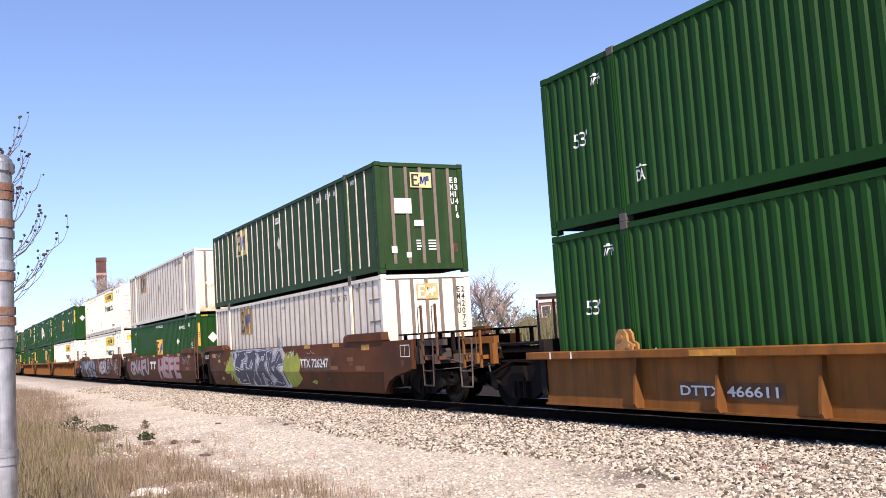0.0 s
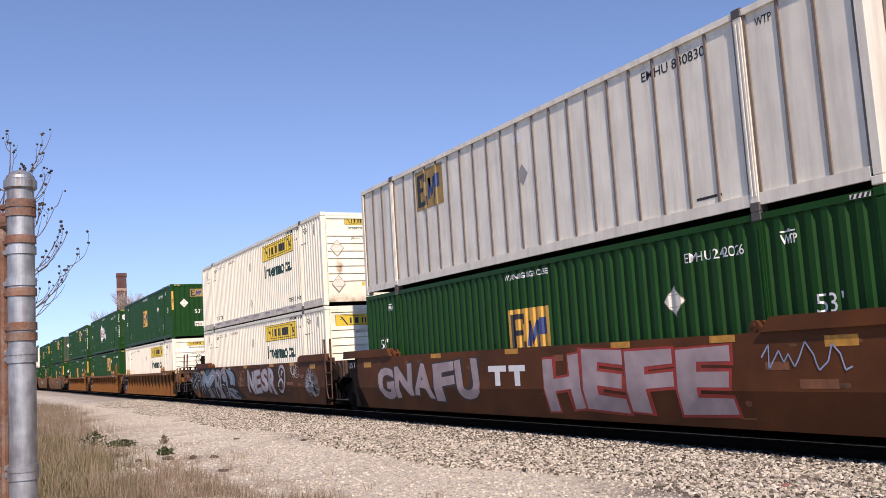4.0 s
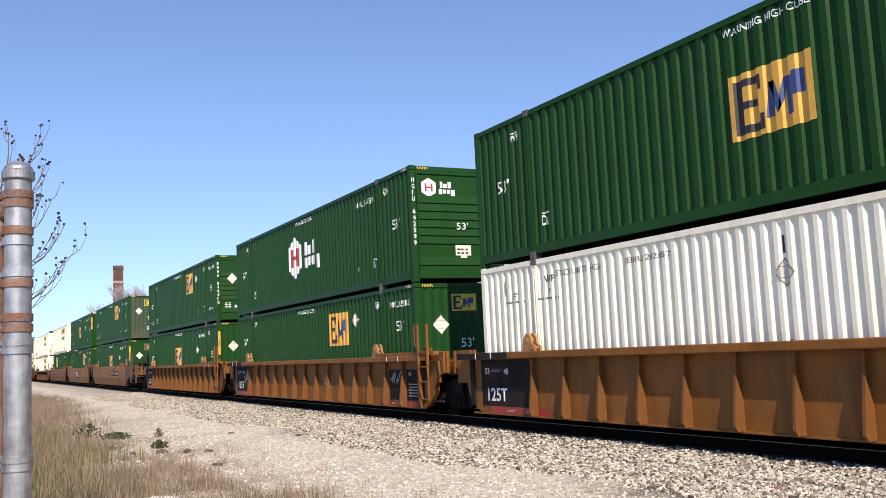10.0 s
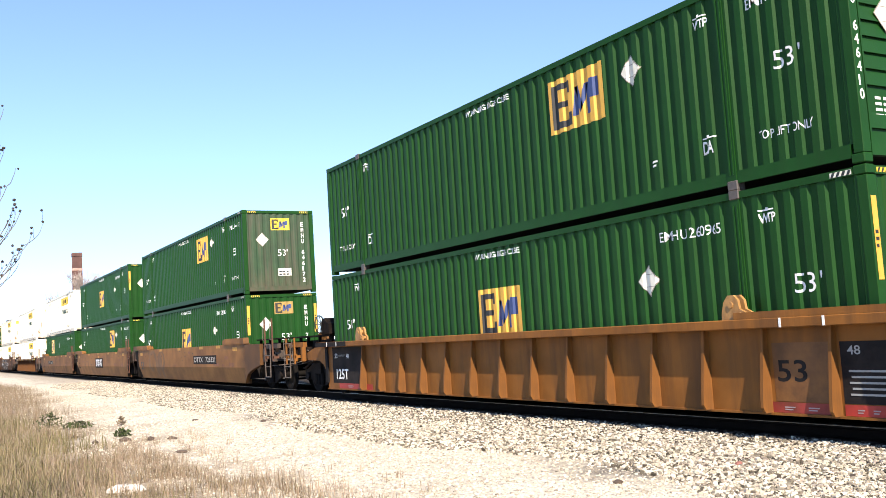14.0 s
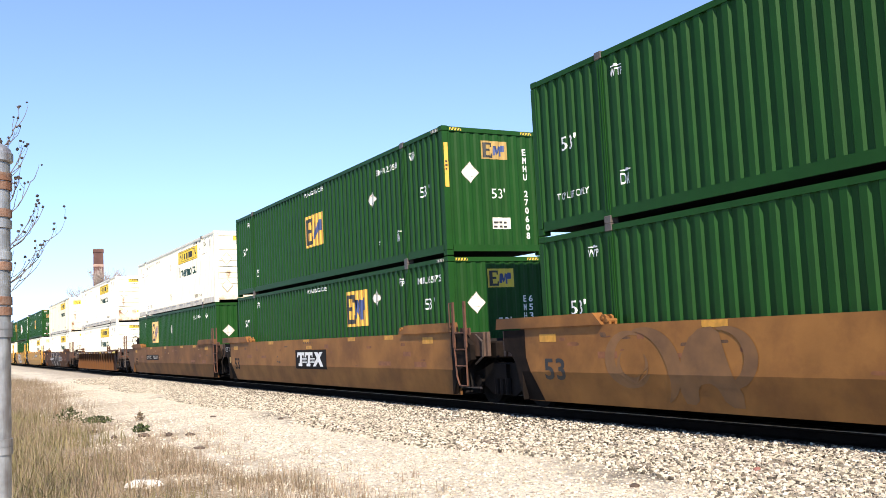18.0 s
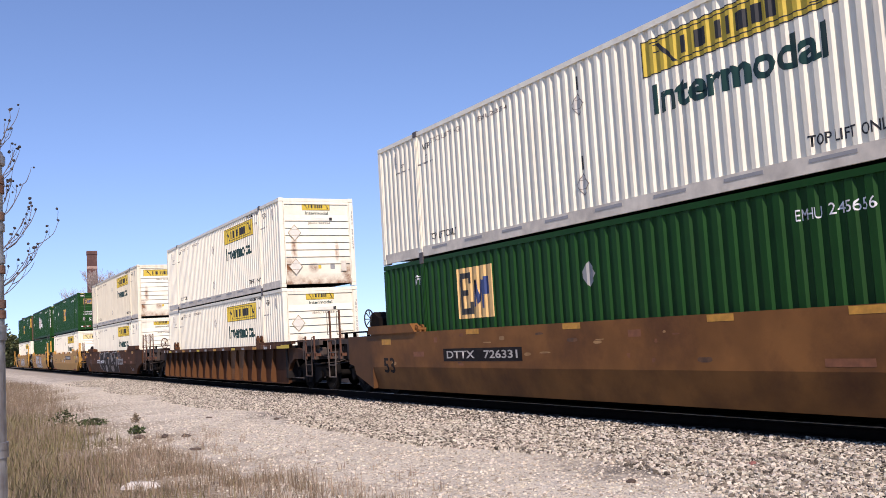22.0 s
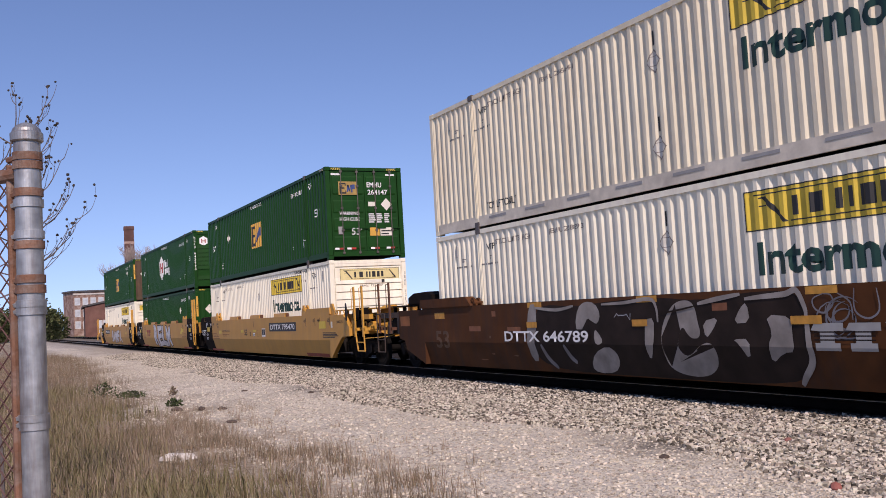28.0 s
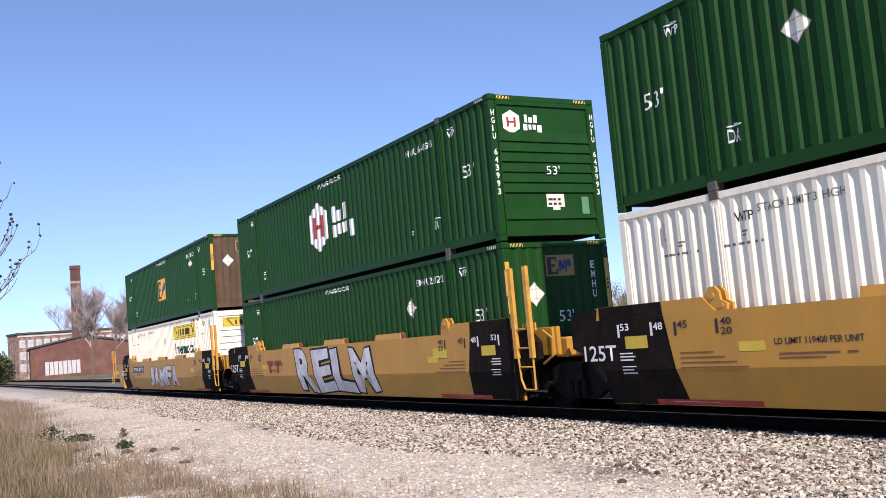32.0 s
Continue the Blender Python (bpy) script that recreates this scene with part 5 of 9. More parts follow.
# ---- spray-painted lettering on the car sides ----
def spray(car, yf, word, u0, u1, w0, w1, fill, edge, seed=0, back=None, slant=0.0, alt=False):
    """Fat, uneven letters with a dark outline, and a cloud of overspray behind them."""
    rnd = random.Random(seed)
    if back:
        n = 26
        cu, cw, ru, rw = (u0 + u1) / 2, (w0 + w1) / 2, (u1 - u0) / 2 * 1.06, (w1 - w0) / 2 * 1.1
        lp = []
        for i in range(n):
            a = 2 * math.pi * i / n
            k = 0.82 + 0.28 * rnd.random()
            lp.append((cu + ru * max(-1, min(1, 1.25 * math.cos(a))) * k, max(0.24, min(1.50, cw + rw * max(-1, min(1, 1.25 * math.sin(a))) * k))))
        car_mark("spray_cloud", flat(lp), back, car, yf, 0.002, "patch of sprayed background colour")
    n = len(word)
    step = (u1 - u0) / n
    for i, c in enumerate(word):
        a, b = u0 + i * step - 0.02 * step, u0 + (i + 1) * step + 0.02 * step
        z0, z1 = w0 + rnd.uniform(0, 0.08) * (w1 - w0), w1 - rnd.uniform(0, 0.08) * (w1 - w0)
        if alt and i % 2:
            fill, edge = edge, fill
        for nm, bold, m, lift in (("spray_outline", 0.085, edge, 0.004 + 0.0006 * (i % 2)), ("spray_letter", 0.045, fill, 0.006 + 0.0006 * (i % 2))):
            bm = letters(c, a, z0, z1 - z0, b - a, bold)
            if bold < 0.06:
                du, dw = 0.045 * (b - a), 0.035 * (z1 - z0)
                for v in bm.verts:
                    v.co.x = a + du + (v.co.x - a) * (1 - 2 * du / (b - a))
                    v.co.z = z0 + dw + (v.co.z - z0) * (1 - 2 * dw / (z1 - z0))
            bend = rnd.uniform(-0.05, 0.05)
            for v in bm.verts:
                v.co.x += slant * (v.co.z - w0) + bend * math.sin(5 * (v.co.z - z0))
                v.co.z += 0.05 * math.sin(2.2 * v.co.x + seed)
            car_mark(nm, bm, m, car, yf, lift)


def smooth(lp, times=2):
    """Rounds the corners of a loop."""
    for _ in range(times):
        out = []
        for (a, b), (c, d) in zip(lp, lp[1:] + lp[:1]):
            out += [(0.75 * a + 0.25 * c, 0.75 * b + 0.25 * d), (0.25 * a + 0.75 * c, 0.25 * b + 0.75 * d)]
        lp = out
    return lp


def piece(car, yf, u0, w0, shapes, rim=0.03):
    """Wild shapes of sprayed paint with thin pale rims, laid one over another."""
    for i, (fill, edge, lp) in enumerate(shapes):
        lp = smooth(lp, 1 if len(lp) < 12 else 2)
        cu, cw = sum(p[0] for p in lp) / len(lp), sum(p[1] for p in lp) / len(lp)
        big = []
        for a, b in lp:
            d = Vector((a - cu, b - cw))
            d = d * (1 + rim / max(d.length, 0.05))
            big.append((u0 + cu + d.x, max(0.225, min(1.51, w0 + cw + d.y))))
        car_mark("spray_rim", flat(big), edge, car, yf, 0.003 + 0.0016 * i)
        car_mark("spray_shape", flat([(u0 + a, max(0.23, min(1.505, w0 + b))) for a, b in lp]), fill, car, yf, 0.0038 + 0.0016 * i)


def ribbon(pts, width):
    """Outline of a bent, tapering stroke along a line."""
    fine = []
    for i in range(len(pts) - 1):
        p0, p1, p2, p3 = (Vector(pts[max(0, min(len(pts) - 1, i + k))]) for k in (-1, 0, 1, 2))
        for j in range(4):
            t = j / 4
            fine.append(0.5 * (2 * p1 + (p2 - p0) * t + (2 * p0 - 5 * p1 + 4 * p2 - p3) * t * t + (3 * p1 - p0 - 3 * p2 + p3) * t ** 3))
    fine.append(Vector(pts[-1]))
    left, right, n = [], [], len(fine) - 1
    for i, p in enumerate(fine):
        d = (fine[min(n, i + 1)] - fine[max(0, i - 1)]).normalized()
        w = width / 2 * (0.35 + 0.65 * math.sin(math.pi * (i + 0.5) / (n + 1)) ** 0.6)
        left.append((p.x - d.y * w, p.y + d.x * w))
        right.append((p.x + d.y * w, p.y - d.x * w))
    return left + right[::-1]


def crescent(cx, cy, r, a0, a1, thick):
    """A curved, tapering stroke."""
    n = 15
    an = [radians(a0 + (a1 - a0) * i / n) for i in range(n + 1)]
    out = [(cx + 1.25 * r * math.cos(a), cy + r * math.sin(a)) for a in an]
    inn = [(cx + 1.25 * (r - thick * math.sin(math.pi * (i + 0.6) / (n + 1.2))) * math.cos(a), cy + (r - thick * math.sin(math.pi * (i + 0.6) / (n + 1.2))) * math.sin(a)) for i, a in enumerate(an)]
    return out + inn[::-1]


def scrawl(car, yf, u0, u1, w0, w1, material, seed=0, n=22, thick=0.022):
    """A tangle of thin sprayed lines that spells nothing."""
    rnd = random.Random(seed)
    loops = []
    p = (u0, (w0 + w1) / 2)
    for i in range(n):
        q = (u0 + (u1 - u0) * (i + rnd.uniform(0.2, 1.6)) / (n + 1), rnd.uniform(w0, w1))
        d = Vector((q[0] - p[0], q[1] - p[1]))
        if d.length > 1e-3:
            o = Vector((-d.y, d.x)).normalized() * thick / 2
            loops.append([(p[0] - o.x, p[1] - o.y), (q[0] - o.x, q[1] - o.y), (q[0] + o.x, q[1] + o.y), (p[0] + o.x, p[1] + o.y)])
        p = q
    car_mark("spray_scrawl", flat(*loops), material, car, yf, 0.009, "thin sprayed scrawl")


G_MIST = mat("thin_grey_overspray", (0.13, 0.075, 0.05), 0.7, var=0.3, scale=4, dirt=(0.22, 0.17, 0.14), dirt_amt=0.7, dirt_scale=4)


def tangle(car, yf, cu, cw, ru, rw, materials, seed, n=26, fine=1.0):
    """A round knot of sprayed curls."""
    rnd = random.Random(seed)
    if n > 20:
        haze = [(cu + ru * 1.15 * math.cos(k * 0.449) * rnd.uniform(0.8, 1.15), max(0.25, min(1.49, cw + rw * 1.25 * math.sin(k * 0.449) * rnd.uniform(0.8, 1.15)))) for k in range(14)]
        car_mark("spray_cloud", flat(smooth(haze, 2)), G_MIST, car, yf, 0.0022, "haze of overspray")
    for i in range(n):
        a, k = rnd.uniform(0, 6.28), rnd.random() ** 0.6
        r = rnd.uniform(0.10, 0.26)
        lp = crescent(cu + ru * k * math.cos(a), cw + rw * k * math.sin(a), r, rnd.uniform(0, 180), rnd.uniform(240, 400), rnd.uniform(0.03, 0.07) * fine)
        car_mark("spray_curl", flat([(u, max(0.24, min(1.5, w))) for u, w in lp]), materials[i % len(materials)], car, yf, 0.003 + 0.0007 * i)


def scuffs(car, yf, n, seed, materials, z0=0.3, z1=1.5):
    """Small scraped and repainted patches along a car side."""
    rnd = random.Random(seed)
    for i in range(2 * n):
        u, w = rnd.uniform(-15.8, -0.4), rnd.uniform(z0, z1 - 0.12)
        du, dw = rnd.uniform(0.06, 0.34), rnd.uniform(0.02, 0.08)
        lp = smooth([(u + rnd.uniform(-.02, .02), w), (u + du, w + rnd.uniform(-.01, .01)), (u + du + rnd.uniform(-.03, .02), w + dw), (u + 0.5 * du, w + dw + rnd.uniform(-.012, .012)), (u + rnd.uniform(-.02, .03), w + dw)], 1)
        car_mark("scuff", flat(lp), materials[i % len(materials)], car, yf, 0.0012 + 0.00004 * i, "worn scuff")


PLATE_INK = mat("weathered_plate_lettering", (0.47, 0.44, 0.385), 0.65, var=0.25, scale=9)


def plate(car, yf, text, u0, u1, w0, w1, back=None):
    if back:
        car_mark("number_panel", rects((u0, u1, w0, w1)), back, car, yf, 0.005, "dark number panel")
        m = 0.05 * (u1 - u0)
        car_mark("lettering", letters(text, u0 + m, w0 + 0.2 * (w1 - w0), 0.62 * (w1 - w0), u1 - u0 - 2 * m, 0.02), PLATE_INK if back == GRIME else D_WHITE, car, yf, 0.008)
    else:
        car_mark("lettering", letters(text, u0, w0, w1 - w0, u1 - u0, 0.02), D_WHITE, car, yf, 0.021)

# ---- the train: leading-end positions at 16 s, along the track (+x) ----
NEAR_Y = 9.76
Z_LOW, Z_UP = 0.284, 3.207
FRONT = dict(A=134.47, B=110.82, C=91.45, D=71.99, E=48.44, F=29.06, G=9.55, H=-14.13, I=-33.78, J=-53.10, K=-76.83, L=-100.33, M=-123.89, N=-143.43, O=-163.14)


def run(t):
    """Metres that the train has rolled since 16 s."""
    u = t - 16.0
    return 8.15671 * u - 0.004195 * u * u - 0.0000192 * u ** 3 - 0.00000708 * u ** 4


MOVERS = []


def load(car_key, low, up):
    for ob, z in ((low, Z_LOW), (up, Z_UP)):
        ob.matrix_basis = pose(FRONT[car_key] + run(0), NEAR_Y, z)
        MOVERS.append((ob, FRONT[car_key], z))


def couple(key, made):
    car, yf = made
    car.matrix_basis = pose(FRONT[key] + run(0), NEAR_Y, 0)
    MOVERS.append((car, FRONT[key], 0.0))
    for w, x in WHEELS:
        if "home" not in w:
            w["home"] = x
            TURNING.append((w, x, FRONT[key]))
    WHEELS.clear()
    return car, yf


TURNING = []
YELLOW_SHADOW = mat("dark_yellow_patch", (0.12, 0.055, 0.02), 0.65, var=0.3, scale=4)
SCUFF_RUST = mat("orange_brown_repaint", (0.24, 0.085, 0.02), 0.7, var=0.25, scale=4)
SCUFF_DARK = mat("dark_scrape", (0.085, 0.042, 0.02), 0.7, var=0.35, scale=6, dirt=(0.2, 0.09, 0.03), dirt_amt=0.8, dirt_scale=7)
SCUFF_RED = mat("rust_red_scrape", (0.19, 0.07, 0.025), 0.75, var=0.3, scale=6, dirt=(0.1, 0.045, 0.02), dirt_amt=0.7, dirt_scale=7)
SCUFF_PALE = mat("pale_tan_scrape", (0.34, 0.19, 0.07), 0.7, var=0.3, scale=6, dirt=(0.26, 0.12, 0.035), dirt_amt=0.8, dirt_scale=7)
G_RUSTLINE = mat("orange_spray_paint", (0.34, 0.16, 0.07), 0.6, var=0.2, scale=3)
G_BRIGHT = mat("bright_silver_spray_paint", (0.60, 0.59, 0.60), 0.5, var=0.25, scale=3)
G_SOOT = mat("brown_black_spray_paint", (0.022, 0.015, 0.012), 0.65, spec=0.12, var=0.3, scale=3)
G_ASH = mat("ash_grey_spray_paint", (0.275, 0.25, 0.225), 0.65, var=0.3, scale=3, dirt=(0.15, 0.125, 0.105), dirt_amt=0.6, dirt_scale=2.5)
G_SMOKE = mat("smoky_brown_overspray", (0.048, 0.024, 0.016), 0.7, spec=0.15, var=0.3, scale=2, dirt=(0.10, 0.035, 0.012), dirt_amt=0.8, dirt_scale=1.6)
G_BLACK = mat("black_spray_paint", (0.012, 0.011, 0.014), 0.6, spec=0.12, var=0.2, scale=2.5)
G_STEEL = mat("grey_spray_paint", (0.15, 0.145, 0.155), 0.6, var=0.3, scale=3)
G_AQUA = mat("pale_aqua_spray_paint", (0.17, 0.235, 0.29), 0.6, var=0.3, scale=2.5, dirt=(0.27, 0.27, 0.31), dirt_amt=0.6, dirt_scale=3)
G_TEAL = mat("dark_teal_spray_paint", (0.03, 0.075, 0.07), 0.6, var=0.4, scale=3)
G_MAUVE = mat("mauve_grey_spray_paint", (0.24, 0.205, 0.225), 0.6, var=0.25, scale=3)
G_DULLRED = mat("dull_red_spray_paint", (0.16, 0.04, 0.03), 0.6, var=0.25, scale=3)
EMP_LABEL = "dark green corrugated steel container with white lettering"

# a: yellow ribbed car
load("A", green_box("EMHU 260871", EMP_LABEL + ", close-ribbed, lower", front_marks=False, style="close"), green_box("EMHU 260311", EMP_LABEL + ", close-ribbed, upper", front_marks=False, style="close"))
c, y = couple("A", well_car("low_ribbed", YELLOW_CAR, "weathered yellow low-sided ribbed well car on the rails", "coupler", "coupler", YELLOW_CAR))
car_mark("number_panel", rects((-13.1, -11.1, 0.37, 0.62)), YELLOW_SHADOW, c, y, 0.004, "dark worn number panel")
plate(c, y, "DTTX 466611", -13.05, -11.2, 0.42, 0.57)
for u in (-12.6, -6.4):
    part("reflector", boxes((u, u + 0.9, -0.2735, -0.27, 1.12 - 0.11, 1.12 - 0.02)), FADED_YELLOW, c, "faded yellow reflector")

# b: brown set of three
load("B", sheet_box("EMHU 242075", "weathered white sheet-sided container under a green one", GREY_WHITE, False, -12.80), sheet_box("EMHU 831416", "old green sheet-sided container with pale outside stakes", GREEN_OLD, True, -12.90))
c, y = couple("B", well_car("smooth", BROWN_CAR, "rusty brown smooth-sided well car with blue graffiti", "coupler", "joint"))
def grow(lp, r):
    """Moves a closed outline outwards by r."""
    area = sum(a[0] * b[1] - b[0] * a[1] for a, b in zip(lp, lp[1:] + lp[:1]))
    r, out, n = (r if area > 0 else -r), [], len(lp)
    for i, p in enumerate(lp):
        e = Vector(p) - Vector(lp[i - 1])
        f = Vector(lp[(i + 1) % n]) - Vector(p)
        v = Vector((e.y, -e.x)).normalized() + Vector((f.y, -f.x)).normalized()
        v = v.normalized() * r * min(1.2, 2 / max(v.length, 0.6))
        out.append((p[0] + v.x, max(0.215, min(1.52, p[1] + v.y))))
    return out


def block_form(lp, level):
    """Navy block with black shade, a pale blue halo and a white edge."""
    lp = grow([(a, max(0.27, b + 0.02)) for a, b in lp], 0.02)
    car_mark("spray_halo", flat(grow(lp, 0.085)), G_AQUA, c, y, level, "pale blue sprayed halo")
    car_mark("spray_rim", flat(grow(lp, 0.048)), D_BLACK, c, y, level + 0.0008)
    car_mark("spray_rim", flat(grow(lp, 0.026)), D_WHITE, c, y, level + 0.0016)
    car_mark("spray_shape", flat(lp), G_NAVY, c, y, level + 0.0024)


G_FROST = mat("frosted_silver_spray_paint", (0.56, 0.55, 0.55), 0.6, var=0.25, scale=2.5, dirt=(0.30, 0.31, 0.36), dirt_amt=0.6, dirt_scale=2)
car_mark("spray_cloud", flat([(-14.2, 0.74), (-13.95, 0.88), (-14.0, 1.0), (-13.75, 0.98), (-13.78, 1.16), (-13.6, 1.08), (-13.5, 1.3), (-13.38, 1.2), (-13.3, 1.46), (-12.4, 1.47), (-11.8, 0.25), (-12.9, 0.25), (-13.0, 0.42), (-13.15, 0.3), (-13.2, 0.55), (-13.5, 0.4), (-13.45, 0.66), (-13.9, 0.62)]), G_LIME, c, y, 0.002, "lime sprayed cloud with ragged edge")
car_mark("spray_cloud", flat([(-15.15, 1.14), (-14.9, 1.2), (-14.75, 1.12), (-14.95, 1.04)], [(-14.9, 0.46), (-14.6, 0.52), (-14.5, 0.42), (-14.75, 0.38)]), G_LIME, c, y, 0.0022, "lime overspray spots")
car_mark("spray_cloud", flat([(-7.35, 1.5), (-6.75, 1.22), (-6.35, 1.38), (-6.1, 1.2), (-5.85, 1.32), (-5.7, 1.12), (-5.5, 1.18), (-5.6, 0.95), (-5.75, 0.72), (-5.6, 0.52), (-6.0, 0.36), (-6.4, 0.26), (-7.4, 0.26)]), G_LIME, c, y, 0.002, "lime sprayed cloud")
car_mark("spray_cloud", flat([(-4.9, 0.42), (-4.6, 0.5), (-4.35, 0.46), (-4.5, 0.36)]), G_LIME, c, y, 0.002, "lime overspray spots")
car_mark("spray_cloud", flat([(-13.13, 1.42), (-11.7, 1.50), (-7.24, 1.505), (-7.0, 1.24), (-7.28, 1.0), (-7.24, 0.76), (-6.75, 0.25), (-6.95, 0.22), (-12.3, 0.22), (-12.8, 0.52), (-12.75, 0.8), (-13.05, 1.02)]), G_FROST, c, y, 0.003, "frosted silver sprayed background")
block_form([(-12.98, 1.36), (-12.78, 1.4), (-12.84, 1.22), (-12.98, 1.12)], 0.004)
block_form([(-12.62, 1.0), (-12.42, 1.30), (-12.5, 1.44), (-12.2, 1.38), (-11.22, 1.46), (-11.42, 1.2), (-11.92, 1.12), (-12.08, 0.78), (-11.66, 0.74), (-11.62, 0.95), (-11.38, 0.97), (-11.4, 0.56), (-11.3, 0.3), (-12.3, 0.28), (-12.76, 0.54)], 0.0045)
block_form([(-11.2, 0.24), (-11.3, 0.70), (-11.05, 1.2), (-11.12, 1.36), (-10.75, 1.34), (-10.3, 1.46), (-9.98, 1.36), (-10.22, 1.03), (-10.18, 0.66), (-9.9, 0.24), (-10.4, 0.22), (-10.74, 0.5), (-10.76, 0.22)], 0.0054)
block_form([(-9.93, 1.38), (-8.94, 1.40), (-8.9, 1.14), (-9.24, 0.97), (-8.7, 0.44), (-8.64, 0.23), (-9.87, 0.22), (-9.92, 0.77), (-9.6, 1.18)], 0.0063)
block_form([(-8.86, 1.33), (-8.34, 1.40), (-8.24, 1.22), (-8.42, 0.99), (-8.02, 1.06), (-7.80, 1.24), (-7.52, 1.40), (-7.22, 0.99), (-7.64, 0.98), (-7.92, 0.84), (-7.44, 0.58), (-7.3, 0.30), (-7.66, 0.22), (-8.5, 0.22), (-8.0, 0.46), (-8.6, 0.74), (-8.72, 1.07)], 0.0072)
# cut-outs, glints and loose strokes over the blocks
for lp in ([(-10.86, 0.92), (-10.62, 1.12), (-10.5, 1.0), (-10.7, 0.84)], [(-9.42, 1.22), (-9.2, 1.24), (-9.22, 1.14), (-9.4, 1.12)], [(-9.48, 0.64), (-9.36, 0.66), (-9.2, 0.3), (-9.44, 0.26)], [(-8.36, 0.86), (-8.1, 0.92), (-8.2, 0.78)]):
    car_mark("spray_rim", flat(grow(lp, 0.03)), D_WHITE, c, y, 0.0104)
    car_mark("spray_shape", flat(lp), G_AQUA, c, y, 0.0112)
for u, w in ((-12.2, 1.34), (-11.42, 1.36), (-10.1, 1.34), (-9.05, 1.3), (-9.8, 1.3), (-8.4, 1.36), (-7.56, 1.24), (-12.5, 0.44), (-7.5, 0.36), (-8.8, 0.34)):
    car_mark("spray_glint", diamond(u, w, 0.045, 1.0), D_WHITE, c, y, 0.0116, "white sprayed glint")
for a, b, d, e in ((-12.7, 0.82, -12.1, 0.72), (-12.6, 0.88, -12.0, 0.80), (-11.3, 0.86, -10.85, 0.80), (-9.7, 1.05, -9.35, 1.2), (-9.3, 0.5, -8.9, 0.4), (-8.7, 1.0, -8.5, 1.2), (-8.2, 0.42, -7.7, 0.34), (-7.9, 1.0, -7.6, 1.18), (-10.6, 0.4, -10.2, 0.8), (-12.1, 0.36, -11.6, 0.42)):
    car_mark("spray_glint", flat([(a, b), (d, e), (d, e + 0.022), (a, b + 0.022)]), D_WHITE, c, y, 0.0120, "thin white sprayed line")
for a, b, d, e, t in ((-12.85, 0.75, -12.5, 1.2, 0.05), (-11.45, 0.9, -11.15, 0.4, 0.06), (-10.05, 1.0, -9.9, 0.5, 0.06), (-9.75, 0.9, -9.55, 1.15, 0.05), (-9.0, 0.7, -8.7, 1.2, 0.06), (-8.85, 0.95, -8.6, 0.6, 0.07), (-7.9, 0.7, -7.5, 0.85, 0.05), (-7.3, 0.75, -6.95, 0.32, 0.07), (-11.6, 0.62, -11.42, 0.35, 0.05), (-7.45, 0.9, -7.15, 1.1, 0.04)):
    car_mark("spray_slash", flat([(a, b), (d - t / 2, e), (d + t, e + 0.01), (a + t, b + 0.03)]), D_BLACK, c, y, 0.0099, "black sprayed slash")
scrawl(c, y, -6.85, -6.05, 1.16, 1.42, D_WHITE, 45, 12, 0.018)
scrawl(c, y, -5.0, -4.2, 1.24, 1.40, G_PINK, 48, 12, 0.016)
scrawl(c, y, -15.6, -14.6, 1.22, 1.46, G_BLUE, 49, 14, 0.02)
car_mark("number_panel", rects((-5.4, -3.1, 0.78, 1.18)), SCUFF_DARK, c, y, 0.004, "dark repainted number patch")
scuffs(c, y, 9, 4, (SCUFF_DARK, SCUFF_RED))
plate(c, y, "TTX 726247", -5.55, -3.25, 0.86, 1.12)
for r in ((1.40, 1.90, 1.365, 1.385), (1.40, 1.90, 1.10, 1.12), (1.40, 1.42, 1.12, 1.365), (1.88, 1.90, 1.12, 1.365), (1.63, 1.645, 1.12, 1.365)):
    car_mark("label_frame", rects(r), D_WHITE, c, lambda z: -0.247, 0.004, "white label frame")
car_mark("small_writing", bars(1.42, 1.56, 0.90, 1.04, 3), PALE_IRON, c, lambda z: -0.247, 0.004)
car_mark("lettering", letters("53", -15.86, 0.56, 0.40, 0.69, 0.02), D_BLACK, c, y)
car_mark("lettering", letters("125 T", -17.08, 1.22, 0.16, 0.55, 0.02), D_WHITE, c, lambda z: -0.247)
load("C", green_box("EMHU 242026", EMP_LABEL + ", strip-edged end", strip=True), sheet_box("EMHU 830830", "weathered white sheet-sided container with rusty sill", GREY_WHITE, False, -12.75, RUSTY_SHEET))
c, y = couple("C", well_car("smooth", BROWN_CAR, "brown smooth-sided well car with pale pink graffiti"))
scuffs(c, y, 9, 5, (SCUFF_DARK, SCUFF_RED))
car_mark("lettering", letters("125 T", -17.05, 1.26, 0.16, 0.50, 0.02), D_GREY, c, lambda z: -0.247)
spray(c, y, "GNAFU", -15.1, -9.7, 0.42, 1.38, G_PINK, D_BLACK, 5)
spray(c, y, "HEFE", -7.3, -2.5, 0.32, 1.46, G_PINK, D_RED, 8)
for u, v in ((-9.3, -8.6), (-8.5, -7.9)):
    m = (u + v) / 2
    car_mark("brand_stroke", flat([(u, 1.08), (m - 0.1, 1.08), (m - 0.1, 0.8), (m + 0.1, 0.8), (m + 0.1, 1.08), (v, 1.08), (v, 1.2), (u, 1.2)]), D_WHITE, c, y, label="white slab-shaped stroke")
scrawl(c, y, -1.95, -0.4, 1.0, 1.38, G_BLUE, 2, 16)
load("D", white_box("JBHU 254128", "white corrugated container with yellow brand board, lower", big_end=True), white_box("JBHU 287796", "white corrugated container with yellow brand board and rusty foot", end_paint=SPOTTED_WHITE))
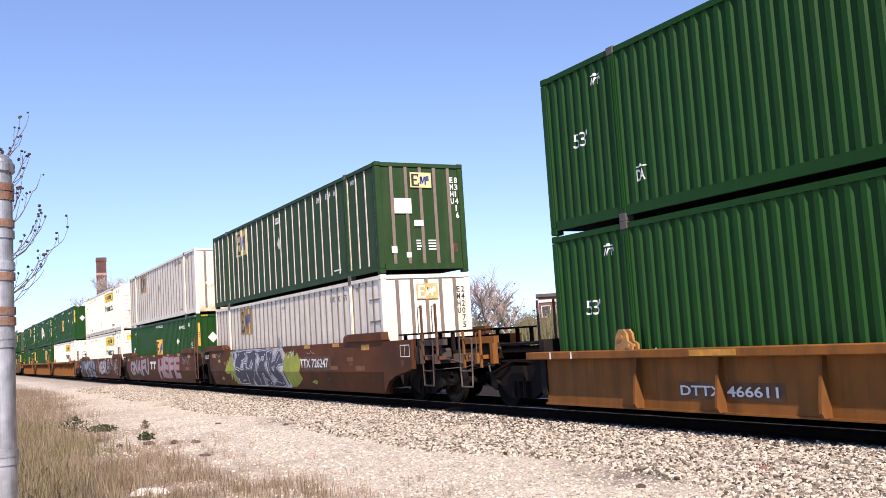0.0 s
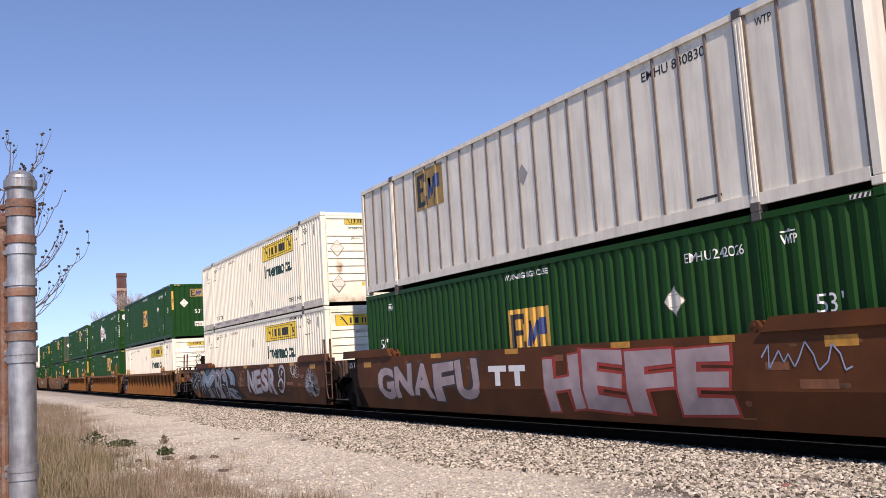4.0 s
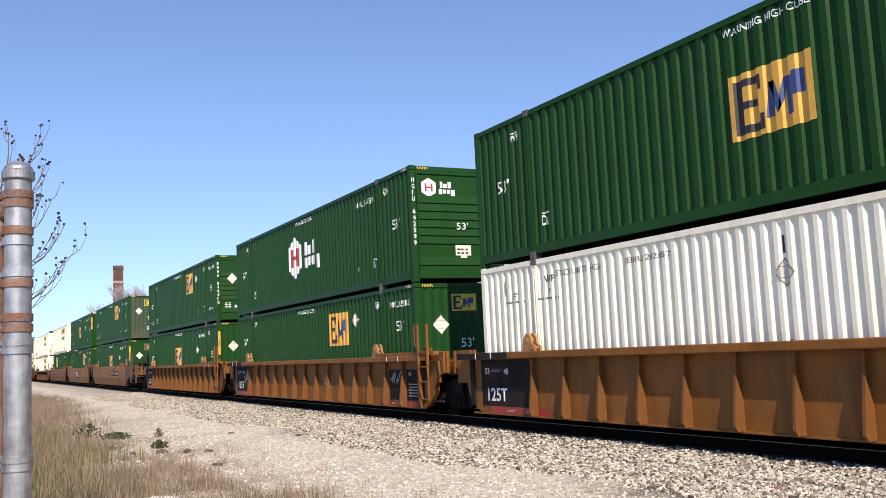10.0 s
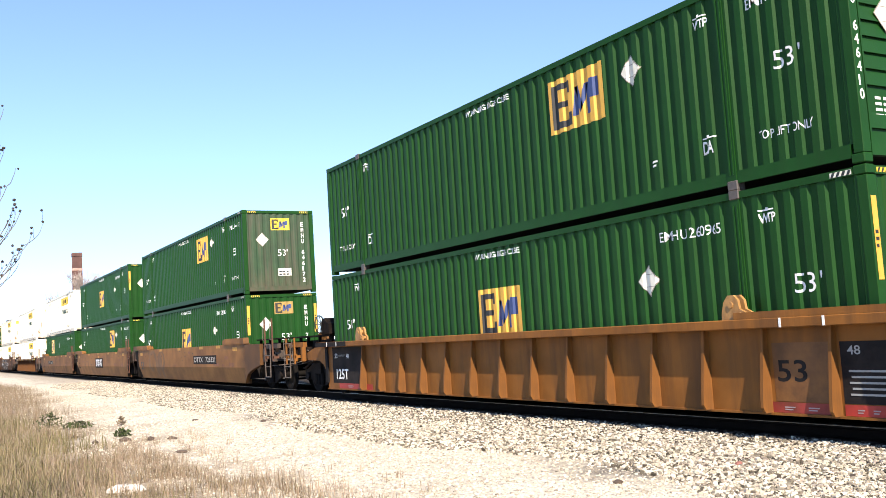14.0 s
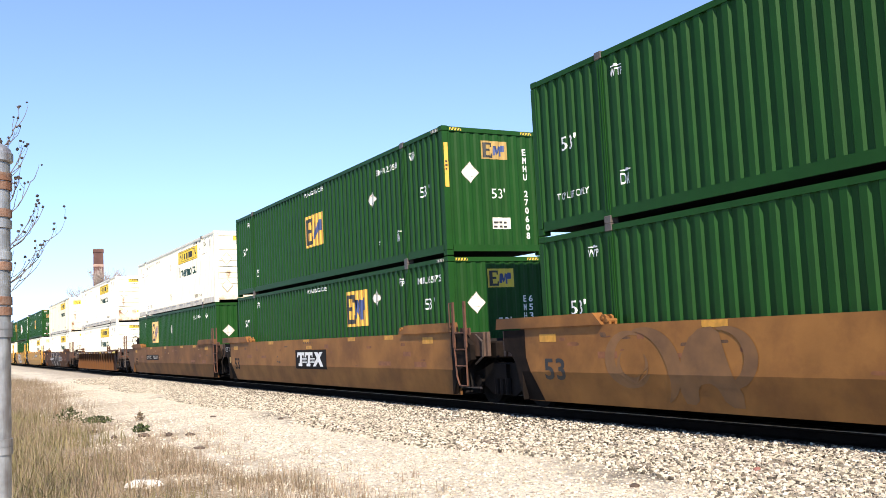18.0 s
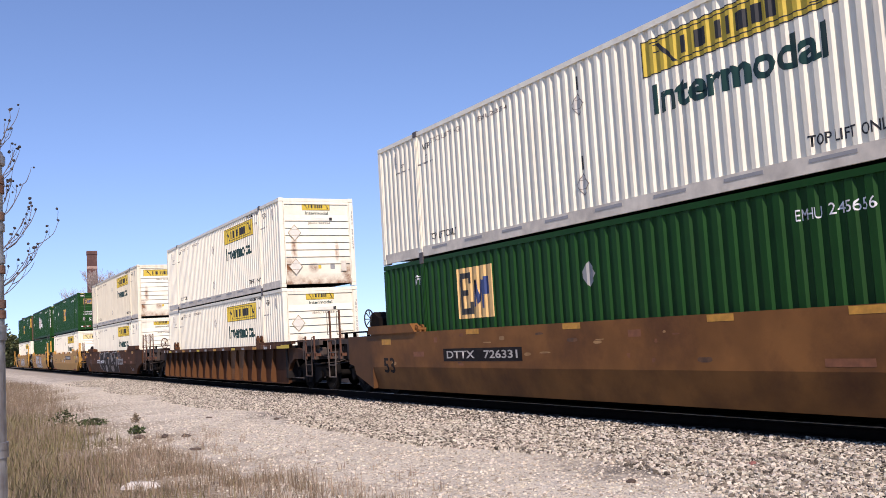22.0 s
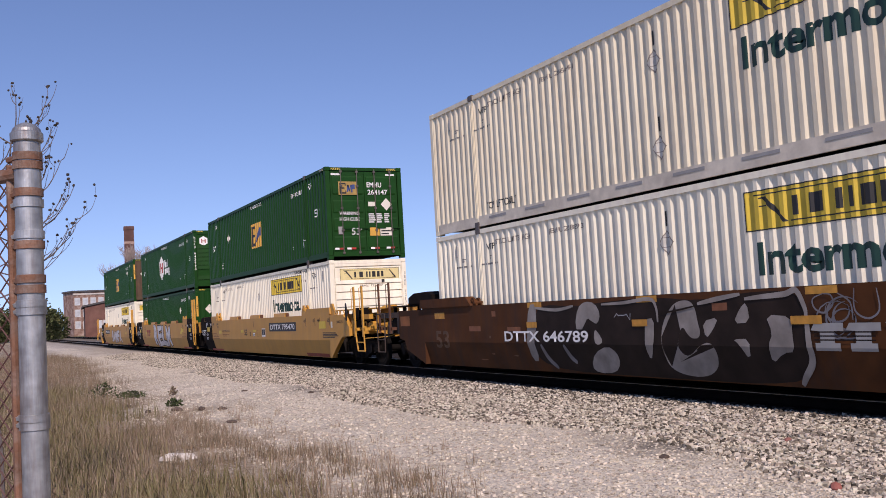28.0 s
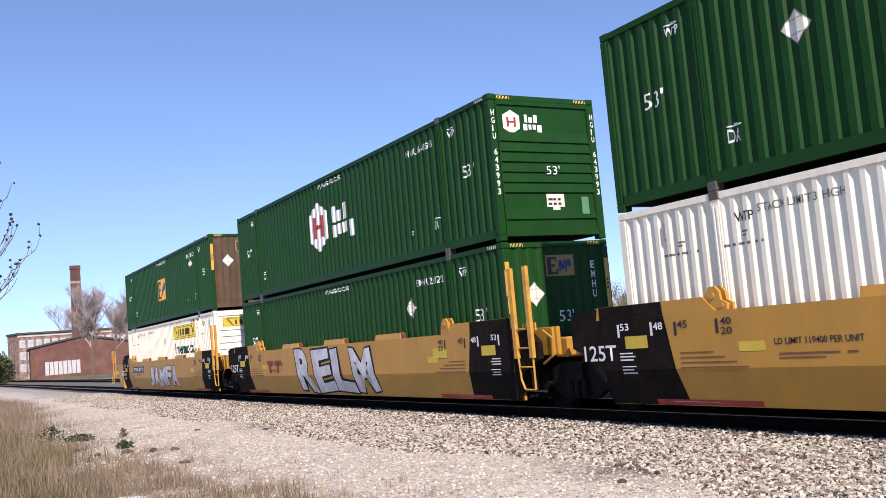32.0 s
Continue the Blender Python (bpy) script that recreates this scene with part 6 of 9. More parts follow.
c, y = couple("D", well_car("smooth", BROWN_CAR, "brown smooth-sided well car with silver graffiti", "joint", "coupler"))
CHEEK = lambda z: -0.247
car_mark("spray_cloud", flat(smooth([(-16.56, 0.3), (-15.6, 0.22), (-9.0, 0.22), (-8.7, 0.32), (-9.4, 0.55), (-9.6, 0.9), (-9.75, 1.2), (-10.4, 1.5), (-13.2, 1.5), (-14.8, 1.51), (-16.56, 1.51)], 2)), G_BLACK, c, y, 0.002, "black sprayed background")
car_mark("spray_cloud", flat(smooth([(-8.3, 0.5), (-7.6, 0.34), (-6.4, 0.36), (-5.0, 0.33), (-4.2, 0.46), (-3.3, 0.42), (-3.15, 0.9), (-3.3, 1.36), (-4.2, 1.42), (-5.6, 1.44), (-7.2, 1.42), (-8.3, 1.44), (-8.45, 1.0)], 2)), G_SMOKE, c, y, 0.002, "dark halo of overspray")
car_mark("spray_cloud", flat(smooth([(-17.95, 0.62), (-17.3, 0.55), (-16.6, 0.5), (-16.6, 1.4), (-17.2, 1.42), (-18.0, 1.3)], 2)), G_BLACK, c, CHEEK, 0.002, "black sprayed background")
piece(c, y, 0, 0, [          # broad forms of the first word
    (G_TEAL, G_BLACK, [(-14.95, 1.22), (-14.6, 1.18), (-14.3, 1.3), (-14.1, 1.44), (-14.55, 1.49), (-14.95, 1.42)]),
    (G_AQUA, G_SILVER, [(-15.55, 1.5), (-15.18, 1.37), (-14.86, 1.18), (-14.49, 1.14), (-14.12, 1.3), (-13.74, 1.44), (-13.39, 1.44), (-13.21, 1.27), (-13.26, 1.05), (-13.62, .93), (-14.06, .76), (-14.55, .62), (-14.96, .83), (-15.26, .97)]),
    (G_AQUA, G_SILVER, [(-15.36, 1.37), (-15.5, 1.15), (-15.42, .83), (-15.31, .57), (-15.13, .49), (-15.21, .79), (-15.27, 1.19)]),
    (G_STEEL, G_SILVER, [(-14.94, .77), (-14.75, .62), (-14.52, .58), (-14.26, .64), (-14.09, .5), (-13.71, .23), (-14.77, .23), (-14.41, .34), (-14.73, .5)]),
], 0.022)
piece(c, y, 0, 0, [
    (G_MAUVE, G_SILVER, [(-13.14, 1.42), (-12.43, 1.4), (-12.32, 1.26), (-12.33, .75), (-12.05, .87), (-12.27, .64), (-12.19, .49), (-11.81, .23), (-12.93, .23), (-12.59, .45), (-12.87, .67), (-13.08, .73), (-13.17, .43), (-12.95, .3), (-13.06, .23), (-13.28, .34), (-13.28, .66)]),
    (G_BLACK, G_STEEL, [(-12.98, 1.12), (-12.72, 1.16), (-12.62, .96), (-12.85, .86)]),
    (G_BLACK, G_STEEL, [(-12.56, .98), (-12.42, 1.05), (-12.42, .78), (-12.6, .72)]),
    (G_MAUVE, G_SILVER, ribbon([(-12.26, .77), (-12.25, 1.16), (-12.0, 1.32), (-11.66, 1.31), (-11.38, 1.11), (-11.22, .84), (-11.19, .57), (-11.29, .25)], 0.22)),
], 0.022)
piece(c, y, 0, 0, [
    (G_AQUA, G_SILVER, [(-12.07, 1.15), (-11.74, 1.18), (-11.41, 1.01), (-11.47, .9), (-11.86, .96)]),
    (G_AQUA, G_SILVER, [(-11.12, 1.36), (-10.35, 1.3), (-9.95, 1.04), (-10.06, .7), (-10.3, .86), (-10.66, .79), (-10.7, 1.1)]),
    (G_BLACK, G_BLACK, [(-10.95, 1.2), (-10.62, 1.12), (-10.4, .92), (-10.62, .9), (-10.84, 1.06)]),
    (G_AQUA, G_SILVER, [(-11.45, 1.41), (-11.03, 1.41), (-10.64, 1.3), (-10.45, 1.07), (-10.34, .78), (-10.62, .87), (-10.78, 1.11)]),
    (G_AQUA, G_SILVER, [(-11.11, .68), (-10.35, .64), (-9.59, .49), (-10.37, .49), (-9.26, .23), (-10.98, .26)]),
    (G_BLACK, G_STEEL, ribbon([(-11.0, .56), (-10.6, .5), (-10.2, .36), (-9.8, .3)], 0.07)),
], 0.022)
for n, (m, w, line) in enumerate((
        (G_STEEL, 0.13, [(-16.57, 1.32), (-16.19, 1.28), (-15.9, 1.1), (-15.77, .91), (-15.77, .68), (-16.1, .26)]),
        (D_WHITE, 0.03, [(-16.5, .55), (-16.52, .8), (-16.36, .98), (-16.1, .96)]),
        (G_SILVER, 0.035, [(-16.45, 1.16), (-16.25, 1.14), (-16.06, .98), (-16.02, .74), (-16.2, .5)]),
        (D_WHITE, 0.028, [(-15.66, 1.42), (-15.58, 1.1), (-15.6, .7), (-15.5, .36)]),
        (D_WHITE, 0.028, [(-14.9, 1.04), (-14.5, .88), (-14.1, 1.06), (-13.7, 1.2), (-13.4, 1.16)]),
        (G_SILVER, 0.03, [(-13.66, .78), (-13.5, .5), (-13.55, .3)]),
        (G_STEEL, 0.06, [(-14.0, .66), (-13.7, .56), (-13.52, .36)]),
        (D_WHITE, 0.028, [(-13.05, 1.3), (-12.7, 1.28), (-12.5, 1.14)]),
        (D_WHITE, 0.028, [(-11.9, .8), (-11.6, .76), (-11.44, .5), (-11.5, .26)]),
        (G_STEEL, 0.08, [(-11.95, .72), (-11.72, .6), (-11.62, .4), (-11.66, .25)]),
        (D_WHITE, 0.03, [(-10.9, 1.49), (-10.75, 1.38), (-10.62, 1.48), (-10.5, 1.36)]))):
    car_mark("spray_stroke", flat(ribbon(line, w)), m, c, y, 0.0125 + 0.0004 * n)
for n, (m, w, line) in enumerate((
        (G_STEEL, 0.12, [(-17.6, .69), (-17.32, .92), (-16.94, 1.06), (-16.68, 1.21), (-16.74, 1.31), (-17.12, 1.2)]),
        (D_WHITE, 0.03, [(-17.3, .62), (-17.0, .74), (-16.86, .9)]),
        (G_SILVER, 0.03, [(-16.98, .6), (-16.75, .68), (-16.62, .86)]),
        (G_SILVER, 0.03, [(-17.42, 1.3), (-17.2, 1.36), (-16.9, 1.38)]))):
    car_mark("spray_stroke", flat(ribbon(line, w)), m, c, CHEEK, 0.004 + 0.0004 * n)
car_mark("tag_field", rects((-18.0, -17.62, 0.80, 1.19)), G_SOOT, c, CHEEK, 0.0035, "dark tagged patch")
scrawl(c, CHEEK, -17.98, -17.64, 0.84, 1.16, D_WHITE, 61, 15, 0.022)
spray(c, y, "NESR", -8.1, -4.5, 0.46, 1.40, G_SILVER, G_DULLRED, 14)
piece(c, y, 0, 0, [(G_SMOKE, G_SMOKE, [(-4.25, 0.75), (-4.05, 0.52), (-3.6, 0.55), (-3.42, 0.9), (-3.5, 1.3), (-3.75, 1.43), (-4.1, 1.35), (-4.05, 1.05)])], 0.05)
for n, line in enumerate(([(-3.95, 1.0), (-4.12, 1.2), (-4.0, 1.38), (-3.72, 1.42), (-3.5, 1.28), (-3.46, 1.0), (-3.6, 0.72), (-3.95, 0.55)], [(-4.2, 0.72), (-4.1, 0.92), (-3.86, 0.98), (-3.68, 0.84), (-3.76, 0.64), (-4.0, 0.56), (-4.2, 0.66)], [(-3.86, 1.1), (-3.8, 1.24), (-3.68, 1.22)])):
    car_mark("spray_stroke", flat(ribbon(line, 0.11)), G_SILVER, c, y, 0.007 + 0.0005 * n)
scuffs(c, y, 9, 6, (SCUFF_DARK, SCUFF_RED))
tangle(c, y, -0.75, 0.86, 0.55, 0.32, (G_STEEL, G_SILVER, G_BLACK, G_HAZE, G_SILVER), 4, 56, 0.85)
tangle(c, y, -2.3, 1.3, 0.4, 0.1, (D_WHITE,), 6, 8, 0.35)
tangle(c, y, -9.0, 1.05, 0.35, 0.25, (G_RUSTLINE,), 16, 9, 0.5)

# e: yellow ribbed set of three
load("E", white_box("JBHU 262657", "white corrugated container under a green one", holders=False), green_box("EMHU 263890", EMP_LABEL + " and strip-edged end", strip=True))
c, y = couple("E", well_car("ribbed", YELLOW_CAR, "weathered yellow ribbed well car with red-banded foot", "coupler", "joint", YELLOW_CAR))


STENCIL_RED = mat("worn_red_stencil", (0.26, 0.032, 0.022), 0.65, var=0.25, scale=5, dirt=(0.12, 0.04, 0.015), dirt_amt=0.7, dirt_scale=4)
STENCIL_BROWN = mat("worn_brown_stencil_field", (0.15, 0.062, 0.017), 0.7, var=0.3, scale=3, dirt=(0.24, 0.10, 0.022), dirt_amt=0.8, dirt_scale=4)
FAINT = mat("faint_weathered_lettering", (0.21, 0.15, 0.10), 0.7, var=0.25, scale=9)


def ribbed_stencils(c, y, sooty=True, length_mark=True):
    a, b = -16.24, -14.36
    car_mark("stencil_panel", rects((a, b, 0.34, 1.28)), GRIME, c, y, 0.003, "black stencil panel")
    car_mark("lettering", letters("53", a + 0.16, 0.99, 0.12, 0.17, 0.01), D_WHITE, c, y)
    car_mark("small_writing", bars(a + 0.40, a + 0.86, 1.04, 1.09, 2, 1), D_GREY, c, y)
    car_mark("lettering", letters("48", a + 0.90, 0.98, 0.12, 0.17, 0.01), D_WHITE, c, y)
    car_mark("lettering", letters("125T", -16.0, 0.44, 0.27, 0.76, 0.02), D_WHITE, c, y)
    for u, v, m in ((-15.85, -13.80, D_RED), (-1.75, -0.68, STENCIL_RED), (-0.56, 0.05, D_RED if sooty else STENCIL_RED)):
        car_mark("stencil_band", rects((u, v, 0.205, 0.34)), m, c, y, 0.006, "red stencil band")
        for k in (0.28, 0.62):
            car_mark("small_writing", bars(u + k * (v - u), u + (k + 0.16) * (v - u), 0.24, 0.30, 2, 1), G_PINK, c, y, 0.009)
    for u, v, black in ((-1.58, -0.68, not length_mark), (-0.56, 0.32, sooty)):
        car_mark("stencil_panel", rects((u, v, 0.35, 1.10)), GRIME if black else STENCIL_BROWN, c, y, 0.003, "black stencil panel" if black else "brown worn stencil panel")
    if length_mark:
        car_mark("lettering", letters("53", -1.52, 0.60, 0.28, 0.46, 0.012), GRIME, c, y)
    if sooty:
        car_mark("lettering", letters("48", -0.46, 0.94, 0.11, 0.18, 0.01), D_GREY, c, y)
        car_mark("lettering", letters("53", 0.06, 0.94, 0.11, 0.18, 0.01), D_GREY, c, y)
    for k in range(5):
        car_mark("small_writing", rects((-0.46 + 0.03 * (k % 2), 0.22 - 0.07 * ((k * 2) % 3), 0.45 + 0.07 * k, 0.475 + 0.07 * k)), D_GREY if sooty else SCUFF_DARK, c, y, 0.008)
    part("end_post", boxes((0.34, 0.44, -0.20, -0.055, 0.20, 1.30)), YELLOW_CAR, c)


ribbed_stencils(c, y, False)
car_mark("number_panel", rects((-4.50, -3.06, 0.74, 0.98)), STENCIL_BROWN, c, y, 0.005, "brown number panel")
car_mark("lettering", letters("DTTX 788906", -4.44, 0.79, 0.15, 1.32, 0.02), FAINT, c, y, 0.008)
load("F", green_box("EMHU 652336", EMP_LABEL + ", lower", -5.98, 1.52, placard=(-3.9, 2.2), kind=3), green_box("HGIU 642599", "dark green container with white hexagon emblem and ribbed end", hub=True, placard=None))
c, y = couple("F", well_car("ribbed", YELLOW_CAR, "weathered yellow ribbed well car with small graffiti", rail=YELLOW_CAR))
ribbed_stencils(c, y, length_mark=False)
scrawl(c, y, -15.15, -14.35, 0.62, 1.2, D_WHITE, 7, 14, 0.02)
scrawl(c, y, -15.0, -14.2, 0.5, 1.0, G_SILVER, 8, 10, 0.02)
tangle(c, y, -5.9, 0.8, 0.2, 0.28, (G_SILVER, D_WHITE), 9, 10, 0.4)
scrawl(c, y, -1.5, -0.75, 0.7, 1.08, G_SILVER, 10, 14)
load("G", green_box("EMHU 260965", EMP_LABEL + " and strip-edged end, lower", strip=True), green_box("EMHU 646410", "dark green container with ribbed end and number down its post", -6.03, 1.62, end="ribbed", placard=(-3.9, 2.2), kind=2))
c, y = couple("G", well_car("ribbed", YELLOW_CAR, "weathered yellow ribbed well car with rusty ribs", "joint", "coupler", YELLOW_CAR))
ribbed_stencils(c, y)

TAN_SMEAR = mat("rubbed_brown_smear", (0.165, 0.08, 0.03), 0.7, var=0.25, scale=3, dirt=(0.235, 0.11, 0.031), dirt_amt=0.7, dirt_scale=2.5)
# h: tan smooth set of three
load("H", green_box("EMHU 270061", EMP_LABEL + " and strip-edged end, lower", strip=True), green_box("EMHU 646172", EMP_LABEL + " and dirty end", -5.97, 1.60, placard=(-3.87, 2.2), kind=2, end_paint=DIRTY_GREEN))
c, y = couple("H", well_car("smooth", TAN_CAR, "faded tan smooth-sided well car with number panel", "coupler", "joint"))
scuffs(c, y, 16, 1, (SCUFF_DARK, SCUFF_RED, SCUFF_RED), 0.75)
plate(c, y, "DTTX   726331", -6.1, -2.9, 0.86, 1.18, GRIME)
piece(c, y, -14.5, 0.24, [
    (TAN_SMEAR, TAN_SMEAR, crescent(0.95, 0.72, 0.46, 60, 330, 0.2)),
    (TAN_SMEAR, TAN_SMEAR, crescent(1.05, 0.62, 0.30, 130, 400, 0.12)),
    (TAN_SMEAR, TAN_SMEAR, crescent(1.35, 0.6, 0.62, -60, 110, 0.26)),
    (TAN_SMEAR, TAN_SMEAR, [(2.0, 0.08), (2.1, 0.7), (2.4, 1.15), (2.9, 1.2), (3.0, 0.8), (3.3, 0.05), (2.9, 0.05), (2.75, 0.4), (2.4, 0.35), (2.35, 0.05)]),
    (TAN_SMEAR, TAN_SMEAR, crescent(3.05, 0.75, 0.44, -120, 110, 0.2)),
], 0.0)
car_mark("lettering", letters("53", -15.85, 0.60, 0.38, 0.62, 0.02), D_BLACK, c, y)
load("I", green_box("EMHU 653725", EMP_LABEL + ", lower", -5.9, 1.52, placard=(-3.85, 2.2), kind=3), green_box("EMHU 270608", EMP_LABEL + " and strip-edged end", strip=True))
c, y = couple("I", well_car("smooth", TAN_CAR, "faded tan smooth-sided well car with black brand panel"))
scuffs(c, y, 9, 2, (SCUFF_DARK, SCUFF_RED, SCUFF_RED), 0.75)
car_mark("number_panel", rects((-9.32, -6.78, 0.66, 1.22)), GRIME, c, y, 0.005, "black brand panel")
for u in (-9.10, -8.42):
    car_mark("brand_stroke", flat([(u - 0.06, 1.0), (u + 0.02, 1.0), (u + 0.04, 1.06), (u + 0.2, 1.06), (u + 0.14, 0.82), (u + 0.06, 0.82), (u + 0.04, 0.74), (u + 0.36, 0.74), (u + 0.38, 0.82), (u + 0.32, 0.82), (u + 0.38, 1.06), (u + 0.5, 1.06), (u + 0.5, 1.0), (u + 0.56, 1.0), (u + 0.58, 1.15), (u - 0.03, 1.15)]), D_WHITE, c, y, 0.008, "white slab-shaped stroke")
car_mark("brand_stroke", flat([(-7.85, 0.74), (-7.62, 0.74), (-7.05, 1.15), (-7.30, 1.15)]), D_WHITE, c, y, 0.008, "white slanted stroke")
car_mark("brand_stroke", flat([(-7.25, 0.74), (-7.02, 0.74), (-7.45, 1.15), (-7.72, 1.15)]), D_WHITE, c, y, 0.0086, "white slanted stroke")
for w in (0.84, 0.88, 0.92, 0.96):
    for u, v in ((-8.75, -8.34), (-8.06, -7.68)):
        car_mark("brand_stripe", rects((u, v, w, w + 0.018)), D_WHITE, c, y, 0.007, "thin white stripe")
car_mark("lettering", letters("125 T", -17.08, 1.22, 0.16, 0.55, 0.01), D_GREY, c, lambda z: -0.247)
car_mark("reflector_patch", rects((-16.545, -16.36, 0.80, 1.02)), D_DULL, c, y, 0.006, "dull yellow plate")
car_mark("lettering", letters("C", -11.1, 0.84, 0.2, 0.13, 0.01), D_BLACK, c, y)
car_mark("lettering", letters("53", -15.89, 0.58, 0.40, 0.60, 0.02), GRIME, c, y)
car_mark("reflector_patch", rects((-8.35, -7.9, 1.24, 1.34)), FADED_YELLOW, c, y, 0.010, "faded yellow reflector")
car_mark("small_writing", bars(-8.6, -7.7, 1.40, 1.46, 1, 6, 0.9), SCUFF_DARK, c, y)
load("J", green_box("EMHU 245656", "dark green container with bleached emblem under a white one", -12.6, 1.46, placard=None, kind=4), white_box("JBHU 283354", "white corrugated container with rust-stained foot", end_paint=SPOTTED_WHITE))
c, y = couple("J", well_car("smooth", SOILED_TAN_CAR, "faded tan smooth-sided well car with small number panel", "joint", "coupler"))
scuffs(c, y, 14, 3, (SCUFF_DARK, SCUFF_RED, SCUFF_PALE), 0.75)
plate(c, y, "DTTX   726331", -12.9, -9.9, 0.88, 1.14, GRIME)
car_mark("lettering", letters("53", -15.9, 0.60, 0.36, 0.6, 0.02), GRIME, c, y)

# k, l: two single cars
load("K", white_box("JBHU 295058", "white corrugated container with yellow brand board, lower", end_paint=SPOTTED_WHITE), white_box("JBHU 282254", "white container with heavy rust stains on its end", end_paint=RUSTY_WHITE))
c, y = couple("K", well_car("old_ribbed", OLD_RUST_CAR, "dark rusty ribbed well car with yellow reflectors", "coupler", "coupler"))
for i in range(13):
    u = -15.1 + 1.26 * i
    part("reflector", boxes((u, u + (0.42 if i % 2 == 0 else 0.3), -0.274, -0.27, 1.275, 1.355)), (D_YELLOW, D_GREY, FADED_YELLOW, D_GREY)[i % 4], c, ("yellow reflector", "grey reflector", "dull yellow reflector", "grey reflector")[i % 4])
for i in (3, 4):
    part("repaired_panel", boxes((-0.78 - (i + 1) * 1.03 + 0.03, -0.78 - i * 1.03 - 0.03, -0.059, -0.0555, 0.21, 1.26)), STENCIL_BROWN, c, "yellow-brown repainted panel")
part("reflector", boxes((0.42, 1.18, -0.274, -0.27, 1.275, 1.385)), D_YELLOW, c, "long yellow reflector")
load("L", white_box("JBHU 258893", "white corrugated container with yellow brand board, lower", big_end=False), white_box("JBHU 286641", "yellowed corrugated container with yellow brand board, upper", paint=CREAM, big_end=True, end_paint=RUSTY_WHITE))
c, y = couple("L", well_car("smooth", DARK_BROWN_CAR, "dark brown smooth-sided well car with black and silver graffiti", "coupler", "coupler"))
scuffs(c, y, 9, 7, (SCUFF_DARK, SCUFF_RED))
car_mark("spray_cloud", flat(smooth([(-11.75, 0.24), (-11.7, 0.9), (-11.6, 1.49), (-10.3, 1.40), (-9.5, 1.46), (-8.15, 1.50), (-7.2, 1.40), (-6.3, 1.49), (-5.35, 1.49), (-5.2, 1.15), (-5.2, 0.55), (-5.45, 0.215), (-8.0, 0.215)], 2)), G_SOOT, c, y, 0.002, "black sprayed letter forms")
piece(c, y, 0, 0, [          # pale paint left between the black strokes
    (G_ASH, G_SOOT, [(-11.86, 1.48), (-11.60, 1.49), (-11.62, 1.04), (-11.74, 0.83), (-11.69, 0.40), (-11.93, 0.39), (-12.0, 0.83)]),
    (G_ASH, G_SOOT, [(-10.24, 1.38), (-10.01, 1.49), (-9.72, 1.45), (-9.58, 1.26), (-9.68, 1.08), (-9.83, 1.13), (-9.96, 1.20), (-10.06, 1.08), (-10.22, 0.93), (-10.35, 1.05)]),
    (G_ASH, G_SOOT, [(-9.78, 1.01), (-9.66, 0.93), (-9.55, 0.79), (-9.69, 0.72), (-9.81, 0.78)]),
    (G_ASH, G_SOOT, [(-10.06, 0.34), (-9.86, 0.59), (-9.45, 0.72), (-9.23, 0.60), (-9.22, 0.41), (-9.42, 0.25), (-9.90, 0.23)]),
    (G_ASH, G_SOOT, [(-8.41, 1.15), (-8.19, 1.17), (-8.22, 0.84), (-8.29, 0.66), (-8.40, 0.48), (-8.46, 0.70)]),
], 0.0)
piece(c, y, 0, 0, [
    (G_ASH, G_SOOT, [(-7.81, 1.32), (-7.61, 1.42), (-7.36, 1.42), (-7.25, 1.30), (-7.22, 1.09), (-7.17, 0.93), (-7.24, 0.84), (-7.42, 0.86), (-7.56, 1.06), (-7.67, 0.84), (-7.69, 0.67), (-7.52, 0.55), (-7.19, 0.76), (-6.98, 0.80), (-6.88, 0.64), (-6.94, 0.40), (-7.25, 0.26), (-7.73, 0.28), (-8.01, 0.40), (-8.06, 0.66), (-8.04, 1.02)]),
    (G_ASH, G_SOOT, [(-7.12, 1.10), (-6.78, 1.16), (-6.91, 0.97), (-7.07, 0.84)]),
    (G_ASH, G_SOOT, [(-6.50, 1.06), (-6.35, 1.28), (-6.22, 1.36), (-6.18, 1.07)]),
    (G_ASH, G_SOOT, [(-6.54, 0.84), (-6.20, 0.85), (-6.27, 0.53), (-6.42, 0.78)]),
    (G_ASH, G_SOOT, [(-5.90, 1.18), (-5.44, 1.14), (-5.46, 0.92), (-5.44, 0.68), (-5.65, 0.66), (-5.88, 0.50), (-5.88, 0.77), (-5.79, 0.92)]),
], 0.0)
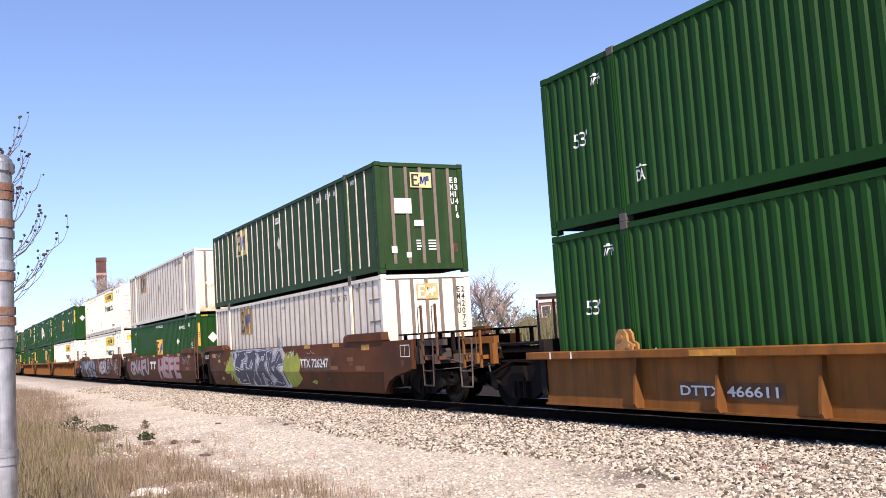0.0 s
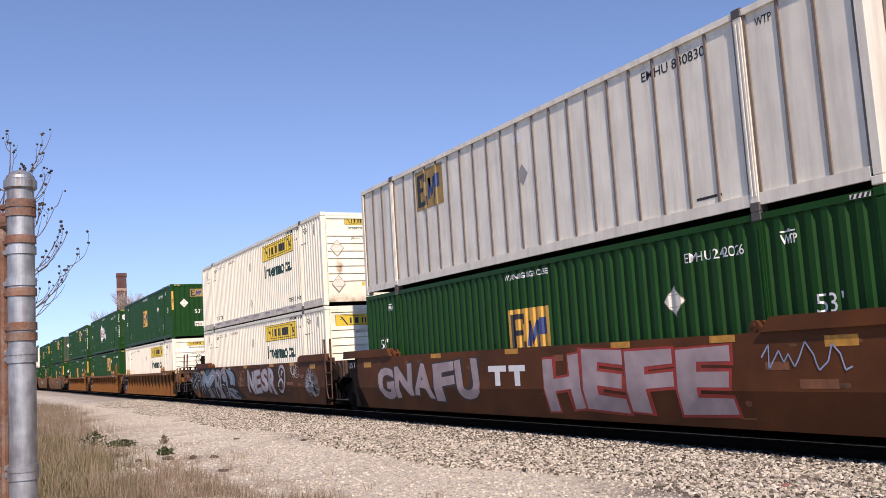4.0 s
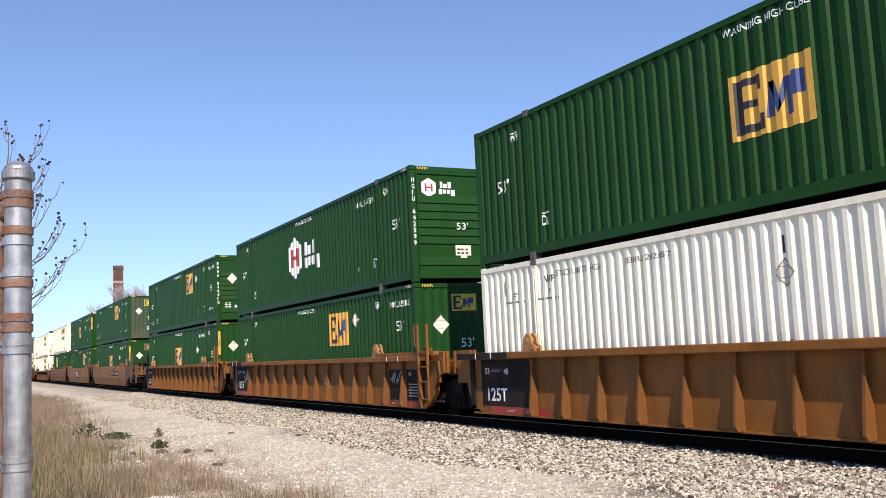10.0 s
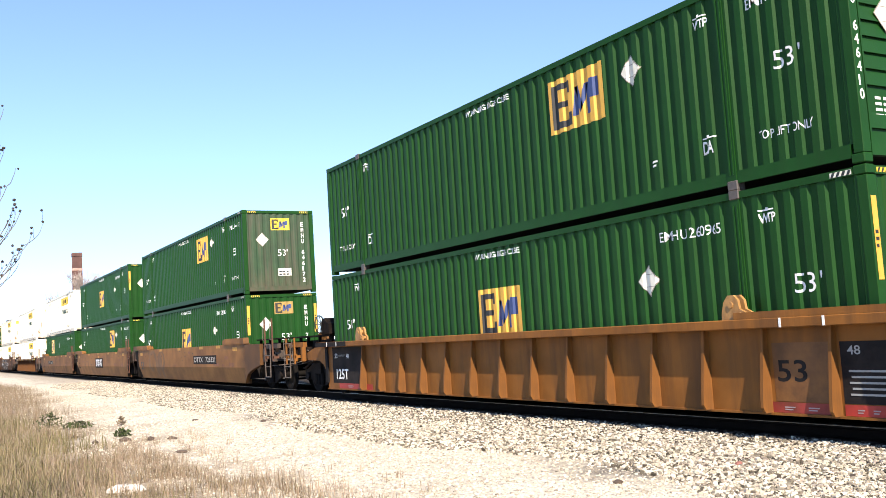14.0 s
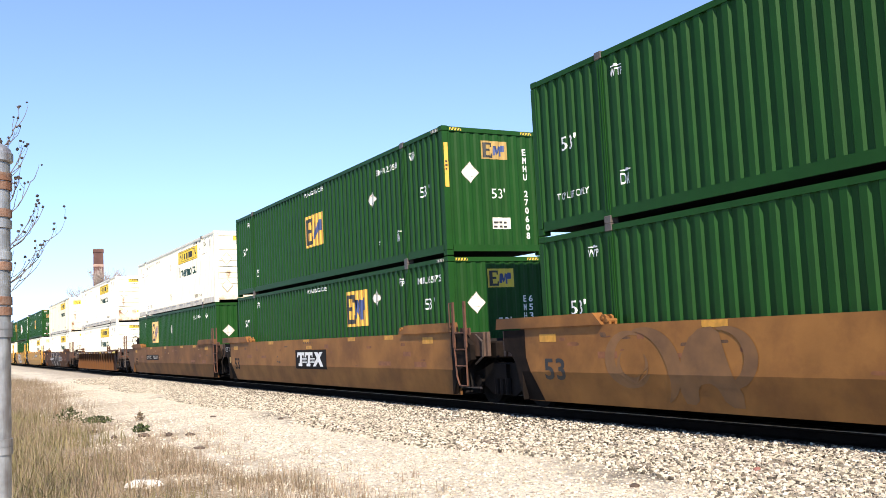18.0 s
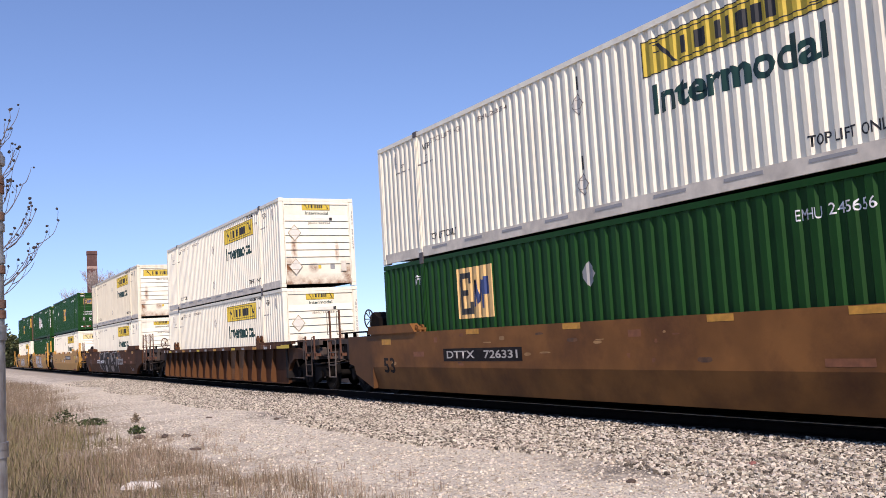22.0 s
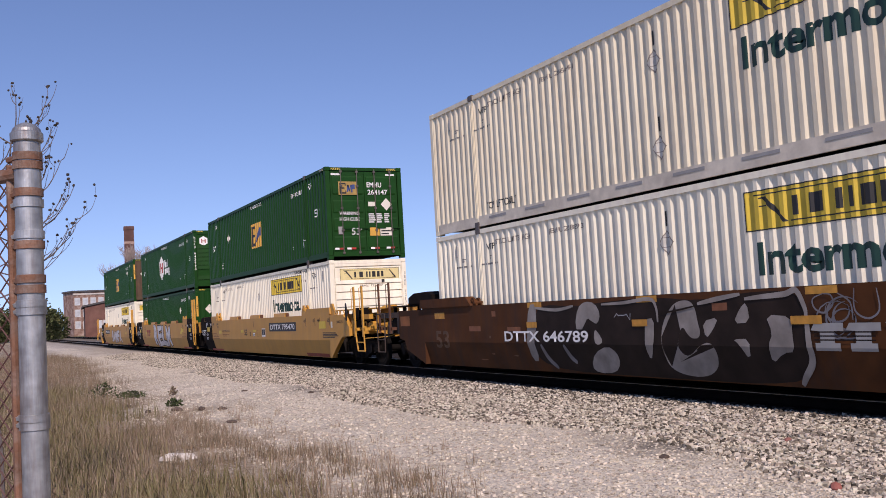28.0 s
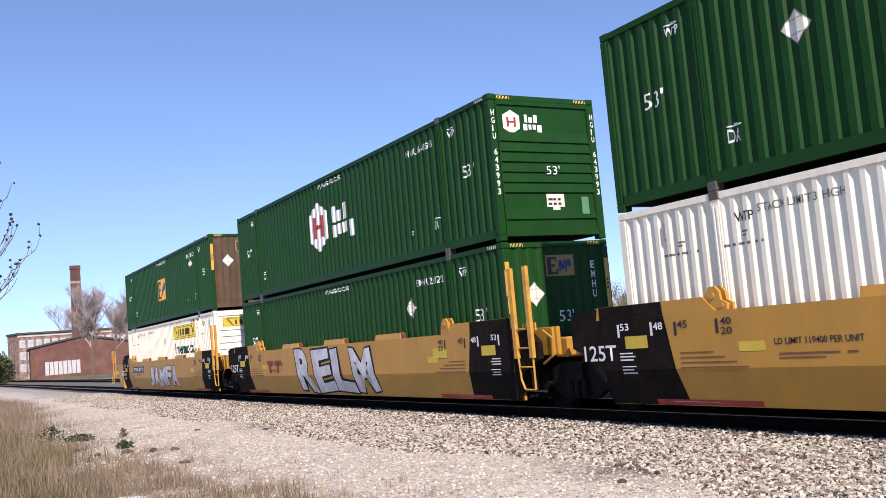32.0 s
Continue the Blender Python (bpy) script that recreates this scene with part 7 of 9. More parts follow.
for n, (m, w, line) in enumerate((
        (G_ASH, 0.06, [(-11.67, 1.42), (-10.91, 1.36), (-10.36, 1.42)]),
        (G_ASH, 0.06, [(-9.53, 1.42), (-8.91, 1.43), (-8.27, 1.47), (-8.12, 1.33), (-8.10, 1.10)]),
        (G_ASH, 0.07, [(-7.19, 1.36), (-6.77, 1.42), (-6.33, 1.47)]),
        (G_ASH, 0.08, [(-6.25, 1.40), (-5.92, 1.42), (-5.53, 1.44), (-5.34, 1.48), (-5.22, 1.25), (-5.21, 1.14)]),
        (G_ASH, 0.10, [(-5.21, 1.18), (-5.20, 0.85), (-5.20, 0.56), (-5.38, 0.34), (-5.46, 0.23)]),
        (G_STEEL, 0.10, [(-11.5, 0.72), (-11.35, 0.46), (-11.1, 0.28)]),
        (G_STEEL, 0.10, [(-10.75, 0.72), (-10.6, 0.5), (-10.45, 0.4)]),
        (G_SOOT, 0.03, [(-8.0, 1.24), (-7.6, 1.28), (-7.25, 1.33)]),
        (G_STEEL, 0.025, [(-4.92, 1.42), (-5.08, 1.36), (-5.06, 1.24), (-4.92, 1.18), (-4.78, 1.28), (-4.80, 1.40), (-4.92, 1.42)]),
        (G_STEEL, 0.025, [(-4.45, 1.47), (-4.46, 1.20), (-4.28, 1.10), (-4.12, 1.20), (-4.14, 1.46)]),
        (G_STEEL, 0.022, [(-4.7, 1.42), (-4.52, 1.3), (-4.5, 1.08)]))):
    car_mark("spray_stroke", flat(ribbon(line, w)), m, c, y, 0.0125 + 0.0004 * n)
tangle(c, y, -4.72, 1.12, 0.15, 0.08, (G_STEEL,), 22, 8, 0.5)
scrawl(c, y, -9.2, -8.72, 1.13, 1.26, G_SILVER, 24, 9, 0.014)
car_mark("number_panel", rects((-10.5, -9.93, 0.735, 1.0)), G_SOOT, c, y, 0.0195, "dark number strip")
plate(c, y, "DTTX 646789", -12.80, -9.95, 0.77, 0.98)
for u, w in ((-11.94, 0.36), (-8.73, 0.38), (-5.46, 0.5)):
    car_mark("reflector_patch", rects((u, u + w, 1.04, 1.15)), FADED_YELLOW, c, y, 0.0195, "yellow reflector over the spray paint")
for u in (-5.15, -4.62):
    car_mark("brand_stroke", flat([(u, 0.96), (u + 0.06, 1.05), (u + 0.5, 1.05), (u + 0.5, 0.95), (u + 0.36, 0.95), (u + 0.36, 0.80), (u + 0.44, 0.80), (u + 0.44, 0.70), (u + 0.06, 0.70), (u + 0.06, 0.80), (u + 0.14, 0.80), (u + 0.14, 0.95)]), D_GREY, c, y, 0.017, "worn white slab-shaped stroke")
car_mark("brand_stroke", flat([(-4.08, 0.70), (-3.88, 0.70), (-3.40, 1.05), (-3.62, 1.05)]), D_GREY, c, y, 0.017, "worn white slanted stroke")
car_mark("brand_stroke", flat([(-3.58, 0.70), (-3.38, 0.70), (-3.84, 1.05), (-4.06, 1.05)]), D_GREY, c, y, 0.0176, "worn white slanted stroke")
for w in (0.83, 0.88, 0.93):
    car_mark("brand_stripe", rects((-5.1, -4.2, w, w + 0.016)), G_SOOT, c, y, 0.0182, "thin dark stripe")
car_mark("lettering", letters("53", -15.95, 0.60, 0.40, 0.68, 0.02), SCUFF_DARK, c, y)
car_mark("stencil_patch", rects((-17.9, -17.35, 1.12, 1.36)), SCUFF_RUST, c, CHEEK, 0.004, "orange-brown repaint patch")
scrawl(c, y, -1.4, -0.6, 0.35, 0.6, G_SILVER, 23, 10)

# m: bright yellow set of three
load("M", white_box("JBHU 721727", "white corrugated container with large yellow board on its end", big_end=True, board=D_PALE), green_box("EMHU 264147", "dark green container with lock-rod doors and white lettering", end="doors", placard=(-12.46, 1.81)))
c, y = couple("M", well_car("fresh", FRESH_YELLOW, "bright yellow smooth-sided well car with black number panel", "coupler", "joint", HANDRAIL_Y))
car_mark("stencil_band", rects((-2.14, 0.01, 0.215, 0.32)), STENCIL_RED, c, y, 0.006, "dark red foot band")
plate(c, y, "DTTX 795470", -5.97, -2.82, 1.03, 1.33, D_BLACK)


def fresh_stencils(c, y, front):
    for mirror in (False, True) if front else (False,):
        m = (lambda u: -CL - u) if mirror else (lambda u: u)

        def rc(*rows):
            return rects(*[(min(m(a), m(b)), max(m(a), m(b)), w0, w1) for a, b, w0, w1 in rows])
        car_mark("stencil_panel", flat([(m(u), w) for u, w in [(-16.572, 0.205), (-14.86, 0.205), (-15.12, 1.527), (-16.572, 1.527)]]), END_DARK, c, y, 0.003, "black end panel")
        car_mark("stencil_panel", flat([(m(u), w) for u, w in [(-16.57, 1.528), (-15.12, 1.528), (-15.14, 1.727), (-16.57, 1.727)]]), END_DARK, c, lambda z: -0.25, 0.004, "black end panel")
        car_mark("stencil_patch", rc((-16.0, -15.5, 1.06, 1.25)), D_YELLOW, c, y, 0.006, "yellow reflector patch")
        car_mark("tick", rc((-16.16, -16.11, 1.24, 1.44), (-15.42, -15.37, 1.24, 1.44)), D_WHITE, c, y, 0.006)
        car_mark("tick", rc((-14.92, -14.87, 1.22, 1.42), (-14.12, -14.07, 1.22, 1.42)), D_BLACK, c, y, 0.006)
        for u, w, t, ink, h in ((-16.09, 1.34, "53", D_WHITE, 0.11), (-15.35, 1.32, "48", D_WHITE, 0.11), (-14.85, 1.32, "45", D_BLACK, 0.11), (-14.03, 1.33, "40", D_BLACK, 0.10), (-14.03, 1.20, "20", D_BLACK, 0.10)):
            car_mark("lettering", letters(t, m(u) if not mirror else m(u) - 0.22, w, h, 0.2, 0.015), ink, c, y, 0.007)
        car_mark("small_writing", rc(*[(-16.15, -15.85 + 0.05 * (k % 2), 0.98 - 0.05 * k, 1.0 - 0.05 * k) for k in range(3)], *[(-16.12, -15.8 - 0.06 * (k % 2), 0.78 - 0.05 * k, 0.795 - 0.05 * k) for k in range(3)]), D_WHITE, c, y, 0.006)
        car_mark("small_writing", rc(*[(-14.85, -14.2 + 0.2 * k, 0.96 - 0.07 * k, 0.978 - 0.07 * k) for k in range(4)]), RUST_PATCH, c, y, 0.006)
        car_mark("stencil_patch", rc((-13.75, -13.3, 0.96, 1.09)), D_YELLOW, c, y, 0.004, "faded yellow reflector")
        car_mark("stencil_band", rc((-15.55, -13.55, 0.21, 0.29)), D_RED, c, y, 0.006, "red foot band")
        car_mark("small_writing", rc((-15.2, -14.3, 0.255, 0.265)), G_PINK, c, y, 0.009)
    car_mark("lettering", letters("125T", -17.03, 0.88, 0.25, 0.80, 0.012), D_WHITE, c, lambda z: -0.25)
    car_mark("lettering", letters("LD LIMIT 119400 PER UNIT", -13.15, 1.03, 0.085, 1.3, 0.01), D_BLACK, c, y)
    car_mark("small_writing", rects((-13.1, -12.2, 0.90, 0.925), (-12.1, -11.95, 0.90, 0.925), (-13.1, -12.4, 0.85, 0.87)), RUST_PATCH, c, y)
    car_mark("lettering", letters("53", -9.46, 0.88, 0.24, 0.42, 0.02), D_BLACK, c, y)
    car_mark("lettering", letters("B", -8.64, 0.86, 0.16, 0.14, 0.02), D_BLACK, c, y)


fresh_stencils(c, y, False)
for u, s in ((-2.0, "40"), (-1.1, "45"), (-0.65, "48"), (0.25, "53")):
    car_mark("lettering", letters(s, u, 1.3, 0.1, 0.16, 0.01), D_BLACK, c, y)
    car_mark("tick", rects((u + 0.2, u + 0.23, 1.18, 1.44)), D_BLACK, c, y)
car_mark("lettering", letters("JWG33", 1.05, 1.22, 0.11, 0.5, 0.01), D_BLACK, c, lambda z: -0.247)
car_mark("stencil_patch", rects((-0.5, 0.1, 1.1, 1.32)), D_YELLOW, c, y, 0.006)
car_mark("placard", rects((0.55, 0.7, 1.12, 1.3)), D_CREAM, c, lambda z: -0.247, 0.006)
car_mark("label_frame", rects((-6.96, -6.50, 0.84, 1.14)), D_WHITE, c, y, 0.004, "white label frame")
car_mark("placard", rects((-6.93, -6.74, 0.90, 1.11), (-6.72, -6.53, 0.90, 1.11)), D_BLACK, c, y, 0.007)
car_mark("placard", rects((-8.2, -7.9, 0.86, 0.98)), D_WHITE, c, y, 0.004, "white sticker")
car_mark("small_writing", bars(-8.15, -7.95, 0.88, 0.95, 2), D_BLACK, c, y, 0.007)
car_mark("tick", rects((-8.12, -8.08, 1.2, 1.42)), D_BLACK, c, y)
car_mark("stencil_patch", rects((-8.2, -7.75, 1.02, 1.1), (-10.0, -9.6, 1.0, 1.1)), D_YELLOW, c, y, 0.004)
car_mark("label_frame", rects((-7.6, -7.34, 1.08, 1.09), (-7.6, -7.34, 0.85, 0.86), (-7.6, -7.59, 0.86, 1.08), (-7.35, -7.34, 0.86, 1.08)), D_BLACK, c, y)
car_mark("small_writing", bars(-0.2, 1.2, 0.82, 1.0, 4), D_BLACK, c, lambda z: -0.247)
load("N", green_box("EMHU 263292", EMP_LABEL + " and hazard-striped end", None, placard=(-3.9, 1.9), strip=True), green_box("HGIU 643993", "dark green container with white hexagon emblem on it", hub=True, placard=None))
c, y = couple("N", well_car("fresh", FRESH_YELLOW, "bright yellow well car with silver block graffiti", rail=HANDRAIL_Y))
fresh_stencils(c, y, True)
spray(c, y, "RELM", -10.6, -5.4, 0.23, 1.50, G_BRIGHT, G_BLACK, 31, slant=-0.25)
car_mark("brand_stroke", rects((-13.3, -12.7, 1.1, 1.2), (-13.1, -12.9, 0.82, 1.1), (-12.6, -12.0, 1.1, 1.2), (-12.4, -12.2, 0.82, 1.1)), D_RED, c, y)
car_mark("stencil_patch", rects((-2.6, -2.0, 1.05, 1.25)), D_YELLOW, c, y, 0.006)
load("O", white_box("JBHU 233102", "white corrugated container with yellow board on its end", big_end=True), green_box("EMHU 245311", "dark green container with rust-brown end", -8.8, 1.0, placard=(-3.0, 2.1), strip=True, end_paint=BROWN_END))
c, y = couple("O", well_car("fresh", FRESH_YELLOW, "bright yellow last well car with silver graffiti", "joint", "coupler", HANDRAIL_Y))
fresh_stencils(c, y, True)
spray(c, y, "JAMFA", -10.5, -5.0, 0.3, 1.3, G_BRIGHT, G_NAVY, 35)
plate(c, y, "795470", -14.0, -11.5, 1.0, 1.3, D_BLACK)

# ---- ground ----
def ground_z(x, y):
    """Level path, low ballast shoulder, track bed, faint unevenness."""
    a = np.abs(y - 11.06)
    z = np.where(a < 2.4, -0.17, np.where(a < 4.6, -0.17 - (a - 2.4) * 0.03, -0.236))
    return z + 0.03 * np.sin(0.35 * x + 0.6) * np.sin(0.5 * y) * (a > 4.6) * (a < 60)


def spread(lo, hi, fine_lo, fine_hi, step, grow=1.25):
    out = list(np.arange(fine_lo, fine_hi + 1e-6, step))
    d, x = step, fine_hi
    while x < hi:
        d *= grow
        x += d
        out.append(min(x, hi))
    d, x = step, fine_lo
    while x > lo:
        d *= grow
        x -= d
        out.insert(0, max(x, lo))
    return np.array(out)


gx, gy = spread(-3500, 3500, -60, 6, 0.5), spread(-3500, 3500, -4, 20, 0.25)
GX, GY = np.meshgrid(gx, gy, indexing="ij")
GZ = ground_z(GX, GY)
nx, ny = len(gx), len(gy)
idx = np.arange(nx * ny).reshape(nx, ny)
me = bpy.data.meshes.new("ground")
me.from_pydata(np.stack([GX.ravel(), GY.ravel(), GZ.ravel()], 1).tolist(), [], np.stack([idx[:-1, :-1].ravel(), idx[1:, :-1].ravel(), idx[1:, 1:].ravel(), idx[:-1, 1:].ravel()], 1).tolist())
ground = tagged(new("ground", me), "pale gravel path, ballast and dry grassy soil beside the track", "ground", kind="structure")

gm = bpy.data.materials.new("gravel_and_soil")
gm.use_nodes = True
N, K = gm.node_tree.nodes, gm.node_tree.links
bs = N["Principled BSDF"]
bs.inputs["Roughness"].default_value = 0.95
bs.inputs["Specular IOR Level"].default_value = 0.2
geo = N.new("ShaderNodeNewGeometry")
sep = N.new("ShaderNodeSeparateXYZ")
K.new(geo.outputs["Position"], sep.inputs[0])


def noise_node(scale, detail=6, rough=0.6):
    n = N.new("ShaderNodeTexNoise")
    n.inputs["Scale"].default_value, n.inputs["Detail"].default_value, n.inputs["Roughness"].default_value = scale, detail, rough
    K.new(geo.outputs["Position"], n.inputs["Vector"])
    return n.outputs["Fac"]


def ramp(src, a, b, c0=0.0, c1=1.0):
    r = N.new("ShaderNodeMapRange")
    r.inputs[1].default_value, r.inputs[2].default_value, r.inputs[3].default_value, r.inputs[4].default_value = a, b, c0, c1
    K.new(src, r.inputs[0])
    return r.outputs[0]


def madd(a, b, op="ADD"):
    m = N.new("ShaderNodeMath")
    m.operation = op
    K.new(a, m.inputs[0])
    if isinstance(b, (int, float)):
        m.inputs[1].default_value = b
    else:
        K.new(b, m.inputs[1])
    return m.outputs[0]


def mixc(f, a, b):
    m = N.new("ShaderNodeMix")
    m.data_type = "RGBA"
    K.new(f, m.inputs[0])
    for s, c in ((6, a), (7, b)):
        if isinstance(c, tuple):
            m.inputs[s].default_value = (*c, 1)
        else:
            K.new(c, m.inputs[s])
    return m.outputs[2]


vor = N.new("ShaderNodeTexVoronoi")
vor.inputs["Scale"].default_value = 34
K.new(geo.outputs["Position"], vor.inputs["Vector"])
vsep = N.new("ShaderNodeSeparateColor")
K.new(vor.outputs["Color"], vsep.inputs[0])
cell = vsep.outputs[0]
path_c = mixc(ramp(noise_node(0.45), 0.38, 0.68), (0.68, 0.615, 0.505), (0.54, 0.48, 0.385))
path_c = mixc(ramp(cell, 0.80, 1.0), path_c, (0.30, 0.27, 0.24))
path_c = mixc(ramp(noise_node(9), 0.55, 0.75), path_c, (0.33, 0.28, 0.235))
# bed below the stones dark, with the gaps' shade put into its colour
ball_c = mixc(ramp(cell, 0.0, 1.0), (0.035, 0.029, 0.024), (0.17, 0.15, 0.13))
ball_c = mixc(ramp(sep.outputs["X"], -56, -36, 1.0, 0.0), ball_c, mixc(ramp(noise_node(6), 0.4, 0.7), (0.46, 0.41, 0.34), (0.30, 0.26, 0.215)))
soil_c = mixc(ramp(noise_node(1.4), 0.35, 0.7), (0.23, 0.17, 0.105), (0.34, 0.275, 0.19))
soil_c = mixc(ramp(noise_node(14), 0.45, 0.8), soil_c, (0.15, 0.105, 0.06))
soil_c = mixc(ramp(cell, 0.62, 0.9), soil_c, (0.46, 0.40, 0.32))
wob = ramp(noise_node(0.5), 0.3, 0.7, -1.0, 1.0)
wob2 = ramp(noise_node(3.0), 0.3, 0.7, -0.5, 0.5)
yy = madd(sep.outputs["Y"], madd(wob, wob2))
fall = ramp(sep.outputs["X"], -46, -12, 1.7, 0.0)
f_soil = ramp(madd(yy, fall, "SUBTRACT"), 2.5, 4.4, 1.0, 0.0)
f_ball = ramp(yy, 6.73, 8.1)
far_c = mixc(ramp(noise_node(0.08), 0.4, 0.62), (0.13, 0.14, 0.06), (0.24, 0.20, 0.13))
col = mixc(f_ball, path_c, ball_c)
# bed under the train near black: its shade is put into the colour
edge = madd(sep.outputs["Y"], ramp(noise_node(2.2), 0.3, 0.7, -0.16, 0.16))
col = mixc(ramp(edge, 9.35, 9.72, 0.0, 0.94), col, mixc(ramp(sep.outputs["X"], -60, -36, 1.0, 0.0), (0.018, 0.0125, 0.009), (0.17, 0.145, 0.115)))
col = mixc(f_soil, col, soil_c)
col = mixc(ramp(sep.outputs["Y"], 18.5, 21.0), col, far_c)
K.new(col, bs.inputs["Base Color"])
bump = N.new("ShaderNodeBump")
bump.inputs["Strength"].default_value, bump.inputs["Distance"].default_value = 0.8, 0.03
K.new(madd(vor.outputs["Distance"], noise_node(30), "ADD"), bump.inputs["Height"])
K.new(bump.outputs[0], bs.inputs["Normal"])
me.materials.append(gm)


def island_mat(name, a, b, rough=0.9, grain=0.45, middle=None):
    m = bpy.data.materials.new(name)
    m.use_nodes = True
    nt = m.node_tree
    bb = nt.nodes["Principled BSDF"]
    bb.inputs["Roughness"].default_value = rough
    bb.inputs["Specular IOR Level"].default_value = 0.25
    g = nt.nodes.new("ShaderNodeNewGeometry")
    r = nt.nodes.new("ShaderNodeValToRGB")
    r.color_ramp.elements[0].color, r.color_ramp.elements[1].color = (*a, 1), (*b, 1)
    if middle:
        r.color_ramp.elements.new(middle[0]).color = (*middle[1], 1)
    nt.links.new(g.outputs["Random Per Island"], r.inputs[0])
    tn = nt.nodes.new("ShaderNodeTexNoise")
    tn.inputs["Scale"].default_value = 40
    mx = nt.nodes.new("ShaderNodeMix")
    mx.data_type, mx.blend_type = "RGBA", "MULTIPLY"
    mx.inputs[0].default_value = grain
    nt.links.new(r.outputs[0], mx.inputs[6])
    nt.links.new(tn.outputs["Color"], mx.inputs[7])
    nt.links.new(mx.outputs[2], bb.inputs["Base Color"])
    return m


STONE = island_mat("ballast_stone", (0.035, 0.029, 0.022), (0.82, 0.745, 0.61), grain=0.3, middle=(0.38, (0.34, 0.295, 0.232)))
GRIT = island_mat("path_pebble", (0.32, 0.275, 0.215), (0.85, 0.765, 0.62), grain=0.25)
rng = np.random.default_rng(4)


def stones(name, n, x0, x1, y0, y1, smin, smax, material, label, power=1.6, rough=0.5, rise=0.7, fray=0.0):
    """Loose angular stones, denser towards the eye; joined."""
    u = rng.random(n) ** power
    x = x1 - u * (x1 - x0)
    y = y0 + rng.random(n) * (y1 - y0)
    keep = (y > y0 + 0.6 * np.sin(x * 0.5) + 0.4 * rng.random(n))
    keep &= y < y1 - fray * rng.random(n) ** 2 * (1 + np.sin(x * 1.9) * np.sin(x * 0.7 + 1))
    x, y = x[keep], y[keep]
    n = len(x)
    s = smin + (smax - smin) * rng.random(n) ** 1.7
    cube = np.array([[-1, -1, -1], [1, -1, -1], [1, 1, -1], [-1, 1, -1], [-1, -1, 1], [1, -1, 1], [1, 1, 1], [-1, 1, 1]], float)
    v = cube[None] * (0.55 + 0.55 * rng.random((n, 8, 3)))
    ang = rng.random(n) * 6.28
    c, sn = np.cos(ang), np.sin(ang)
    tilt = rng.normal(0, rough, n)
    ct, st = np.cos(tilt), np.sin(tilt)
    vy, vz = v[..., 1] * ct[:, None] - v[..., 2] * st[:, None], v[..., 1] * st[:, None] + v[..., 2] * ct[:, None]
    vx = v[..., 0] * c[:, None] - vy * sn[:, None]
    vy = v[..., 0] * sn[:, None] + vy * c[:, None]
    P = np.stack([vx * s[:, None] + x[:, None], vy * s[:, None] + y[:, None], vz * (rise * s)[:, None] + (ground_z(x, y) + (0.2 + 0.5 * rng.random(n) * (rough > 0.6)) * s)[:, None]], -1).reshape(-1, 3)
    q = np.array([[0, 3, 2, 1], [4, 5, 6, 7], [0, 1, 5, 4], [1, 2, 6, 5], [2, 3, 7, 6], [3, 0, 4, 7]])
    F = (np.arange(n)[:, None, None] * 8 + q[None]).reshape(-1, 4)
    m = bpy.data.meshes.new(name)
    m.from_pydata(P.tolist(), [], F.tolist())
    m.materials.append(material)
    return tagged(new(name, m), label, "gravel", kind="stuff")


DARK_STONE = island_mat("dark_ballast_stone", (0.016, 0.012, 0.009), (0.16, 0.135, 0.11), grain=0.3)
stones("ballast", 165000, -60, -3.5, 6.54, 9.95, 0.009, 0.025, STONE, "coarse pale grey ballast stones beside the rails", 1.8, 1.0, 1.1, 0.8)
stones("dark_ballast", 14000, -50, -3.5, 8.7, 10.05, 0.010, 0.026, DARK_STONE, "dark brown ballast stones next to the rail", 1.9, 1.0, 1.0, 0.3)
stones("path_gravel", 48000, -60, -5.0, 2.4, 8.2, 0.005, 0.02, GRIT, "fine pale gravel on the path", 1.8)

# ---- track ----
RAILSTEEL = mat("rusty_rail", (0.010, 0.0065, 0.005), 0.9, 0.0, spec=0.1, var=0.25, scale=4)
TIE = mat("weathered_tie", (0.03, 0.024, 0.02), 0.9, var=0.3, scale=5, bump=0.3, bump_scale=30)


def rail_track(yc, x0, x1, label, ties):
    tr = tagged(new("railway_track"), label, "railway track", kind="structure")
    for s in (-1, 1):
        y = yc + s * 0.7525
        bm = bmesh.new()
        sec = [(-0.07, -0.175), (0.07, -0.175), (0.07, -0.16), (0.012, -0.14), (0.012, -0.045), (0.036, -0.03), (0.036, -0.006), (-0.036, -0.006), (-0.036, -0.03), (-0.012, -0.045), (-0.012, -0.14), (-0.07, -0.16)]
        solid(bm, [(x0, y + a, b) for a, b in sec], (x1 - x0, 0, 0))
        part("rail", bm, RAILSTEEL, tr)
        part("rail_head", boxes((x0, x1, y - 0.032, y + 0.032, -0.006, 0.0)), TREAD, tr, "polished running surface")
    tie = None
    for i in range(ties):
        x = 4.0 - i * 0.52
        if tie is None:
            tie = part("tie", bevelled(boxes((-0.11, 0.11, yc - 1.3, yc + 1.3, -0.30, -0.165)), 0.01), TIE, tr)
            tie.matrix_basis = pose(x, 0, 0)
        else:
            share("tie", tie, tr, x)
    return tr


rail_track(NEAR_Y + TRACK_Y, -900, 120, "main railway track of steel rails on wooden ties", 150)
rail_track(17.2, -900, 120, "rusty second railway track beyond the train", 0)

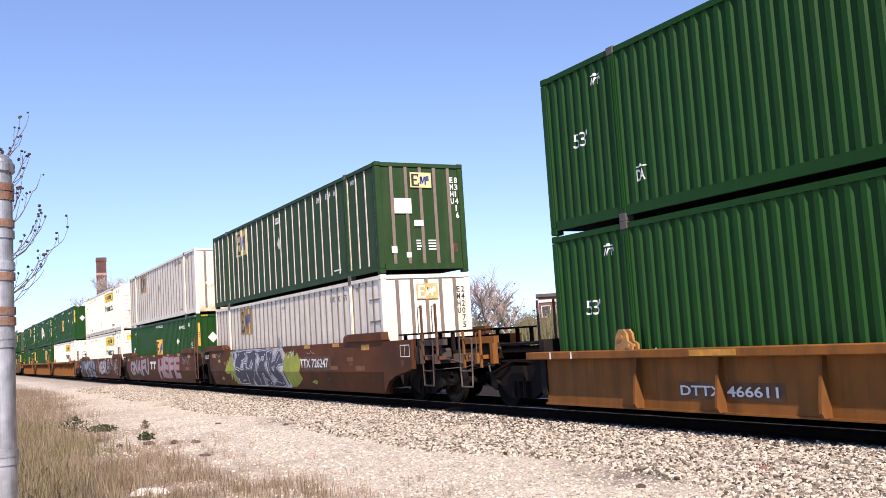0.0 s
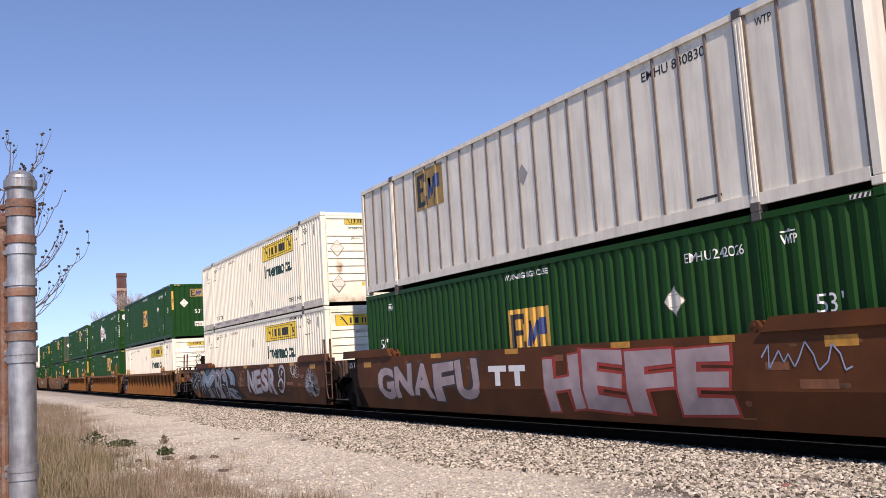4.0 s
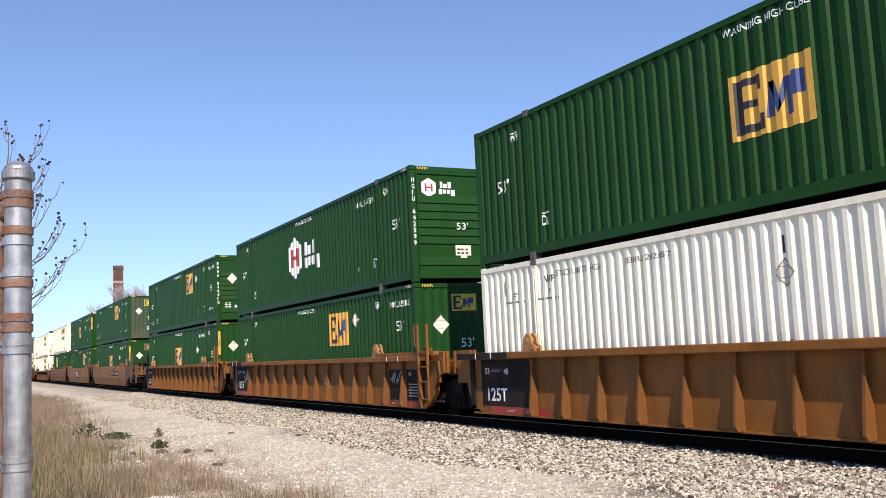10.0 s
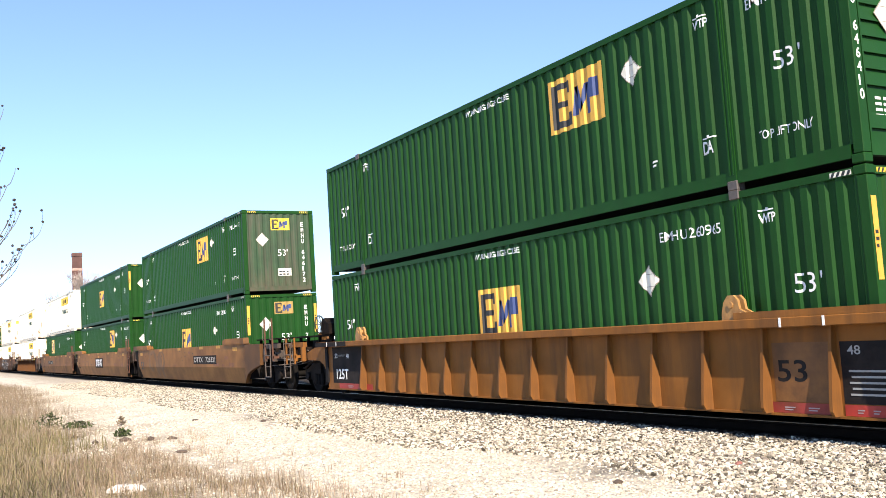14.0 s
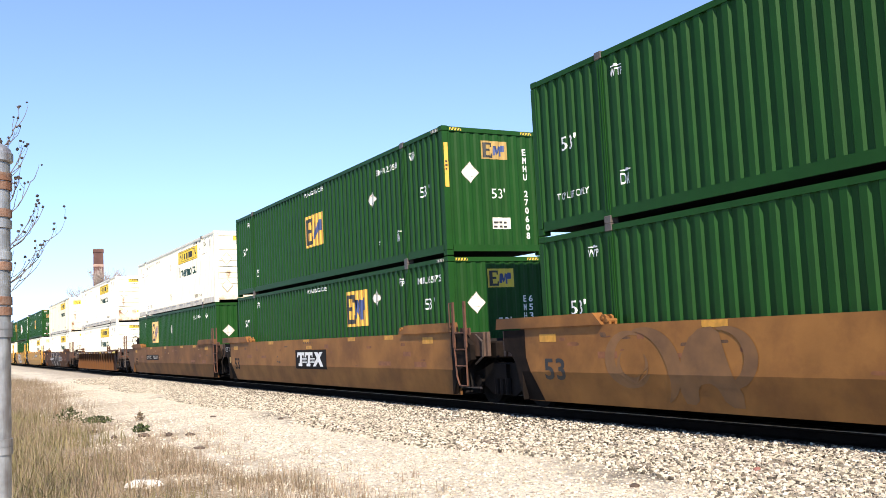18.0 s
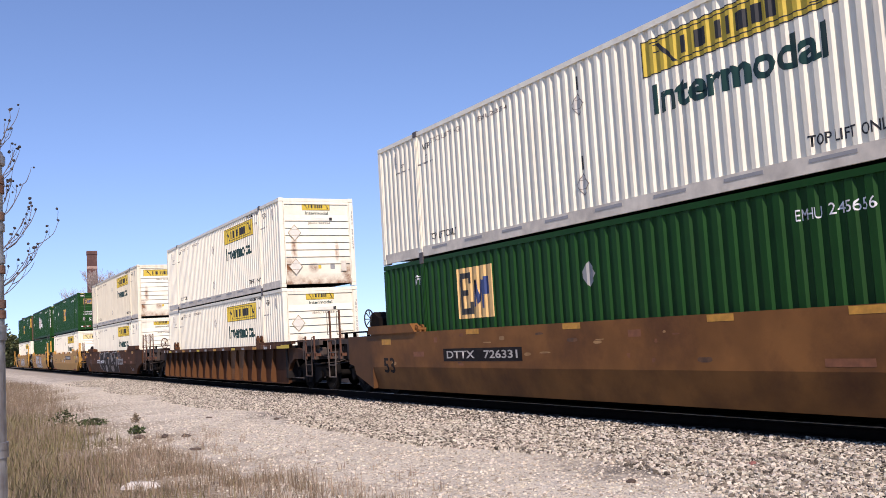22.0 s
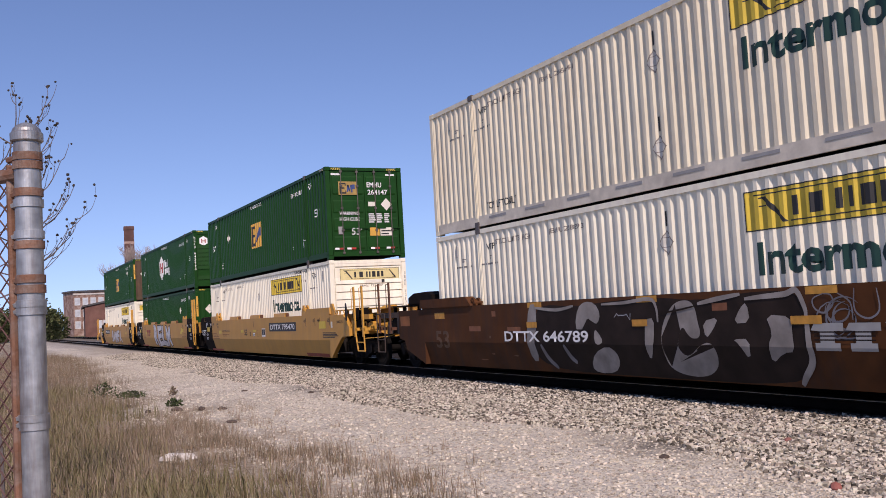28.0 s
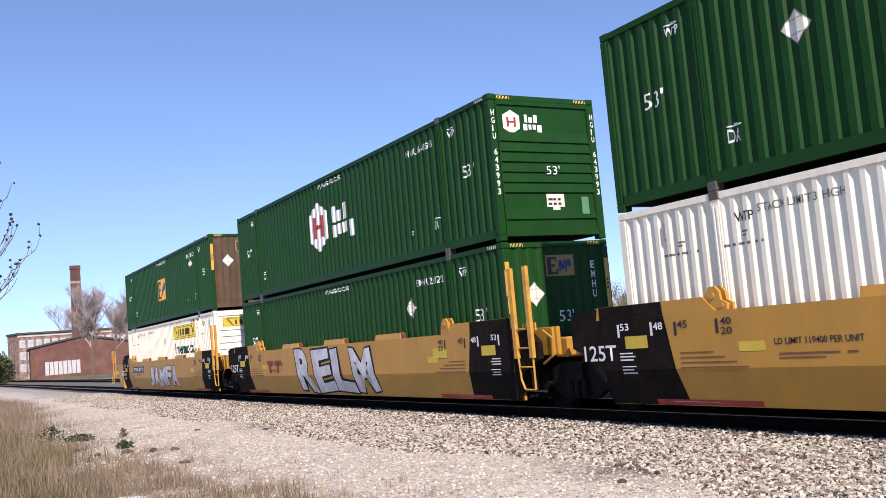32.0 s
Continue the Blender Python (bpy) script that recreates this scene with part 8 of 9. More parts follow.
# ---- fence post, fence and shrub beside the camera ----
GALV = mat("galvanised_steel", (0.38, 0.40, 0.41), 0.48, 0.65, var=0.28, scale=22, dirt=(0.15, 0.075, 0.045), dirt_amt=0.75, dirt_scale=6, streak=True, bump=0.05)
GALV_RUST = mat("rusted_galvanised_band", (0.20, 0.10, 0.06), 0.7, 0.3, var=0.3, scale=12, dirt=(0.33, 0.31, 0.28), dirt_amt=0.6, dirt_scale=14, bump=0.2)
PX, PY, PR = -2.947, 0.147, 0.0375


def lathe(profile_rz, n=24, cx=0.0, cy=0.0):
    bm = bmesh.new()
    rows = []
    for i in range(n):
        a = 2 * math.pi * i / n
        rows.append([bm.verts.new((cx + r * math.cos(a), cy + r * math.sin(a), z)) for r, z in profile_rz])
    for i in range(n):
        p, q = rows[i], rows[(i + 1) % n]
        for j in range(len(profile_rz) - 1):
            bm.faces.new((p[j], q[j], q[j + 1], p[j + 1]))
    bm.faces.new([r[0] for r in rows][::-1])
    bm.faces.new([r[-1] for r in rows])
    return bm


fence = thing("chain_link_fence", "galvanised chain-link fence with a rust-streaked steel end post", "fence")
fence.matrix_basis = pose(PX, PY, -0.291)
part("end_post", lathe([(PR, -0.05), (PR, 2.37)], 36), GALV, fence)
part("post_cap", lathe([(PR + 0.004, 2.360), (PR + 0.0085, 2.364), (PR + 0.0085, 2.386), (PR + 0.004, 2.391), (PR + 0.001, 2.400), (PR - 0.010, 2.411), (PR - 0.024, 2.418), (0.006, 2.420)], 32), GALV, fence, "dull cast dome cap")
FD = Vector((-0.80, -0.60, 0)).normalized()
for z, m in ((2.317, GALV_RUST), (2.29, GALV_RUST), (2.21, GALV_RUST), (2.178, GALV), (2.085, GALV), (2.055, GALV_RUST), (1.955, GALV_RUST), (1.925, GALV_RUST), (1.882, GALV), (1.862, GALV), (1.55, GALV), (1.53, GALV), (1.2, GALV), (0.85, GALV), (0.5, GALV)):
    b = part("tension_band", lathe([(PR, z - 0.0125), (PR + 0.0045, z - 0.0115), (PR + 0.0045, z + 0.0115), (PR, z + 0.0125)], 32), m, fence)
    bm = bmesh.new()
    e = FD * (PR + 0.045)
    rod(bm, (FD.x * PR * 0.9, FD.y * PR * 0.9, z), (e.x, e.y, z), 0.010, 6)
    part("band_bolt", bm, m, b)
part("tension_bar", rods([((FD.x * 0.075, FD.y * 0.075, 0.05), (FD.x * 0.075, FD.y * 0.075, 2.3))], 0.012, 8), GALV_RUST, fence)
part("top_rail", rods([((FD.x * 0.04, FD.y * 0.04, 2.27), (FD.x * 3.0, FD.y * 3.0, 2.27))], 0.021, 10), GALV_RUST, fence)
wires = []
for i in range(-44, 40):
    for s in (-1, 1):
        d0 = i * 0.055
        p0, p1 = 0.08, 1.6
        z0 = 0.06 + (d0 if s > 0 else d0 + 1.2)
        za, zb = z0, z0 + s * (p1 - p0)
        if max(za, zb) < 0.05 or min(za, zb) > 2.28:
            continue
        lo, hi = 0.05, 2.28
        t0 = max(0.0, min((lo - za) / (zb - za), (hi - za) / (zb - za)))
        t1 = min(1.0, max((lo - za) / (zb - za), (hi - za) / (zb - za)))
        if t1 > t0:
            a, b = p0 + (p1 - p0) * t0, p0 + (p1 - p0) * t1
            wires.append(((FD.x * a, FD.y * a, za + (zb - za) * t0), (FD.x * b, FD.y * b, za + (zb - za) * t1)))
part("chain_link_fabric", rods(wires, 0.0028, 4), mat("rusty_fence_wire", (0.095, 0.045, 0.038), 0.8, var=0.3, scale=20), fence, "rusty woven wire")

BARK = mat("grey_brown_bark", (0.15, 0.11, 0.085), 0.9, var=0.3, scale=12, bump=0.3, bump_scale=60)
TWIG = mat("grey_twig_bark", (0.12, 0.10, 0.095), 0.85, var=0.25, scale=15)
BUD = mat("dark_seed_head", (0.045, 0.035, 0.03), 0.9, var=0.3, scale=20)


def blob(bm, c, r, rnd):
    vs = bmesh.ops.create_icosphere(bm, subdivisions=1, radius=r, matrix=Matrix.Translation(c))["verts"]
    for v in vs:
        v.co = Vector(c) + (v.co - Vector(c)) * rnd.uniform(0.7, 1.3)


def sumac(x, y, z, seed):
    rnd = random.Random(seed)
    ob = thing("bare_shrub", "leafless shrub with curved twigs and dark seed heads", "shrub")
    ob.matrix_basis = pose(x, y, z)
    stems, buds = bmesh.new(), bmesh.new()

    def arch(p, out, rise, r, depth):
        """A branch that leaves sideways and bends up, with upright twigs along it."""
        n = 7
        d = Vector((out.x, out.y, 0.25))
        length = (out.length ** 2 + rise ** 2) ** 0.5
        for i in range(n):
            k = (i + 1) / n
            d = Vector((out.x * (1.25 - 0.8 * k) + rnd.uniform(-.04, .04), out.y * (1.25 - 0.8 * k) + rnd.uniform(-.04, .04), rise * (0.35 + 1.1 * k)))
            q = p + d.normalized() * length / n
            rod(stems, p, q, r * (1.05 - 0.09 * i), 5)
            p = q
            if depth < 2 and i >= (1 if depth == 0 else 2) and rnd.random() < (0.5 if depth == 0 else 0.2):
                s = rnd.choice((-1, 1))
                side = Vector((rnd.uniform(-.12, .12), out.y * 0.25 + s * 0.05, 0))
                arch(p, side * (1.0 if depth == 0 else 0.6), length * rnd.uniform(0.25, 0.42), r * 0.6, depth + 1)
        for k in range(1):
            blob(buds, p + Vector((rnd.uniform(-.025, .025), rnd.uniform(-.03, .03), rnd.uniform(-.015, .03))), rnd.uniform(0.009, 0.016), rnd)

    for dx, dy, top in ((0.0, 0.0, 3.4), (-0.1, -0.22, 3.1)):
        p = Vector((dx * 0.4, dy * 0.4, 0))
        n = 12
        for i in range(n):
            q = Vector((dx * (0.4 + 0.6 * (i + 1) / n) + rnd.uniform(-.015, .015), dy * (0.4 + 0.6 * (i + 1) / n) + rnd.uniform(-.015, .015), top * (i + 1) / n))
            rod(stems, p, q, 0.015 * (1 - 0.05 * i), 6)
            p = q
            if i >= 7:
                for s in ((1, -1, 1) if i % 2 else (-1, 1, 1)):
                    if rnd.random() < 0.74:
                        reach = (0.62 - 0.05 * (i - 6)) * rnd.uniform(0.7, 1.1)
                        arch(p, Vector((rnd.uniform(-.3, .3), s * reach, 0)), 0.36 * rnd.uniform(0.8, 1.3), 0.006, 0)
        arch(p, Vector((0.02, 0.05, 0)), 0.4, 0.007, 0)
    tagged(part("stem_growth", stems, TWIG, ob), kind="stuff")
    tagged(part("seed_head_growth", buds, BUD, ob, "dark dried seed heads"), kind="stuff")
    return ob


sumac(-8.6, 0.29, -0.271, 3)

# ---- grass ----
def grass_patch(name, n, place, hmin, hmax, material, label, width=0.006):
    x, y = place(n)
    n = len(x)
    h = hmin + (hmax - hmin) * rng.random(n)
    a = rng.random(n) * 6.28
    lean = 0.12 + 0.75 * rng.random(n) ** 1.5
    z = ground_z(x, y)
    dx, dy = np.cos(a), np.sin(a)
    wx, wy = -dy * width, dx * width
    base = np.stack([x, y, z], 1)
    mid = base + np.stack([dx * lean * h * 0.35, dy * lean * h * 0.35, h * 0.6], 1)
    tip = base + np.stack([dx * lean * h, dy * lean * h, h], 1)
    w = np.stack([wx, wy, np.zeros(n)], 1)
    P = np.stack([base - w, base + w, mid + w * 0.8, mid - w * 0.8, tip], 1).reshape(-1, 3)
    k = np.arange(n)[:, None] * 5
    F = (k + np.array([[0, 1, 2, 3]])).tolist() + (k + np.array([[3, 2, 4]])).tolist()
    m = bpy.data.meshes.new(name)
    m.from_pydata(P.tolist(), [], F)
    m.materials.append(material)
    return tagged(new(name, m), label, "grass", kind="stuff")


STRAW = island_mat("dry_straw", (0.26, 0.19, 0.13), (0.50, 0.40, 0.29))
STRAW2 = island_mat("dead_brown_grass", (0.17, 0.125, 0.08), (0.37, 0.285, 0.19))
FRESH = island_mat("spring_grass", (0.145, 0.13, 0.055), (0.33, 0.275, 0.15))


def clumps(n, cx, cy, spread_):
    k = rng.integers(0, len(cx), n)
    return cx[k] + rng.normal(0, spread_, n), cy[k] + rng.normal(0, spread_, n)


def verge(n):
    """Thick growth left of the path, beyond the post."""
    x = -7 - 60 * rng.random(n) ** 1.5
    edge = 2.1 + np.clip((-x - 14) / 34, 0, 1) * 2.9 + 0.5 * np.sin(x * 0.8) + 0.3 * np.sin(x * 2.3)
    y = edge - 4.5 * rng.random(n) ** 0.8
    return x, y


def fore(n):
    m = 260
    cx = -7.5 - 8.5 * rng.random(m)
    cy = 0.6 + 3.6 * rng.random(m)
    cy = np.where(cx < -11.5, cy * 0.8, cy)
    x, y = clumps(n, cx, cy, 0.10)
    ok = np.hypot(x + 12.3, y - 2.35) > 0.45
    return x[ok], y[ok]


def sprigs(n):
    m = 90
    return clumps(n, -9 - 10 * rng.random(m), 3.0 + 2.2 * rng.random(m) ** 2, 0.05)


grass_patch("verge_grass", 34000, verge, 0.10, 0.38, STRAW2, "tall dead brown grass on the verge", 0.004)
grass_patch("verge_straw", 9000, verge, 0.15, 0.45, STRAW, "pale dry straw stalks on the verge", 0.003)
grass_patch("verge_green", 8000, lambda n: clumps(n, -8 - 20 * rng.random(70) ** 1.3, 0.2 + 2.1 * rng.random(70), 0.4), 0.10, 0.38, FRESH, "new green grass between dead stalks")
grass_patch("foreground_grass", 8000, fore, 0.05, 0.20, STRAW2, "dead brown grass tufts by the path", 0.004)
grass_patch("foreground_straw", 2600, fore, 0.1, 0.34, STRAW, "thin dry stalks by the path", 0.003)
grass_patch("path_sprigs", 1500, sprigs, 0.05, 0.2, STRAW, "sparse dry sprigs at the path edge", 0.003)


def weed(x, y, r, h, material, label, seed, n=140):
    rnd = random.Random(seed)
    ob = thing("weed", label, "weed")
    ob.matrix_basis = pose(x, y, float(ground_z(np.array(x), np.array(y))))
    bm = bmesh.new()
    for i in range(n):
        a, k = rnd.uniform(0, 6.28), rnd.random()
        p = Vector((math.cos(a) * r * k, math.sin(a) * r * k, rnd.random() * h * (1 - 0.5 * k)))
        d = Vector((rnd.uniform(-1, 1), rnd.uniform(-1, 1), rnd.uniform(0, 1))).normalized() * 0.05
        s = d.orthogonal().normalized() * 0.022
        bm.faces.new([bm.verts.new(q) for q in (p, p + d * 0.6 + s, p + d * 1.3, p + d * 0.6 - s)])
    tagged(part("foliage", bm, material, ob), kind="stuff")
    bm = rods([((0, 0, -0.02), (rnd.uniform(-r, r) * 0.6, rnd.uniform(-r, r) * 0.6, h * 0.8)) for i in range(7)], 0.005, 4)
    tagged(part("stalk_growth", bm, TWIG, ob), kind="stuff")
    return ob


LEAFG = island_mat("weed_leaf", (0.03, 0.055, 0.02), (0.11, 0.14, 0.05))
weed(-24.05, 3.40, 0.36, 0.18, LEAFG, "low dark green weed at the edge of the path", 1, 260)
weed(-25.03, 2.88, 0.35, 0.4, LEAFG, "dull green weed among dead grass", 5, 200)
weed(-20.15, 3.71, 0.17, 0.16, LEAFG, "small dark weed growing in the gravel", 2, 160)
weed(-23.47, 4.31, 0.10, 0.22, STRAW2, "upright dead brown weed on the path", 3, 60)
weed(-7.25, 2.99, 0.3, 0.12, FRESH, "small new green weed at the path edge", 8, 160)


def rock(x, y, sx, sy, sz, material, label, seed, name="rock"):
    rnd = random.Random(seed)
    bm = bmesh.new()
    bmesh.ops.create_icosphere(bm, subdivisions=2, radius=1.0)
    for v in bm.verts:
        k = 1 + 0.25 * noise.noise(v.co * 1.7 + Vector((seed, 0, 0))) + rnd.uniform(-0.06, 0.06)
        v.co = Vector((v.co.x * sx * k, v.co.y * sy * k, max(v.co.z, -0.4) * sz * k))
    ob = part(name, bm, material)
    ob.matrix_basis = pose(x, y, float(ground_z(np.array(x), np.array(y))) + 0.3 * sz, 0, 0, rnd.uniform(0, 180))
    return tagged(ob, label, name)


PALE = mat("pale_limestone", (0.62, 0.58, 0.52), 0.9, var=0.2, scale=14, dirt=(0.35, 0.3, 0.24), dirt_amt=0.6, dirt_scale=10, bump=0.4, bump_scale=30)
CLOD = mat("dark_debris", (0.085, 0.06, 0.045), 0.9, var=0.3, scale=14, bump=0.4, bump_scale=30)
rock(-12.08, 2.24, 0.25, 0.15, 0.08, PALE, "pale broken limestone lump in the grass", 2)
for i, (x, y, a, b) in enumerate(((-18.97, 3.55, 0.34, 0.1), (-18.59, 3.95, 0.3, 0.09), (-19.17, 3.02, 0.2, 0.08), (-18.29, 4.29, 0.26, 0.07), (-21.12, 2.91, 0.2, 0.08), (-22.50, 5.83, 0.16, 0.05), (-20.07, 6.72, 0.2, 0.06), (-7.90, 6.58, 0.13, 0.05), (-12.26, 7.35, 0.2, 0.06), (-15.65, 3.82, 0.3, 0.05), (-30.33, 7.45, 0.25, 0.07), (-13.14, 8.33, 0.16, 0.06), (-9.23, 8.15, 0.1, 0.05))):
    rock(x, y, 0.5 * a, 0.04 + 0.12 * a, 0.6 * b, CLOD, "dark clod of debris lying on the gravel", 20 + i, "debris")
rock(-5.66, 6.56, 0.06, 0.05, 0.05, mat("reddish_stone", (0.26, 0.09, 0.07), 0.9, var=0.2), "reddish stone in the ballast", 40)
rock(-7.47, 7.97, 0.05, 0.05, 0.05, mat("red_granite", (0.24, 0.10, 0.08), 0.9, var=0.2), "reddish stone in the ballast", 41)

# ---- utility poles and wires ----
POLE = mat("weathered_pole_wood", (0.185, 0.16, 0.14), 0.9, var=0.2, scale=6, dirt=(0.10, 0.08, 0.065), dirt_amt=0.6, dirt_scale=3, streak=True, bump=0.3, bump_scale=40)
WIRE = mat("black_cable", (0.03, 0.03, 0.03), 0.6)


def at(az, dist, z=-0.236):
    a = radians(az + 0.33)
    return Vector((-dist * math.sin(a), dist * math.cos(a), z))


def utility_pole(az, dist, el_top, lean, label):
    top = EYE[2] + dist * math.tan(radians(el_top))
    b = at(az + lean, dist)
    t = at(az, dist, top)
    ob = thing("utility_pole", label, "utility pole", "poles beyond the train")
    ob.matrix_basis = Matrix.Translation(b)
    bm = bmesh.new()
    d = t - b
    n = 12
    rings = [[bm.verts.new(d * k + Vector((r * math.cos(2 * math.pi * i / n), r * math.sin(2 * math.pi * i / n), 0))) for i in range(n)] for k, r in ((0, 0.17), (0.5, 0.14), (1, 0.105))]
    for p, q in zip(rings[:-1], rings[1:]):
        for i in range(n):
            bm.faces.new((p[i], p[(i + 1) % n], q[(i + 1) % n], q[i]))
    bm.faces.new(rings[-1])
    part("shaft", bm, POLE, ob)
    part("bracket", rods([(d * 0.965 + Vector((-0.05, -0.2, 0)), d * 0.965 + Vector((0.05, 0.2, 0)))], 0.03, 6), RUSTY, ob)
    return t, b


p1t = utility_pole(36.57, 29.0, 16.0, -0.15, "weathered wooden utility pole carrying a cable")[0]
p2t, p2b = utility_pole(44.14, 41.0, 11.55, 0.62, "leaning weathered wooden utility pole without crossarm")
utility_pole(41.36, 66.0, 7.0, 0.3, "distant leaning wooden utility pole")


def cable(p, q, sag, label):
    pts = [p.lerp(q, i / 16) + Vector((0, 0, -sag * 4 * (i / 16) * (1 - i / 16))) for i in range(17)]
    bm = bmesh.new()
    rings = [[bm.verts.new(c + Vector((0, 0.010 * math.cos(k * 1.2566), 0.010 * math.sin(k * 1.2566)))) for k in range(5)] for c in pts]
    for a, b in zip(rings[:-1], rings[1:]):
        for k in range(5):
            bm.faces.new((a[k], a[(k + 1) % 5], b[(k + 1) % 5], b[k]))
    ob = part("cable", bm, WIRE)
    return tagged(ob, label, "cable")


w1 = p1t + Vector((0, 0, -0.36))
cable(w1, p2b.lerp(p2t, 0.745), 0.55, "black overhead cable sagging between wooden poles")
cable(w1, at(24.0, 24.0, 11.0), 0.3, "black overhead cable running off a wooden pole")
utility_pole(24.0, 24.0, 21.2, 0.0, "weathered wooden utility pole past the train")

# ---- trees ----
BUDS = island_mat("spring_leaf", (0.14, 0.16, 0.07), (0.27, 0.28, 0.14))
HEDGE = island_mat("hedge_leaf", (0.055, 0.075, 0.025), (0.19, 0.20, 0.09))
BARE_TWIG = mat("far_bare_twigs", (0.33, 0.275, 0.245), 0.9, var=0.2, scale=3)


def tree(base, height, width, seed, leaves, label, depth_max=4, twig=0.02, leaf_mat=None, leaf=0.16, name="tree", stout=0.022):
    rnd = random.Random(seed)
    ob = thing(name, label, "tree")
    ob.matrix_basis = Matrix.Translation(base)
    trunk, limbs, crown = bmesh.new(), bmesh.new(), []

    def grow(p, d, length, r, depth):
        n = 3
        bm = trunk if depth == 0 else limbs
        for i in range(n):
            q = p + d * (length / n)
            rod(bm, p, q, max(r * (1 - 0.12 * i), twig * 0.5), 6 if depth < 2 else 3)
            d = (d + Vector((rnd.uniform(-.2, .2), rnd.uniform(-.2, .2), rnd.uniform(-.02, .16)))).normalized()
            p = q
            if depth < depth_max and (depth > 0 or i > 0):
                for k in range(2 if depth < 3 else 2):
                    a = rnd.uniform(0, 6.28)
                    s = Vector((math.cos(a) * width, math.sin(a) * width, rnd.uniform(0.25, 0.9))).normalized()
                    grow(p, (d * 0.5 + s).normalized(), length * rnd.uniform(0.5, 0.72), r * 0.55, depth + 1)
            if depth >= 2:
                crown.append(p.copy())
    grow(Vector((0, 0, 0)), Vector((0, 0, 1)), height * 0.42, height * stout, 0)
    top = max([c.z for c in crown] + [1])
    k = height / top
    for bm in (trunk, limbs):
        for v in bm.verts:
            v.co *= k
    part("trunk", trunk, BARK, ob)
    tagged(part("branch_growth", limbs, BARE_TWIG, ob), kind="stuff")
    if leaves:
        bm = bmesh.new()
        for i in range(leaves):
            c = rnd.choice(crown) * k + Vector((rnd.gauss(0, .25), rnd.gauss(0, .25), rnd.gauss(0, .2)))
            d = Vector((rnd.uniform(-1, 1), rnd.uniform(-1, 1), rnd.uniform(-.5, 1))).normalized() * leaf
            s = d.orthogonal().normalized() * leaf * 0.5
            bm.faces.new([bm.verts.new(q) for q in (c, c + d * 0.5 + s, c + d, c + d * 0.5 - s)])
        part("crown", bm, leaf_mat or BUDS, ob)
    return ob


def bushes(name, spots, label, material, n=1500, seed=5, leaf=1.0):
    """A ragged row of brush: many leaf clumps and twigs, one piece."""
    rnd = random.Random(seed)
    bm = bmesh.new()
    for p, r, h in spots:
        for i in range(n // len(spots)):
            a, k = rnd.uniform(0, 6.28), rnd.random() ** 0.5
            z = h * rnd.random() ** 0.8 * (1 - 0.45 * k * k)
            c = p + Vector((math.cos(a) * r * k, math.sin(a) * r * k * 0.6, z))
            s = rnd.uniform(0.07, 0.2) * leaf
            d = Vector((rnd.uniform(-1, 1), rnd.uniform(-1, 1), rnd.uniform(-.4, 1))).normalized() * s
            o = d.orthogonal().normalized() * s * 0.5
            bm.faces.new([bm.verts.new(q) for q in (c, c + d * 0.5 + o, c + d, c + d * 0.5 - o)])
    ob = part(name, bm, material)
    return tagged(ob, label, "hedge", kind="stuff")


rr = random.Random(9)


def stalks(name, n, az0, az1, d0, d1, h0, h1, width, material, label):
    """Tall thin stems standing in a broad belt."""
    az, d = np.radians(az0 + (az1 - az0) * rng.random(n)), d0 + (d1 - d0) * rng.random(n)
    x, y = -d * np.sin(az), d * np.cos(az)
    tall = 0.65 + 0.35 * np.sin(az * 95) * np.sin(az * 41 + 1.0)
    h = (h0 + (h1 - h0) * rng.random(n)) * tall
    a = rng.random(n) * 6.28
    lean = h * (0.05 + 0.2 * rng.random(n))
    base = np.stack([x, y, np.full(n, -0.236)], 1)
    tip = base + np.stack([np.cos(a) * lean, np.sin(a) * lean, h], 1)
    w = np.stack([np.cos(az) * width, np.sin(az) * width, np.zeros(n)], 1)
    P = np.stack([base - w, base + w, tip], 1).reshape(-1, 3)
    me_ = bpy.data.meshes.new(name)
    me_.from_pydata(P.tolist(), [], (np.arange(n)[:, None] * 3 + np.array([[0, 1, 2]])).tolist())
    me_.materials.append(material)
    return tagged(new(name, me_), label, "brush", kind="stuff")


REED = island_mat("olive_brown_brush", (0.10, 0.095, 0.05), (0.26, 0.235, 0.14))
REED2 = island_mat("spring_green_brush", (0.10, 0.12, 0.05), (0.22, 0.24, 0.10))
stalks("brush_stems", 30000, 20, 63, 50, 78, 2.2, 4.6, 0.03, REED, "dense olive-brown brush beyond the tracks")
stalks("brush_shoots", 16000, 20, 63, 50, 75, 1.2, 3.6, 0.035, REED2, "fresh green brush beyond the tracks")
bushes("far_brush", [(at(a, rr.uniform(72, 92)), rr.uniform(2.0, 3.5), rr.uniform(2.6, 4.4)) for a in np.arange(22, 62, 0.55)], "ragged spring-green brush beyond the tracks", HEDGE, 60000, 5)
bushes("left_brush", [(at(a, rr.uniform(170, 215)), 4.5, rr.uniform(5.5, 9.0)) for a in np.arange(85.6, 97, 0.45)], "green trees at the bend of the tracks", HEDGE, 42000, 6, 3.0)
for i, (az, d, el, w, lv) in enumerate(((42.4, 62, 3.1, 0.8, 700), (39.9, 66, 2.6, 0.8, 500), (38.4, 70, 2.9, 0.9, 300), (36.8, 72, 2.5, 0.9, 200), (45.6, 60, 2.6, 0.8, 500), (34.0, 64, 2.8, 0.9, 300), (31.0, 66, 2.6, 0.8, 500), (48.5, 70, 2.4, 0.8, 300))):
    tree(at(az, d), 1.78 + d * math.tan(radians(el)), w, 50 + i, lv * 16, "half-leafed spring tree beyond the tracks", 3, 0.03, BUDS, 0.05)
